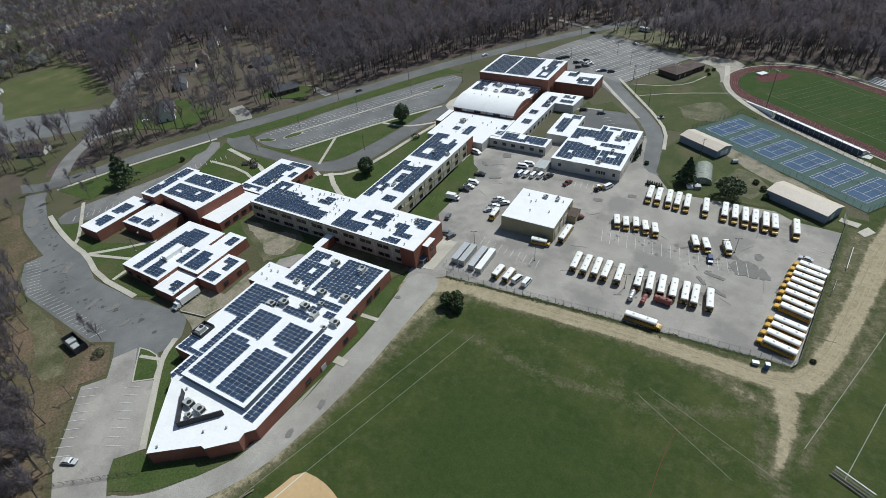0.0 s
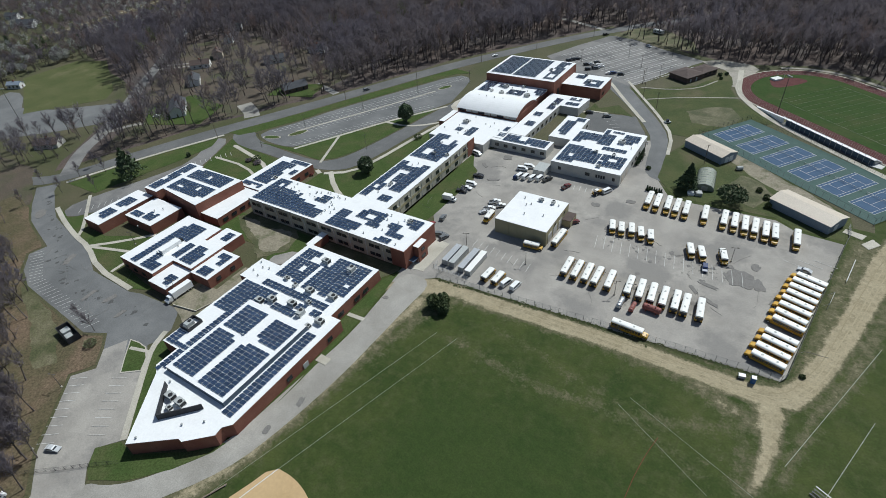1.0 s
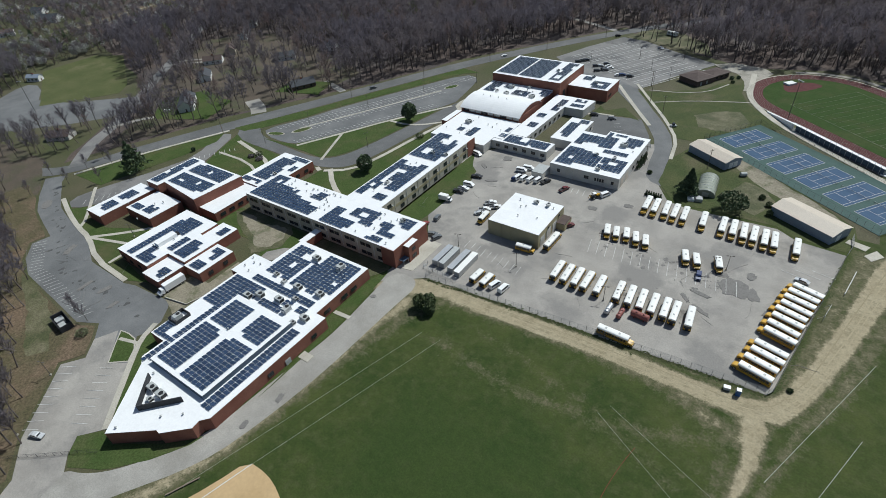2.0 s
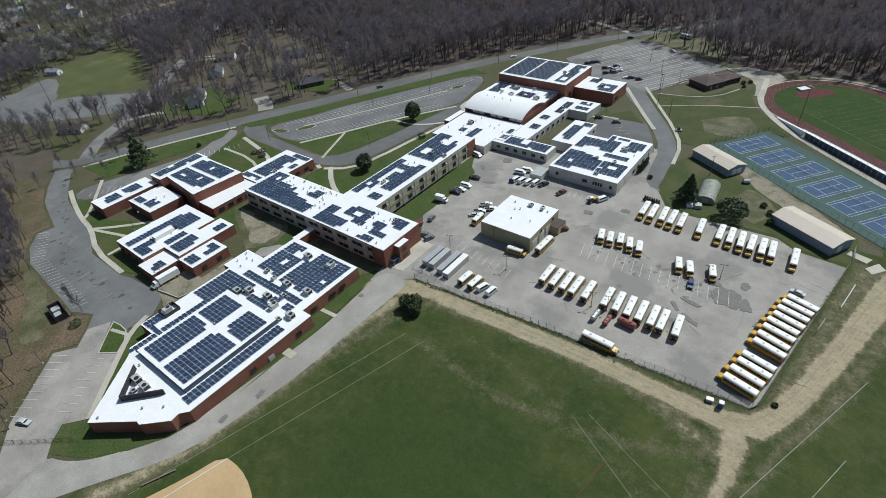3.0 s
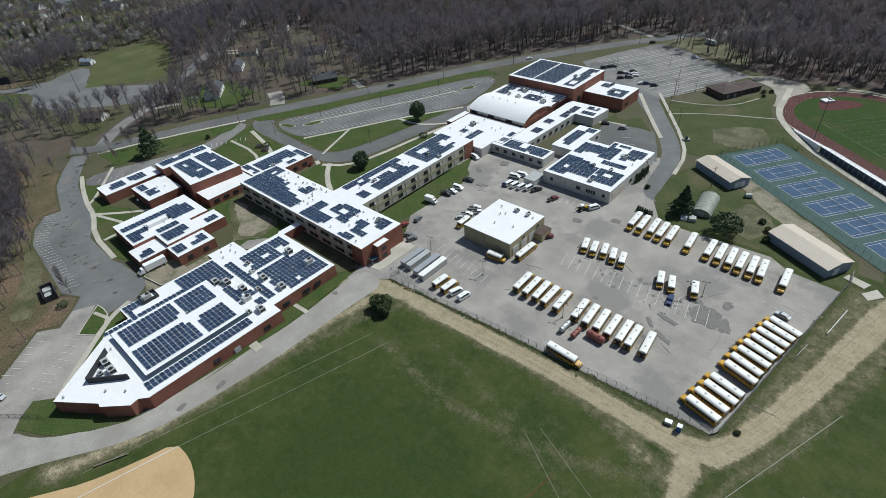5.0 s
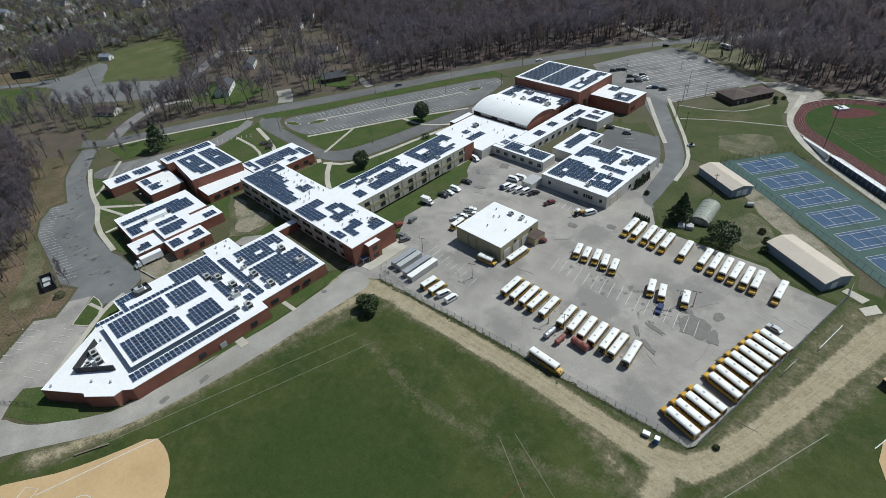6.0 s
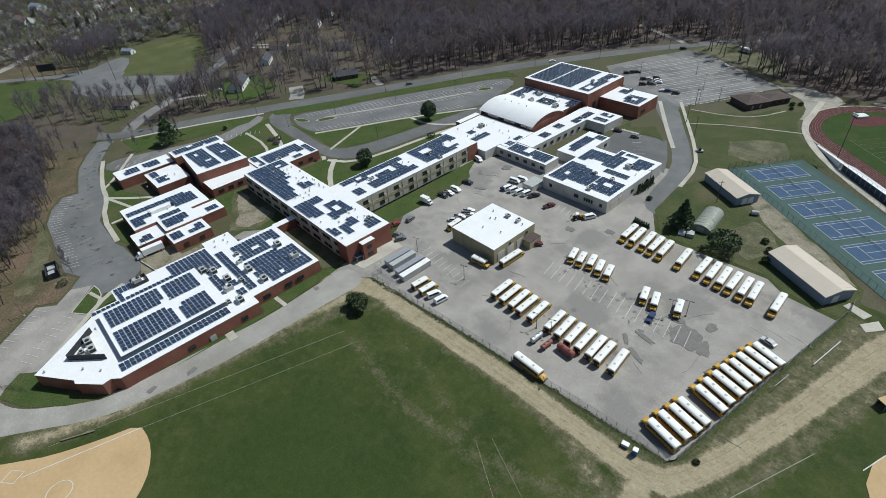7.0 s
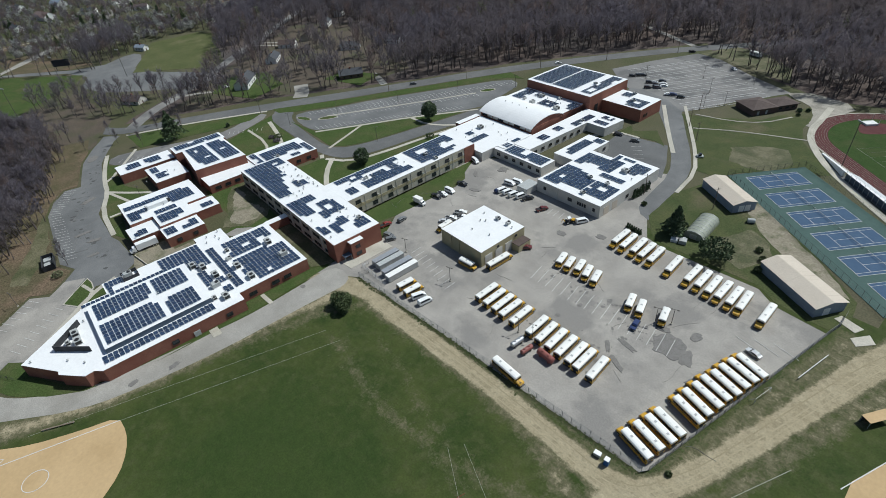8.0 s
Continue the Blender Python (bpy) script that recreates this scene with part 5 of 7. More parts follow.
ROW_A = [(-26.0, 215.9), (-22.2, 215.4), (-17.8, 215.5), (-14.1, 215.0), (-10.2, 214.8), (-2.7, 214.4), (4.7, 214.1), (8.6, 213.9), (12.5, 213.3), (16.1, 213.1), (20.0, 212.7), (23.3, 212.6), (30.8, 211.9)]
ROW_D = [(36.4, 188.4), (35.4, 185.0), (34.7, 181.3), (34.2, 177.5), (33.2, 173.8), (32.8, 170.0), (32.1, 165.8), (31.8, 161.9)]
ROW_E = [(30.4, 154.8), (29.9, 151.3), (28.9, 147.3), (28.2, 143.1)]
ROW_B = [(-40.3, 158.0, 92), (-36.3, 157.8, 92), (-32.3, 157.8, 93), (-28.5, 157.6, 91), (-23.8, 157.6, 93), (-16.9, 157.8, 94), (-12.8, 157.6, 95), (-8.8, 157.5, 95), (-4.8, 157.4, 94), (-0.8, 157.3, 94), (2.4, 157.1, 93), (7.1, 157.0, 96)]
place_all(school_bus(12.0, 10, "long yellow school bus with white roof nosing into the yard"), [(x, y, -87 + (k % 3)) for k, (x, y) in enumerate(ROW_A)] + [(-50.0, 173.6, 88), (-10.6, 136.9, -3)])
place_all(school_bus(11.2, 9, "yellow school bus with white roof backed to the fence"), [(x, y, 163 + (k % 3)) for k, (x, y) in enumerate(ROW_D)] + [(x, y, 166) for x, y in ROW_E])
place_all(school_bus(11.4, 9, "yellow school bus with white roof parked tail to fence"), ROW_B)
place_all(school_bus(7.6, 5, "short yellow school bus with white roof", 1.2, "short school buses", 2.75), [(-33.6, 189.8, -73), (-29.9, 189.9, -74), (-26.1, 191.0, -74), (-22.1, 190.2, -72), (-18.2, 189.9, -74), (-2.5, 187.6, -72), (1.5, 187.5, -71), (8.8, 189.4, -73), (-57.3, 163.9, 5), (-83.1, 174.2, -88), (-64.9, 140.1, 86), (-60.5, 139.9, 86)])


def car(kind, colour, words):
    """Front towards +x."""
    paint = CAR[colour]
    t = thing({"van": "van", "pickup": "pickup_truck", "box": "box_truck"}.get(kind, "car"), label=words, category={"van": "van", "pickup": "pickup truck", "box": "truck"}.get(kind, "car"), group="parked cars")
    if kind == "van":
        half, body, glass, r = 1.0, [(-2.7, 0.4), (2.6, 0.4), (2.7, 1.0), (2.0, 1.35), (1.35, 2.15), (-2.6, 2.2), (-2.7, 1.0)], [(-2.3, 1.35), (1.72, 1.35), (1.2, 2.0), (-2.3, 2.0)], 0.36
    elif kind == "pickup":
        half, body, glass, r = 0.98, [(-2.8, 0.5), (2.7, 0.5), (2.75, 1.0), (1.5, 1.15), (0.75, 1.8), (-0.6, 1.8), (-0.75, 1.15), (-2.8, 1.15)], [(-0.55, 1.2), (1.3, 1.2), (0.72, 1.7), (-0.5, 1.7)], 0.4
    elif kind == "suv":
        half, body, glass, r = 0.95, [(-2.3, 0.4), (2.3, 0.4), (2.35, 0.95), (1.2, 1.1), (0.5, 1.72), (-1.9, 1.75), (-2.35, 1.1)], [(-2.0, 1.12), (1.05, 1.12), (0.48, 1.62), (-1.75, 1.62)], 0.37
    elif kind == "box":
        half, body, glass, r = 1.0, [(1.2, 0.5), (3.0, 0.5), (3.0, 1.2), (2.4, 1.35), (1.9, 2.2), (1.2, 2.2)], [(1.5, 1.3), (2.3, 1.35), (1.92, 2.0), (1.5, 2.0)], 0.42
    else:
        half, body, glass, r = 0.9, [(-2.3, 0.32), (2.3, 0.32), (2.35, 0.72), (1.1, 0.95), (0.35, 1.42), (-1.1, 1.44), (-1.8, 1.0), (-2.35, 0.92)], [(-1.65, 0.97), (0.95, 0.97), (0.32, 1.34), (-1.08, 1.36)], 0.33
    bm = extrude_y(body, half, (1.25 if kind != "car" else 1.2, 0.14))
    bmesh.ops.bevel(bm, geom=bm.edges[:], offset=0.07, segments=1, affect="EDGES")
    part("body", bm, paint, t)
    part("side_glass", extrude_y(glass, half + 0.012, (1.5 if kind != "car" else 1.2, 0.12)), GLASS, t)
    gx = max(p[0] for p in glass)
    tx = max(p[0] for p in glass if p[1] > sum(q[1] for q in glass) / len(glass))
    zlo, zhi = min(p[1] for p in glass), max(p[1] for p in glass)
    bm = bmesh.new()
    v = [bm.verts.new(c) for c in ((gx + 0.16, -half * 0.8, zlo), (gx + 0.16, half * 0.8, zlo), (tx + 0.1, half * 0.7, zhi), (tx + 0.1, -half * 0.7, zhi), (gx, -half * 0.8, zlo), (gx, half * 0.8, zlo), (tx - 0.1, half * 0.7, zhi), (tx - 0.1, -half * 0.7, zhi))]
    for f in ((0, 1, 2, 3), (7, 6, 5, 4), (0, 4, 5, 1), (1, 5, 6, 2), (2, 6, 7, 3), (3, 7, 4, 0)):
        bm.faces.new([v[i] for i in f])
    part("windscreen", bm, GLASS, t)
    if kind == "pickup":
        part("bed", boxes((-2.7, -0.82, 1.1, -0.85, 0.82, 1.16)), TRIM_BLACK, t, "dark open load bed")
    if kind == "box":
        bm = boxes((-3.4, -1.15, 0.8, 1.1, 1.15, 3.1))
        bmesh.ops.bevel(bm, geom=bm.edges[:], offset=0.05, segments=1, affect="EDGES")
        part("cargo_box", bm, BUS_WHITE, t, "white cargo box")
        part("chassis", boxes((-3.3, -0.5, 0.5, 1.3, 0.5, 0.8)), TRIM_BLACK, t)
    xs = [p[0] for p in body] + ([-3.2] if kind == "box" else [])
    for x in (min(xs) + 0.95, max(xs) - 0.85):
        for side in (-1, 1):
            wheel(t, x, side * (half - 0.12), r, 0.24)
    for side in (-1, 1):
        part("headlight", boxes((max(xs) - 0.03, side * half * 0.7 - 0.16, 0.62, max(xs) + 0.02, side * half * 0.7 + 0.16, 0.78)), LAMP, t)
    return t


CARS = [
    ("van", "white", "white passenger van with dark windows", [(-57.0, 139.4, 74), (-53.2, 139.3, 82), (-86.6, 212.8, 80), (-83.6, 213.2, 80), (-80.2, 213.6, 80), (-76.9, 214.8, 80), (-88.4, 219.6, 10), (-86.3, 223.0, 10), (-117, 224.4, -15), (-104.2, 195.8, 5), (-44.8, 217.1, 62), (-138, -3, 100)]),
    ("pickup", "white", "white pickup truck with open bed", [(-104.6, 191.8, 5), (-86.8, 187, 40), (-86.4, 181, 30), (-83.2, 185, 40)]),
    ("pickup", "black", "black pickup truck with open bed", [(-105.3, 188.6, 5), (-73.3, 215.4, 65), (-104.9, 204.4, 10)]),
    ("pickup", "maroon", "dark maroon pickup truck", [(-49.4, 187.2, 50), (-62.9, 213, 70)]),
    ("pickup", "red", "red service truck by the school end", [(-103.3, 158, 85)]),
    ("suv", "blue", "dark blue car in the bus yard", [(4.1, 180.6, -80), (-87.6, 211.6, 80), (-89.6, 364.2, 35)]),
    ("car", "silver", "silver sedan parked on asphalt", [(35.0, 195.2, 168), (-140.6, 13.6, 22), (-87, 177.6, 40), (-109.3, 376, 30)]),
    ("suv", "grey", "dark grey utility vehicle", [(-101.4, 165.4, 100), (-96, 154.3, 20), (-93.2, 153.2, 70), (-233.3, 275.1, 64), (-103.2, 369.5, 30), (-71.1, 296, 20)]),
    ("suv", "black", "black car on the car park", [(-126.6, 378, 40), (-124.1, 381.4, 40), (-122.1, 383, 40), (-112, 374.3, 35), (-107.7, 365.6, 35), (-104.7, 370.4, 35), (-84.3, 363.8, 30), (-106.6, 380.6, 35), (-82, 297, 15), (-122.3, 446, 50)]),
    ("car", "white", "white sedan on the car park", [(-92.2, 363.2, 35), (-101.6, 374.2, 35), (-104, 377.4, 35), (-83.2, 428, -40), (-182.6, 369.6, 60), (-118, 230.6, -20), (-340, 182, 60)]),
    ("box", "white", "white box truck with square body", [(-106.4, 179.6, 5)]),
]
for kind, colour, words, spots in CARS:
    place_all(car(kind, colour, words), spots)

# delivery truck at the loading block
lorry = thing("delivery_truck", -165.8, 74.6, 0.08, -92, "white delivery truck backed to the loading block", "truck")
part("trailer", boxes((-6.0, -1.25, 1.0, 2.6, 1.25, 3.7)), COPING, lorry, "long white trailer")
bm = extrude_y([(2.9, 0.5), (5.4, 0.5), (5.4, 1.4), (4.5, 1.6), (4.1, 2.7), (2.9, 2.7)], 1.15)
bmesh.ops.bevel(bm, geom=bm.edges[:], offset=0.1, segments=1, affect="EDGES")
part("cab", bm, CAR["white"], lorry)
part("windscreen", boxes((4.2, -1.0, 1.7, 4.45, 1.0, 2.5)), GLASS, lorry)
part("chassis", boxes((-5.8, -0.5, 0.6, 3.0, 0.5, 1.0)), TRIM_BLACK, lorry)
for x in (-4.8, -3.6, 2.0, 4.4):
    for side in (-1, 1):
        wheel(lorry, x, side * 1.0, 0.5, 0.35)


def tank(name, x, y, rz, length, r, zc, material, label, skid=False):
    t = thing(name, x, y, 0.09, rz, label, "tank")
    bm = bmesh.new()
    tube(bm, (-length / 2, 0, zc), (length / 2, 0, zc), r, r, 16)
    for s in (-1, 1):
        tube(bm, (s * length / 2, 0, zc), (s * (length / 2 + 0.3), 0, zc), r, r * 0.55, 16)
    part("shell", bm, material, t)
    for s in (-1, 1):
        part("saddle", boxes((s * length * 0.3 - 0.2, -r * 0.8, 0, s * length * 0.3 + 0.2, r * 0.8, zc - r * 0.5)), material if skid else TRIM_BLACK, t)
        bm = bmesh.new()
        tube(bm, (s * length * 0.22, 0, zc + r - 0.05), (s * length * 0.22, 0, zc + r + 0.2), 0.35, 0.35, 10)
        part("manhole", bm, material, t)
    if not skid:
        for s in (-1, 1):
            wheel(t, -length * 0.3, s * r * 0.8, 0.45, 0.3)
        part("drawbar", boxes((length / 2, -0.1, 0.5, length / 2 + 1.6, 0.1, 0.7)), TRIM_BLACK, t)
    return t


tank("fuel_tank", -6.9, 149.6, -4, 5.6, 1.15, 1.5, RED_PAINT, "large dull red steel fuel tank on saddles", True)
tank("tank_trailer", -12.8, 147.6, 86, 4.2, 0.8, 1.3, RED_PAINT, "small dull red tank trailer on wheels")
tank("water_trailer", -17.0, 147.8, 88, 4.6, 0.9, 1.4, STEEL, "silver metal tank trailer on wheels")

# containers beside the fence
for x, y0, y1, roofing, words in ((-83.4, 138.2, 149.6, STEEL, "grey steel storage container"), (-80.3, 138.2, 149.8, HVAC_GREY, "grey container with dull weathered roof"), (-75.6, 137.2, 150.4, STEEL, "long pale steel trailer body"), (-72.2, 136.6, 150.4, BUS_WHITE, "long white trailer body")):
    t = thing("storage_container", x, y0, 0.09, 0, words, "container", "storage containers")
    n, L = 24, y1 - y0
    for s in (-1, 1):
        wave = [(s * (1.2 + 0.04 * (k % 2)), k * L / n) for k in range(n + 1)]
        part("side_wall", slab(wave + [(s * 1.15, L), (s * 1.15, 0)], 0.15, 2.5), STEEL, t)
    part("end_wall", boxes((-1.2, -0.03, 0.15, 1.2, 0.05, 2.5)), STEEL, t)
    part("end_wall", boxes((-1.2, L - 0.05, 0.15, 1.2, L + 0.03, 2.5)), STEEL, t)
    part("roof", boxes((-1.26, -0.06, 2.5, 1.26, L + 0.06, 2.62)), roofing, t)
    part("base", boxes((-1.2, 0, 0, 1.2, L, 0.15)), TRIM_BLACK, t)
    for s in (-0.4, 0.4):
        part("locking_bar", boxes((s - 0.03, -0.09, 0.3, s + 0.03, -0.03, 2.4)), STEEL, t)

# dumpsters and yard clutter
dump = thing("dumpster", -184.2, 41.2, 0.03, -6, "large dark green open rubbish container", "dumpster")
for d in ((-5.0, -2.2, 0.2, 5.0, -2.0, 2.6), (-5.0, 2.0, 0.2, 5.0, 2.2, 2.6), (-5.0, -2.0, 0.2, -4.8, 2.0, 2.6), (4.8, -2.0, 0.2, 5.0, 2.0, 2.6)):
    part("side", boxes(d), DARK, dump)
part("floor_plate", boxes((-5, -2.2, 0, 5, 2.2, 0.2)), TRIM_BLACK, dump)
part("load", boxes((-3.4, -1.5, 0.2, -0.4, 1.2, 1.9), (0.4, -1.6, 0.2, 3.2, 0.6, 1.6)), HVAC_GREY, dump, "grey discarded boxes")
toilet = thing("portable_toilet", 26.4, 134.0, 0.05, 10, "blue plastic portable toilet with pale roof", "toilet")
part("cabin", boxes((-0.6, -0.6, 0, 0.6, 0.6, 2.1)), BLUE_PLASTIC, toilet)
part("roof", boxes((-0.66, -0.66, 2.1, 0.66, 0.66, 2.3)), COPING, toilet)
part("door", boxes((-0.45, -0.63, 0.1, 0.45, -0.59, 2.0)), BLUE_PLASTIC, toilet)
bin_ = thing("refuse_bin", 23.4, 134.4, 0.05, 10, "small grey steel refuse bin", "bin")
part("tub", boxes((-0.9, -0.6, 0.1, 0.9, 0.6, 1.1)), HVAC_GREY, bin_)
part("lid", boxes((-0.95, -0.65, 1.1, 0.95, 0.65, 1.2)), COPING, bin_, "pale lid")
unit = thing("utility_cabinet", 3.4, 262.5, 0.05, 30, "dark grey round-topped yard machine", "machine")
bm = bmesh.new()
tube(bm, (-1.3, 0, 1.0), (1.3, 0, 1.0), 1.0, 1.0, 12)
part("drum", bm, HVAC_GREY, unit)
part("frame", boxes((-1.4, -0.8, 0, 1.4, 0.8, 0.3)), TRIM_BLACK, unit)
machine = thing("parked_mower", -38.8, 301.2, 0.06, 40, "grey parked mowing machine beside the lane", "mower")
part("deck", boxes((-1.5, -1.1, 0.3, 1.6, 1.1, 0.9)), HVAC_GREY, machine)
part("cab", boxes((-0.6, -0.7, 0.9, 0.6, 0.7, 2.0)), GLASS, machine)
for x in (-1.0, 1.0):
    for s in (-1, 1):
        wheel(machine, x, s * 1.1, 0.4, 0.25)


area("pavement_workshop", [(-69.5, 214.6), (-65.8, 219.9), (-51.6, 219.9), (-47.0, 218.9), (-50.0, 209.7), (-59.9, 209.7), (-66.4, 210.1)], -0.08, CONCRETE_DULL, "tan concrete pad before the workshop", "paving")
digger = thing("backhoe", -48.2, 213.3, 0.14, 60, "yellow and black backhoe loader with open cab", "machine")
part("chassis", boxes((-2.0, -0.8, 0.6, 2.0, 0.8, 1.2)), TRIM_BLACK, digger)
part("bonnet", boxes((0.5, -0.6, 1.2, 2.1, 0.6, 1.8)), BUS_YELLOW, digger)
part("cab_roof", boxes((-1.0, -0.8, 2.6, 0.5, 0.8, 2.75)), COPING, digger, "pale cab roof")
for x in (-0.9, 0.4):
    for y in (-0.7, 0.7):
        part("cab_post", boxes((x - 0.05, y - 0.05, 1.2, x + 0.05, y + 0.05, 2.6)), TRIM_BLACK, digger)
part("bucket", boxes((2.7, -1.1, 0.1, 3.4, 1.1, 0.9)), BUS_YELLOW, digger)
for y in (-0.7, 0.7):
    bm = bmesh.new()
    tube(bm, (1.0, y, 1.5), (2.9, y, 0.6), 0.1, 0.1, 6)
    part("arm", bm, BUS_YELLOW, digger)
bm = bmesh.new()
tube(bm, (-2.0, 0, 1.0), (-3.0, 0, 2.6), 0.14, 0.12, 6)
tube(bm, (-3.0, 0, 2.6), (-3.6, 0, 1.0), 0.12, 0.1, 6)
part("boom", bm, BUS_YELLOW, digger)
for x, r in ((-1.2, 0.7), (1.4, 0.5)):
    for side in (-1, 1):
        wheel(digger, x, side * 0.95, r, 0.4)


# ---- sheds and the field house ----
def gable_shed(name, x, y, rz, length, width, eave, ridge, wall, roof, label, over=0.35, doors=(), seams=True):
    t = thing(name, x, y, 0, rz, label, "shed" if "shed" in name else "building")
    L, w = length / 2, width / 2
    part("wall", extrude_x([(-w, -0.2), (w, -0.2), (w, eave), (0, ridge - 0.12), (-w, eave)], -L, L), wall, t)
    drop = (ridge - eave) / w * over
    for s in (-1, 1):
        bm = bmesh.new()
        q = [(s * (w + over), eave - drop), (0, ridge)]
        v = []
        for xx in (-L - over, L + over):
            for yy, zz in q:
                v += [bm.verts.new((xx, yy, zz)), bm.verts.new((xx, yy, zz + 0.12))]
        for f in ((0, 1, 3, 2), (4, 6, 7, 5), (1, 5, 7, 3), (0, 2, 6, 4), (0, 4, 5, 1), (2, 3, 7, 6)):
            bm.faces.new([v[k] for k in f])
        pitch = part("roof", bm, roof, t)
        ribs = int(length / 2.0) if seams else 0
        for k in range(ribs):
            xx = -L + (k + 0.5) * length / ribs
            bm = bmesh.new()
            a = Vector((xx, s * (w + over), eave - drop + 0.12))
            b = Vector((xx, 0, ridge + 0.12))
            tube(bm, a, b, 0.035, 0.035, 4)
            part("seam", bm, roof, pitch)
    for d in doors:
        part("door", boxes(d), WHITE_SIDING, t)
    return t


gable_shed("storage_shed", -12.0, 274.4, -32, 22.5, 10.2, 3.9, 5.2, BLUE_METAL, TAN_ROOF, "blue-grey metal shed with tan gabled roof", doors=((11.2, -2.4, 0, 11.32, 0, 3.0), (11.2, 0.4, 0, 11.32, 2.8, 3.0)))
gable_shed("equipment_shed", 32.4, 234.4, -29, 25.2, 11.4, 3.9, 5.3, BLUE_METAL, TAN_ROOF, "long grey metal shed with tan gabled roof", doors=((12.55, -2.4, 0, 12.67, 0, 3.0),))


def hip_block(parent, x0, y0, x1, y1, eave, rise, over=0.7):
    """A walled block under a hipped roof with eaves."""
    part("wall", boxes((x0, y0, -0.2, x1, y1, eave)), BROWN_WALL, parent)
    bm = bmesh.new()
    a, b, c, d = x0 - over, y0 - over, x1 + over, y1 + over
    run = min(c - a, d - b) / 2
    lo = [bm.verts.new(v) for v in ((a, b, eave), (c, b, eave), (c, d, eave), (a, d, eave))]
    mid = [bm.verts.new((v.co.x, v.co.y, eave + 0.25)) for v in lo]
    if c - a > d - b:
        top = [bm.verts.new((a + run, (b + d) / 2, eave + rise)), bm.verts.new((c - run, (b + d) / 2, eave + rise))]
        slopes = ((0, 1, 1, 0), (1, 2, 1, 1), (2, 3, 0, 1), (3, 0, 0, 0))
    else:
        top = [bm.verts.new(((a + c) / 2, b + run, eave + rise)), bm.verts.new(((a + c) / 2, d - run, eave + rise))]
        slopes = ((0, 1, 0, 0), (1, 2, 1, 0), (2, 3, 1, 1), (3, 0, 0, 1))
    for k in range(4):
        bm.faces.new((lo[k], lo[(k + 1) % 4], mid[(k + 1) % 4], mid[k]))
    for p, q, m, n in slopes:
        bm.faces.new([mid[p], mid[q], top[m]] + ([top[n]] if m != n else []))
    bm.faces.new(lo[::-1])
    part("roof", bm, BROWN_ROOF, parent, "dark brown hipped shingle roof")


lodge = thing("field_house", -41.2, 378.6, 0, 60, "dark brown wooden field house with hipped roofs", "building")
hip_block(lodge, -13.5, -6.4, 1.0, 8.0, 3.2, 2.4)
hip_block(lodge, 1.1, -5.6, 14.5, 4.6, 3.0, 1.6)
for x in (-10, -5):
    part("door", boxes((x - 0.6, -6.5, 0, x + 0.6, -6.35, 2.1)), HVAC_GREY, lodge, "grey door")
for x in (4, 8, 12):
    w = share("window", WIN, lodge, pose(x, -5.66, 1.0) @ Matrix.Diagonal((0.8, 1, 0.7, 1)))
    share("pane", PANE, w, Matrix())
hoop = thing("greenhouse", -8.0, 245, 0, 96, "pale hoop greenhouse with curved ribs", "greenhouse")
prof = [(4.0 * math.cos(math.pi * k / 12), 3.4 * math.sin(math.pi * k / 12) ** 0.8) for k in range(13)]
bm = extrude_x(prof, -8.2, 8.2)
part("cover", bm, GREENHOUSE, hoop)
for k in range(8):
    bm = bmesh.new()
    for a, b in zip(prof, prof[1:]):
        tube(bm, (-8.0 + k * 2.28, a[0] * 1.012, a[1] * 1.012), (-8.0 + k * 2.28, b[0] * 1.012, b[1] * 1.012), 0.07, 0.07, 4)
    part("hoop_rib", bm, STEEL, hoop)
part("end_wall", boxes((-8.3, -1.3, 0, -8.2, 1.3, 2.2)), STEEL, hoop)
stack = thing("scrap_pile", -10.5, 231.5, 0.05, 20, "pile of pale sheets and frames on grass", "scrap")
part("sheet", boxes((-2.4, -1.2, 0, 0.2, 1.4, 0.9)), WHITE_SIDING, stack)
part("crate", boxes((0.6, -1.4, 0, 3.4, 1.2, 1.6)), HVAC_GREY, stack)
part("frame", boxes((-2.0, 1.8, 0, 2.6, 2.3, 1.2)), STEEL, stack)

# ---- tennis courts ----
U, V = Vector((0.814, -0.581)), Vector((0.581, 0.814))
ORIGIN = Vector((-14.2, 296.1))


def court_point(k, a, b):
    p = ORIGIN + U * (15.0 * k + a) + V * b
    return (p.x, p.y)


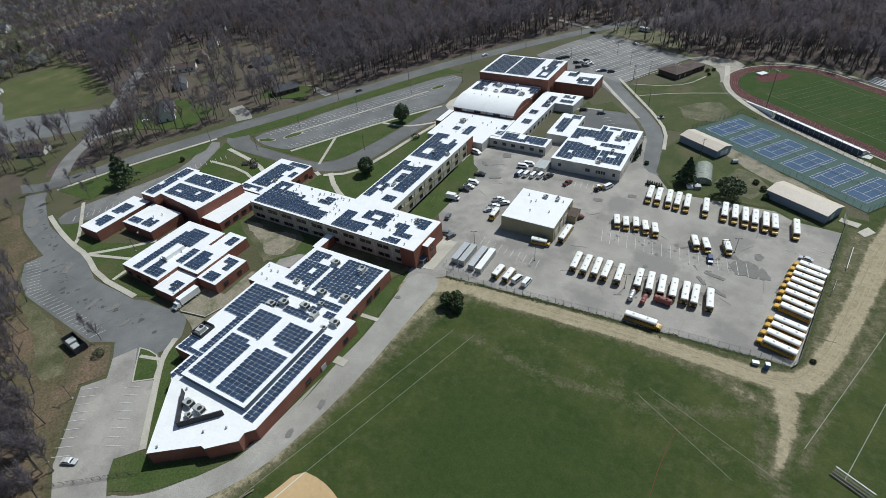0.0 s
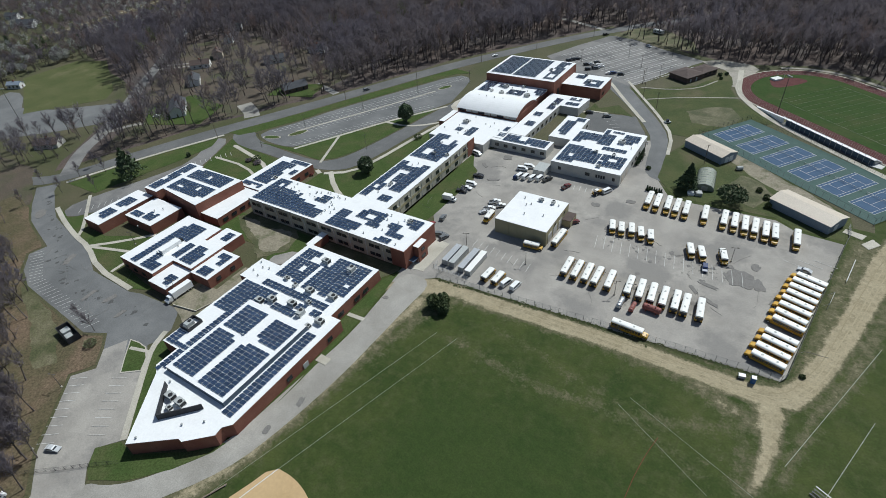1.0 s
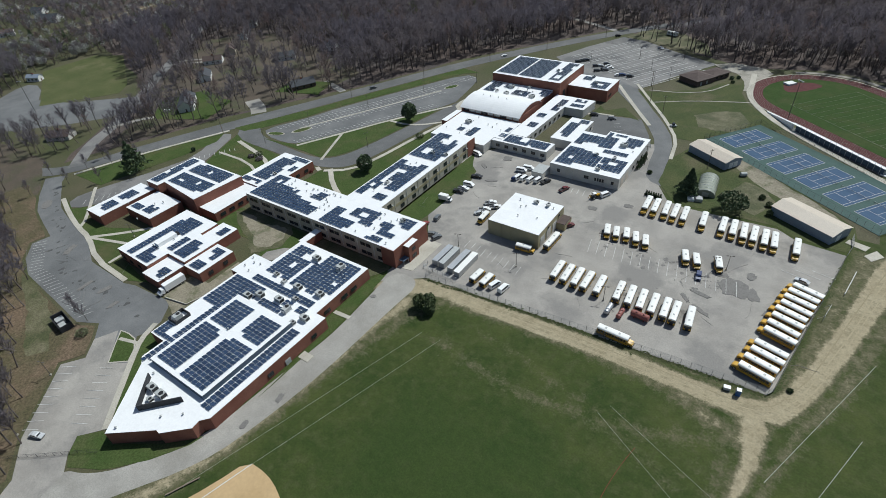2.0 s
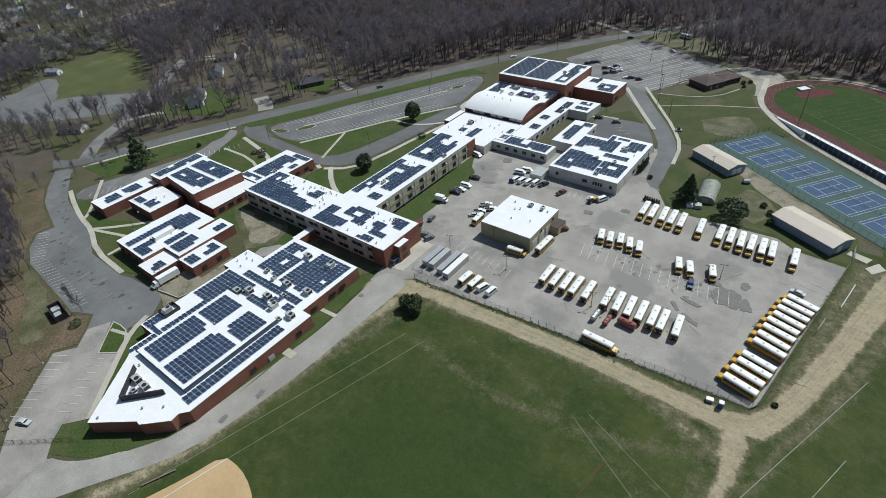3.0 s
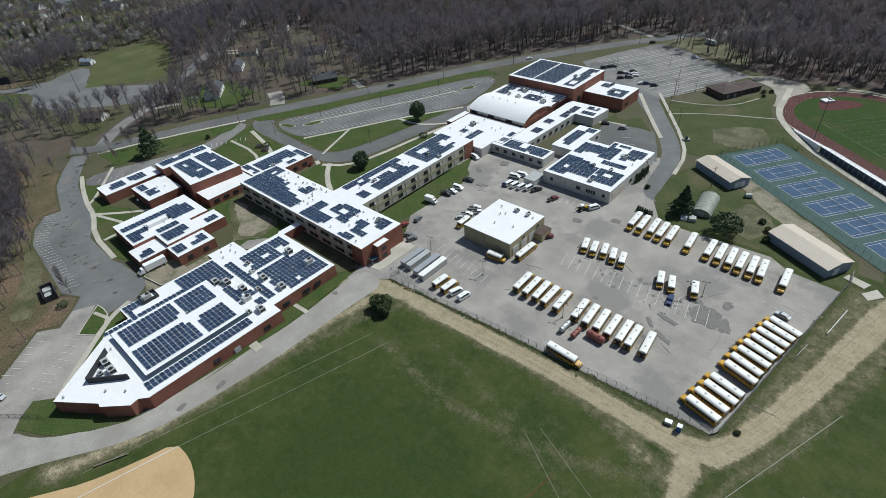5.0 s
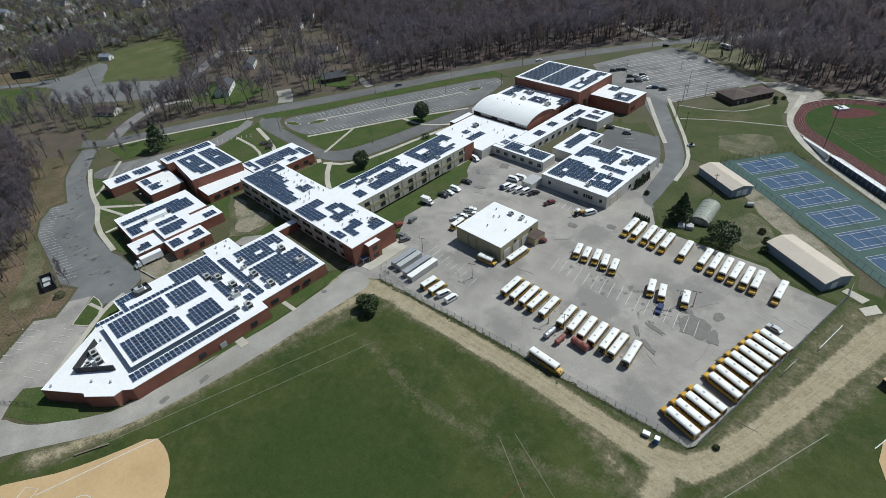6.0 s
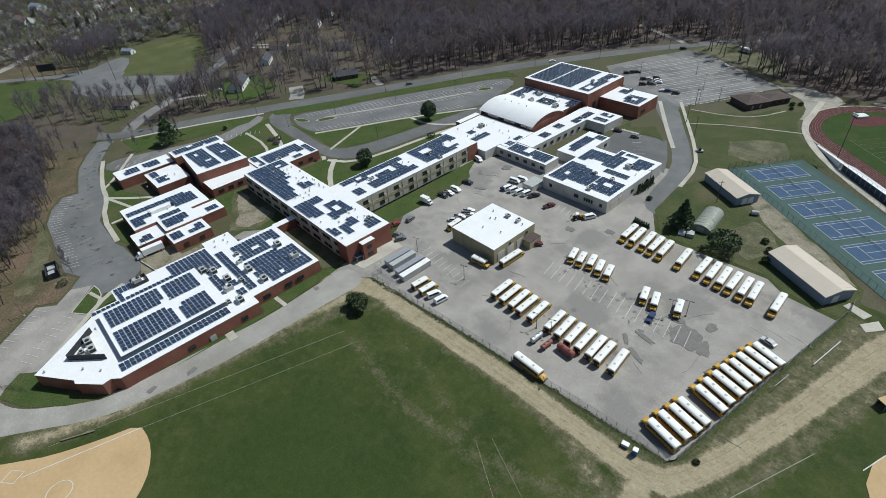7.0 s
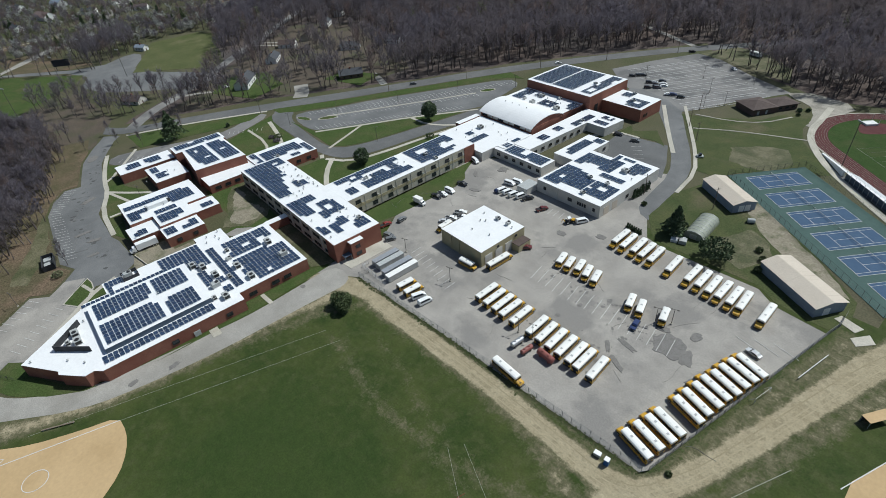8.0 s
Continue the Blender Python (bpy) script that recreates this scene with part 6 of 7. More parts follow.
area("pavement_tennis", [court_point(0, -3.6, -6.5), court_point(5, 15.5, -6.5), court_point(5, 15.5, 30), court_point(0, -3.6, 30)], 0.05, COURT_GREEN, "green tennis court surround", "tennis court")
for k in range(6):
    area("pavement_court", [court_point(k, 0, 0), court_point(k, 10.97, 0), court_point(k, 10.97, 23.77), court_point(k, 0, 23.77)], 0.055, COURT_BLUE, "blue tennis court with white lines", "tennis court")
    court = thing("court_lines", label="white painted tennis court lines", category="line marking", kind="structure")
    for (a0, b0), (a1, b1) in (((0, 0), (10.97, 0)), ((0, 23.77), (10.97, 23.77)), ((0, 0), (0, 23.77)), ((10.97, 0), (10.97, 23.77)), ((1.37, 0), (1.37, 23.77)), ((9.6, 0), (9.6, 23.77)), ((1.37, 5.49), (9.6, 5.49)), ((1.37, 18.29), (9.6, 18.29)), ((5.49, 5.49), (5.49, 18.29))):
        part("line", ribbon([court_point(k, a0, b0), court_point(k, a1, b1)], 0.14, 0.1, 0.235), PAINT, court)
    net = thing("tennis_net", label="dark tennis net between two posts", category="net", group="tennis nets")
    bm = bmesh.new()
    for z in (0.3, 0.48, 0.66, 0.84, 1.0):
        tube(bm, (*court_point(k, -0.9, 11.9), z), (*court_point(k, 11.9, 11.9), z), 0.012, 0.012, 3)
    for j in range(26):
        tube(bm, (*court_point(k, -0.9 + j * 0.5, 11.9), 0.2), (*court_point(k, -0.9 + j * 0.5, 11.9), 1.05), 0.01, 0.01, 3)
    part("mesh", bm, TRIM_BLACK, net)
    part("tape", ribbon([court_point(k, -0.9, 11.9), court_point(k, 11.9, 11.9)], 0.08, 1.05, 1.12), PAINT, net)
    for a in (-0.9, 11.9):
        x, y = court_point(k, a, 11.9)
        part("post", boxes((x - 0.06, y - 0.06, 0.1, x + 0.06, y + 0.06, 1.2)), TRIM_BLACK, net)


# ---- fences ----
def fence(line, height, gap, label, material=FENCE_GREY, wires=10):
    t = thing("chain_link_fence", label=label, category="fence")
    pts = [Vector((*p, 0)) for p in line]
    post = mesh_of("post", boxes((-0.05, -0.05, -0.2, 0.05, 0.05, height)), material)
    for a, b in zip(pts, pts[1:]):
        n = max(1, round((b - a).length / gap))
        for k in range(n):
            p = a.lerp(b, k / n)
            share("post", post, t, pose(p.x, p.y, 0.05))
        bm = bmesh.new()
        tube(bm, a + Vector((0, 0, height)), b + Vector((0, 0, height)), 0.035, 0.035, 4)
        part("top_rail", bm, material, t)
        bm = bmesh.new()
        for k in range(wires):
            z = 0.15 + (height - 0.3) * k / wires
            tube(bm, a + Vector((0, 0, z)), b + Vector((0, 0, z)), 0.026, 0.026, 3)
        part("wire_mesh", bm, material, t)
    return t


fence([(-82, 134.5), (-82.6, 130.6), (-40, 134), (-16.9, 135.6), (33.4, 138.6), (34.6, 140.2), (46.8, 219)], 2.2, 3.0, "grey chain-link fence round the bus yard")
fence([(46.8, 219), (48, 225), (47.5, 232)], 2.2, 3.0, "grey chain-link fence beside the shed")
fence([court_point(0, -3.6, -6.5), court_point(5, 15.5, -6.5), court_point(5, 15.5, 30), court_point(0, -3.6, 30), court_point(0, -3.6, -6.5)], 3.0, 3.2, "tall dark chain-link fence round the tennis courts", TRIM_BLACK, 5)
fence([(-142, 4), (-131, 12), (-124, 17.5), (-119, 21)], 1.5, 2.5, "low dark chain-link fence across the drive", TRIM_BLACK, 3)
fence([(-86.5, 137.5), (-86.5, 134.8), (-70.5, 134.6)], 1.8, 2.2, "short chain-link pen beside the containers", STEEL, 4)

# ---- running track and stadium ----
A1, N1 = Vector((0.766, -0.643)), Vector((0.643, 0.766))
C1 = Vector((31.0, 371.0))


OVAL = C1 - 8.0 * A1 - 3.2 * N1


def oval(r, n=28):
    out = []
    for k in range(n + 1):
        a = math.pi * (0.5 + k / n)
        p = OVAL + A1 * (r * math.cos(a)) + N1 * (r * math.sin(a))
        out.append((p.x, p.y))
    for k in range(n + 1):
        a = math.pi * (1.5 + k / n)
        p = OVAL + A1 * (90 + r * math.cos(a)) + N1 * (r * math.sin(a))
        out.append((p.x, p.y))
    return out


far_side = OVAL + A1 * 95 + N1 * 42
tagged(part("pavement_track_walk", ribbon([tuple(far_side)] + oval(41.5)[:11], 3.0, -0.2, 0.12), GRAVEL), "pale gravel walk round the running track", "footpath", kind="structure")
area("road_track_edge", oval(38.0), 0.05, CONCRETE, "pale kerb round the running track", "kerb")
area("road_track", oval(37.2), 0.06, TRACK, "red rubber running track with white lanes", "running track")
lanes = thing("lane_lines", label="white running track lane lines", category="line marking", kind="structure")
for k in range(7):
    o = oval(29.9 + 1.16 * k)
    part("lane_line", ribbon(o + o[:1], 0.06, 0.1, 0.265), CHALK, lanes)
area("ground_stadium_turf", oval(29.4), 0.08, TURF, "bright green stadium turf", "turf")


def arena(a, n):
    p = C1 + A1 * a + N1 * n
    return (p.x, p.y)


area("road_jump_apron", smooth([arena(-33, -6), arena(-33.6, -1), arena(-30, 6), arena(-27.5, 10.5), arena(-20.4, 11.9), arena(-19, 4), arena(-19.2, -4), arena(-20.6, -12.4), arena(-25, -12.4)], 1), 0.085, TRACK, "red rubber apron on the turf", "running track")
pitch_lines = thing("pitch_lines", label="white yard lines on the turf", category="line marking", kind="structure")
for k in range(0, 21):
    a = 4 + k * 4.57
    part("yard_line", ribbon([arena(a - 10, -24), arena(a - 10, 20)], 0.05, 0.1, 0.285), CHALK, pitch_lines)
for n in (-24.3, 20.3):
    part("side_line", ribbon([arena(-7, n), arena(88, n)], 0.12, 0.1, 0.285), CHALK, pitch_lines)
pad = thing("landing_mat", *arena(-31.5, -2.4), 0.25, 50, "white pole vault landing mat", "mat")
part("cushion", boxes((-3, -2.2, 0, 3, 2.2, 0.9)), WHITE_SIDING, pad)
for s in (-1, 1):
    part("upright", boxes((2.6, s * 2.6 - 0.06, 0, 2.72, s * 2.6 + 0.06, 4.5)), STEEL, pad)
stand = thing("bleachers", label="long bleachers with dark back and white top walk", category="bleachers")
for k in range(7):
    n0 = -45.2 + k * 0.72
    part("bench", slab([arena(20, n0), arena(70, n0), arena(70, n0 + 0.66), arena(20, n0 + 0.66)], 0.4, 3.0 - k * 0.38), STEEL, stand)
part("top_walk", slab([arena(18, -46.8), arena(70.5, -46.8), arena(70.5, -45.3), arena(18, -45.3)], 3.0, 3.2), COPING, stand, "white top walkway")
part("guard_rail", ribbon([arena(18, -46.8), arena(70.5, -46.8)], 0.08, 4.1, 4.2), COPING, stand)
# added dark sheet stands in for the shadowy framework behind the benches
part("back_screen", ribbon([arena(20, -46.2), arena(70, -46.2)], 0.1, 0.3, 2.9), CLADDING, stand, "dark sheet in place of the shaded understructure")
for k in range(17):
    part("brace", ribbon([arena(20.5 + k * 3, -46.9), arena(20.7 + k * 3, -46.9)], 0.12, 0.0, 4.1), STEEL, stand)
ramp = thing("stand_ramp", label="white ramp down from the bleachers", category="ramp")
bm = slab([arena(-4, -42.6), arena(18, -46.6), arena(18, -45.4), arena(-4, -41.8)], 0.1, 0.5)
for v in bm.verts:
    if v.co.z > 0.3 and Vector((v.co.x, v.co.y)) in [Vector(arena(18, -46.6)), Vector(arena(18, -45.4))]:
        v.co.z = 3.1
part("ramp_deck", bm, COPING, ramp)
area("pavement_stand", [arena(69.4, -47.6), arena(68.4, -43), arena(73, -42), arena(74.2, -45.6)], 0.15, PAINT, "white concrete pad beside the bleachers", "walkway")
# dark ground sheet that paints in the shadow below the stand
area("ground_stand_shade", [arena(18, -47.4), arena(71, -47.4), arena(71, -41), arena(18, -41)], 0.045, ASPHALT_DARK, "dark sheet painting the shade under the bleachers", "gravel")
press = thing("visitor_stand", *arena(26, 37.6), 0.1, -40, "grey metal visitor stand across the track", "bleachers")
for k in range(5):
    part("bench", boxes((-18, k * 1.0, 0, 18, k * 1.0 + 0.95, 0.6 + k * 0.45)), STEEL, press)


# ---- painted lines ----
LINE = mesh_of("bay_line", boxes((0, -0.07, 0, 1, 0.07, 0.012)), PAINT)


def bays(lot_label, start, step, count, way, length, z, w=1.0):
    t = thing("bay_lines", label=lot_label, category="line marking", kind="structure")
    a = math.degrees(math.atan2(way[1], way[0]))
    for k in range(count):
        share("bay_line", LINE, t, pose(start[0] + step[0] * k, start[1] + step[1] * k, z, 0, 0, a) @ Matrix.Diagonal((length, w, 1, 1)))


W = "white painted parking bay lines"
bays(W, (-162.8, 30.6), (1.95, -2.35), 9, (0.82, 0.57), 5.2, 0.14, 1.1)
bays(W, (-150.6, 37.6), (2.05, -2.3), 8, (0.86, 0.5), 5.2, 0.14, 1.1)
bays(W, (-252.8, 59.4), (2.05, -1.05), 11, (0.62, 0.78), 5.4, 0.14)
bays(W, (-229, 48.4), (2.7, -0.15), 18, (0.35, 0.94), 5.4, 0.14)
bays(W, (-247.5, 199.5), (1.28, 2.45), 51, (0.98, -0.1), 5.6, 0.15, 1.3)
bays(W, (-217.4, 190.6), (1.37, 2.45), 33, (-0.98, 0.1), 5.6, 0.15, 1.3)
bays(W, (-230, 209), (1.27, 2.47), 34, (-0.98, 0.15), 5.4, 0.15, 1.3)
bays(W, (-229, 208.6), (1.27, 2.47), 34, (0.98, -0.15), 5.4, 0.15, 1.3)
bays(W, (-270, 92), (1.35, 2.5), 18, (0.7, -0.7), 4.6, 0.15, 1.2)
bays(W, (-258, 151), (1.4, 2.4), 8, (0.85, -0.5), 4.6, 0.15, 1.2)
lot = thing("bay_lines", label="worn white row lines on the large car park", category="line marking", kind="structure")
for r in range(10):
    u = 4 + r * 8.2
    for o in (0.0, 2.6):
        a0 = Vector((-140 + (u + o) * 0.86, 390 - (u + o) * 0.5))
        b0 = a0 + Vector((0.50, 0.866)) * (58 - r * 0.6)
        part("row_line", ribbon([tuple(a0), tuple(b0)], 0.3, 0.02, 0.17), PAINT, lot)
bays(W, (-37.5, 183.5), (3.35, 0.05), 17, (0.2, -0.98), 8.4, 0.16, 1.0)
bays("faded yellow bay lines beside the garage", (-80, 158.6), (2.9, -0.5), 10, (0.05, -1), 5.0, 0.16, 1.0)
bays("faded yellow bay lines before the workshop", (-60, 217), (2.8, 0.3), 5, (0.15, -1), 5.0, 0.16, 1.2)
bays(W, (-68, 296), (2.6, -3.4), 5, (-0.8, -0.6), 4.8, 0.16, 1.0)
bays(W, (28, 199), (4.6, 2.4), 3, (0.9, -0.2), 8, 0.16, 1.0)
marks = thing("field_lines", label="white chalk lines on the playing field", category="line marking", kind="structure")
for a, b, w in (((-85.4, 13.4), (-77.7, 42.8), 0.26), ((-91, 21), (-66.6, 106.7), 0.10), ((-77.7, 42.8), (-59.2, 107.3), 0.10), ((57.8, 165.3), (37.2, 109.7), 0.17), ((56.1, 134.9), (46, 104.6), 0.17), ((-4.9, 107.7), (22, 92), 0.08), ((-2.7, 111.6), (32, 97), 0.08), ((67.4, 168.4), (72.2, 183.6), 0.25)):
    part("chalk_line", ribbon([a, b], w, 0.02, 0.16 if w > 0.2 else 0.048), PAINT if w > 0.2 else CHALK, marks)
ring = [(-73.1 + 3.2 * math.cos(k * math.pi / 14), 20.3 + 3.2 * math.sin(k * math.pi / 14)) for k in range(29)]
part("chalk_circle", ribbon(ring, 0.2, 0.02, 0.16), PAINT, marks)
part("chalk_box", ribbon([(-88, 9), (-85, 11.5), (-87, 14.5), (-90, 12), (-88, 9)], 0.2, 0.02, 0.16), PAINT, marks)
part("red_line", ribbon(smooth([(7.6, 102.4), (6.4, 97), (5.4, 90), (5.0, 84), (4.8, 76)], 1, False), 0.16, 0.02, 0.05), RED_TAPE, marks)
bench = thing("dugout_bench", -88.3, 28.5, 0.05, 66, "long low wooden players bench", "bench")
part("seat", boxes((-4.5, -0.2, 0.42, 4.5, 0.2, 0.5)), WOOD_POLE, bench)
for x in (-4, 0, 4):
    part("leg", boxes((x - 0.08, -0.18, 0, x + 0.08, 0.18, 0.42)), STEEL, bench)
dug = thing("dugout", 66.4, 194.4, 0.05, 62, "small open dugout with tan roof", "dugout")
part("roof", boxes((-3.6, -1.4, 2.2, 3.6, 1.4, 2.4)), CLAY, dug, "tan wooden roof")
for x in (-3.4, 3.4):
    for y in (-1.2, 1.2):
        part("post", boxes((x - 0.07, y - 0.07, 0, x + 0.07, y + 0.07, 2.2)), STEEL, dug)
part("back_wall", boxes((-3.5, 1.2, 0, 3.5, 1.3, 2.2)), DARK, dug)
goal = thing("goal_frame", 43.6, 181.4, 0.05, 80, "white tubular goal frame lying by the fence", "goal")
for a, b in (((-3.5, 0, 0), (-3.5, 0, 2.2)), ((3.5, 0, 0), (3.5, 0, 2.2)), ((-3.5, 0, 2.2), (3.5, 0, 2.2)), ((-3.5, 0, 2.2), (-3.5, 1.6, 0)), ((3.5, 0, 2.2), (3.5, 1.6, 0))):
    bm = bmesh.new()
    tube(bm, a, b, 0.06, 0.06, 6)
    part("tube", bm, PAINT, goal)
rail = thing("barrier_rail", label="long white barrier rail on short posts", category="rail")
part("rail", ribbon([(47.6, 194.6), (50.0, 209.3)], 0.25, 0.75, 1.0), PAINT, rail)
for f in (0.05, 0.35, 0.65, 0.95):
    part("post", boxes((47.6 + 2.4 * f - 0.06, 194.6 + 14.7 * f - 0.06, 0.03, 47.6 + 2.4 * f + 0.06, 194.6 + 14.7 * f + 0.06, 0.75)), STEEL, rail)
stand2 = thing("small_bleacher", 46.8, 102.6, 0.05, -26, "small aluminium bleacher on the grass", "bleachers")
for k in range(4):
    part("plank", boxes((-4.5, k * 0.7, 0.4 + k * 0.35, 4.5, k * 0.7 + 0.3, 0.46 + k * 0.35)), HVAC_GREY if k == 3 else TRIM_BLACK, stand2)
for x in (-4.2, 0, 4.2):
    part("support", boxes((x - 0.06, 0, 0, x + 0.06, 2.3, 0.4)), TRIM_BLACK, stand2)


# ---- lamp posts and poles ----
def lamp_post(h, heads, label):
    t = thing("street_lamp", label=label, category="lamp post", group="lamp posts")
    bm = bmesh.new()
    tube(bm, (0, 0, 0), (0, 0, h), 0.11, 0.07, 8)
    part("pole", bm, POLE_BROWN, t)
    part("base", boxes((-0.25, -0.25, 0, 0.25, 0.25, 0.5)), CONCRETE, t)
    for s in heads:
        part("arm", boxes((min(0, s * 0.8), -0.04, h - 0.12, max(0, s * 0.8), 0.04, h - 0.04)), POLE_BROWN, t)
        part("head", boxes((s * 1.0 - 0.35, -0.18, h - 0.16, s * 1.0 + 0.35, 0.18, h)), POLE_BROWN, t)
    return t


place_all(lamp_post(6.6, (-1, 1), "dark lamp post with twin heads"), [(x, y, 20) for x, y in ((-162.3, 27), (-146.4, 10.4), (-81.9, 152.8), (-55.6, 153.3), (-214.8, 86.8), (-168.2, 75.2), (-20.4, 152), (-15.2, 153), (7.6, 186.6), (11.6, 189.6))])
place_all(lamp_post(8.5, (-1, 1), "tall dark car park lamp post"), [(x, y, 60) for x, y in ((-230.5, 211.5), (-213.6, 247.2), (-195.4, 283.2), (-173.3, 314.5), (-177, 205), (-236, 181), (-90.2, 401.2), (-62.3, 410.2), (-60, 368), (-67, 357.5), (-118, 380), (-76, 382))])
pole = thing("utility_pole", label="brown wooden utility pole with crossarm", category="utility pole", group="utility poles")
bm = bmesh.new()
tube(bm, (0, 0, 0), (0, 0, 10.5), 0.17, 0.11, 8)
part("pole", bm, WOOD_POLE, pole)
part("crossarm", boxes((-1.2, -0.06, 9.6, 1.2, 0.06, 9.75)), WOOD_POLE, pole)
for x in (-1.0, 0, 1.0):
    part("insulator", boxes((x - 0.05, -0.05, 9.75, x + 0.05, 0.05, 9.95)), HVAC_GREY, pole)
place_all(pole, [(-38.8, 253.3, 40), (-60.1, 329.7, 60), (-48.9, 316.3, 60), (-66.9, 353, 60), (-12, 262, 50), (-296, 134, 60), (-272, 178, 60), (-236, 256, 60), (-212, 306, 60), (-186, 354, 60), (-160, 396, 60), (-130, 440, 60)])
mast = thing("floodlight_mast", 11.5, 334.0, 0, -40, "tall stadium floodlight mast", "floodlight")
bm = bmesh.new()
tube(bm, (0, 0, 0), (0, 0, 22), 0.2, 0.11, 8)
part("mast", bm, POLE_BROWN, mast)
for k in range(4):
    part("lamp_head", boxes((-1.6 + k * 0.9, -0.2, 21.4, -1.0 + k * 0.9, 0.3, 22.0)), STEEL, mast)


for x, y in ((-462, 94), (-400, 56), (-436, 137), (-508, 122)):
    copy_thing(mast, pose(x, y, 0, 0, 0, 30))
board = thing("scoreboard", -508, 103, 0, 60, "dark scoreboard on two posts at the far field", "scoreboard")
part("panel", boxes((-7, -0.25, 3.5, 7, 0.25, 9.0)), DARK, board)
for x in (-5, 5):
    part("post", boxes((x - 0.2, -0.2, -0.2, x + 0.2, 0.2, 3.5)), POLE_BROWN, board)
camper = thing("camper_van", -85, 462, 0, -20, "white camper standing on the clearing", "camper")
bm = boxes((-4.5, -1.25, 0.6, 4.5, 1.25, 3.3))
bmesh.ops.bevel(bm, geom=bm.edges[:], offset=0.25, segments=2, affect="EDGES")
part("body", bm, WHITE_SIDING, camper)
for x in (-3, 3):
    for y in (-1.1, 1.1):
        bm = bmesh.new()
        tube(bm, (x, y - 0.12, 0.45), (x, y + 0.12, 0.45), 0.45, 0.45, 10)
        part("wheel", bm, BLACK, camper)
for x in (-2.4, 0, 2.4):
    part("window", boxes((x - 0.7, -1.28, 1.7, x + 0.7, -1.24, 2.5)), GLASS, camper)


# ---- houses beyond the road ----
OPEN_YARDS = []


def house(x, y, rz, length, width, eave, wall, roof, label, windows=3):
    t = gable_shed("house", x, y, rz, length, width, eave, eave + width * 0.3, wall, roof, label, 0.4, (), False)
    t["category"] = "house"
    for k in range(windows):
        for s in (-1, 1):
            w = share("window", WIN, t, pose(-length * 0.3 + k * length * 0.3, s * (width / 2 + 0.04), 1.0, 0, 0, 0) @ Matrix.Diagonal((0.55, 1, 0.8, 1)))
            share("pane", PANE, w, Matrix())
    part("door", boxes((length / 2, -0.5, 0, length / 2 + 0.06, 0.5, 2.1)), BROWN_WALL, t)
    part("chimney", boxes((-0.5, -0.4, eave, 0.5, 0.4, eave + width * 0.3 + 1.0)), BRICK, t)
    return t


house(-334, 195, -38, 24, 10, 4.2, WHITE_SIDING, GREY_SHINGLE, "two-storey white house with grey roof among bare trees")
house(-372, 236, -38, 17, 9, 3.6, WHITE_SIDING, GREY_SHINGLE, "white house with dark grey roof among bare trees")
house(-284, 256, 62, 17, 10, 3.2, BROWN_WALL, GREY_SHINGLE, "low dark grey bungalow near the road")
house(-400, 264, 45, 15, 9, 3.4, WHITE_SIDING, BROWN_ROOF, "brown-roofed white house beside the street")
house(-347, 296, 50, 16, 9, 3.4, WHITE_SIDING, GREY_SHINGLE, "pale house deep in bare woods")
house(-408, 288, 140, 14, 8, 4.6, PANEL_WALL, BROWN_ROOF, "tan house beyond the street")
house(-366, 124, 35, 15, 9, 2.8, PALE_WALL, BROWN_ROOF, "low pale house with brown roof beside the main road")
house(-513, 170, 30, 11, 6, 3.4, WHITE_SIDING, BLUE_METAL, "small blue-roofed hut beside the meadow")
house(-58, 484, -25, 18, 9, 3.4, WHITE_SIDING, GREY_SHINGLE, "white house behind the far car park")
house(-20, 471, -25, 15, 9, 3.2, PANEL_WALL, GREY_SHINGLE, "tan house behind the far car park")
house(-330, 330, 20, 14, 8, 4.0, WHITE_SIDING, GREY_SHINGLE, "pale house deep in bare woods")
house(-436, 324, 130, 13, 8, 4.6, WHITE_SIDING, GREY_SHINGLE, "pale house deep in bare woods")
house(-461, 355, 130, 12, 7, 5.0, WHITE_SIDING, GREY_SHINGLE, "tall white house deep in bare woods")
PINK_ROOF = mat("faded_red_shingles", (0.17, 0.125, 0.115), (0.21, 0.155, 0.14), 0.6, fine=3.0)
for x, y, rz, ln, wd, roof, text in ((-778, 130, 20, 26, 15, PINK_ROOF, "large distant house with faded red roof"), (-862, 159, 15, 24, 13, BLUE_METAL, "distant white house with blue roof"), (-758, 176, 60, 16, 9, GREY_SHINGLE, "distant white house with grey roof"), (-856, 226, 20, 20, 11, GREY_SHINGLE, "distant white house with grey roof"), (-842, 256, 70, 18, 10, BLUE_METAL, "distant house with blue-grey roof"), (-735, 280, 25, 28, 14, GREY_SHINGLE, "large distant house with grey roof"), (-792, 216, 110, 17, 10, BROWN_ROOF, "distant house with brown roof"), (-884, 112, 30, 22, 12, GREY_SHINGLE, "distant white house with grey roof"), (-800, 296, 20, 18, 10, GREY_SHINGLE, "distant white house with grey roof"), (-715, 226, 65, 15, 9, BROWN_ROOF, "distant house with brown roof"), (-735, 96, 15, 16, 10, GREY_SHINGLE, "distant white house with grey roof"), (-905, 200, 50, 18, 10, GREY_SHINGLE, "distant white house with grey roof"), (-930, 280, 20, 18, 10, BROWN_ROOF, "distant house with brown roof")):
    house(x, y, rz, ln, wd, 4.4, WHITE_SIDING, roof, text, 2)
    OPEN_YARDS.append([(x - 17, y - 13), (x + 21, y - 13), (x + 21, y + 13), (x - 17, y + 13)])
    area("ground_yard", rough_edge([(x - 14, y - 16), (x + 26, y - 14), (x + 24, y + 14), (x - 12, y + 12)], 6, 2.5), 0.05, DRY, "thin green house lawn", "lawn")
rh = random.Random(11)
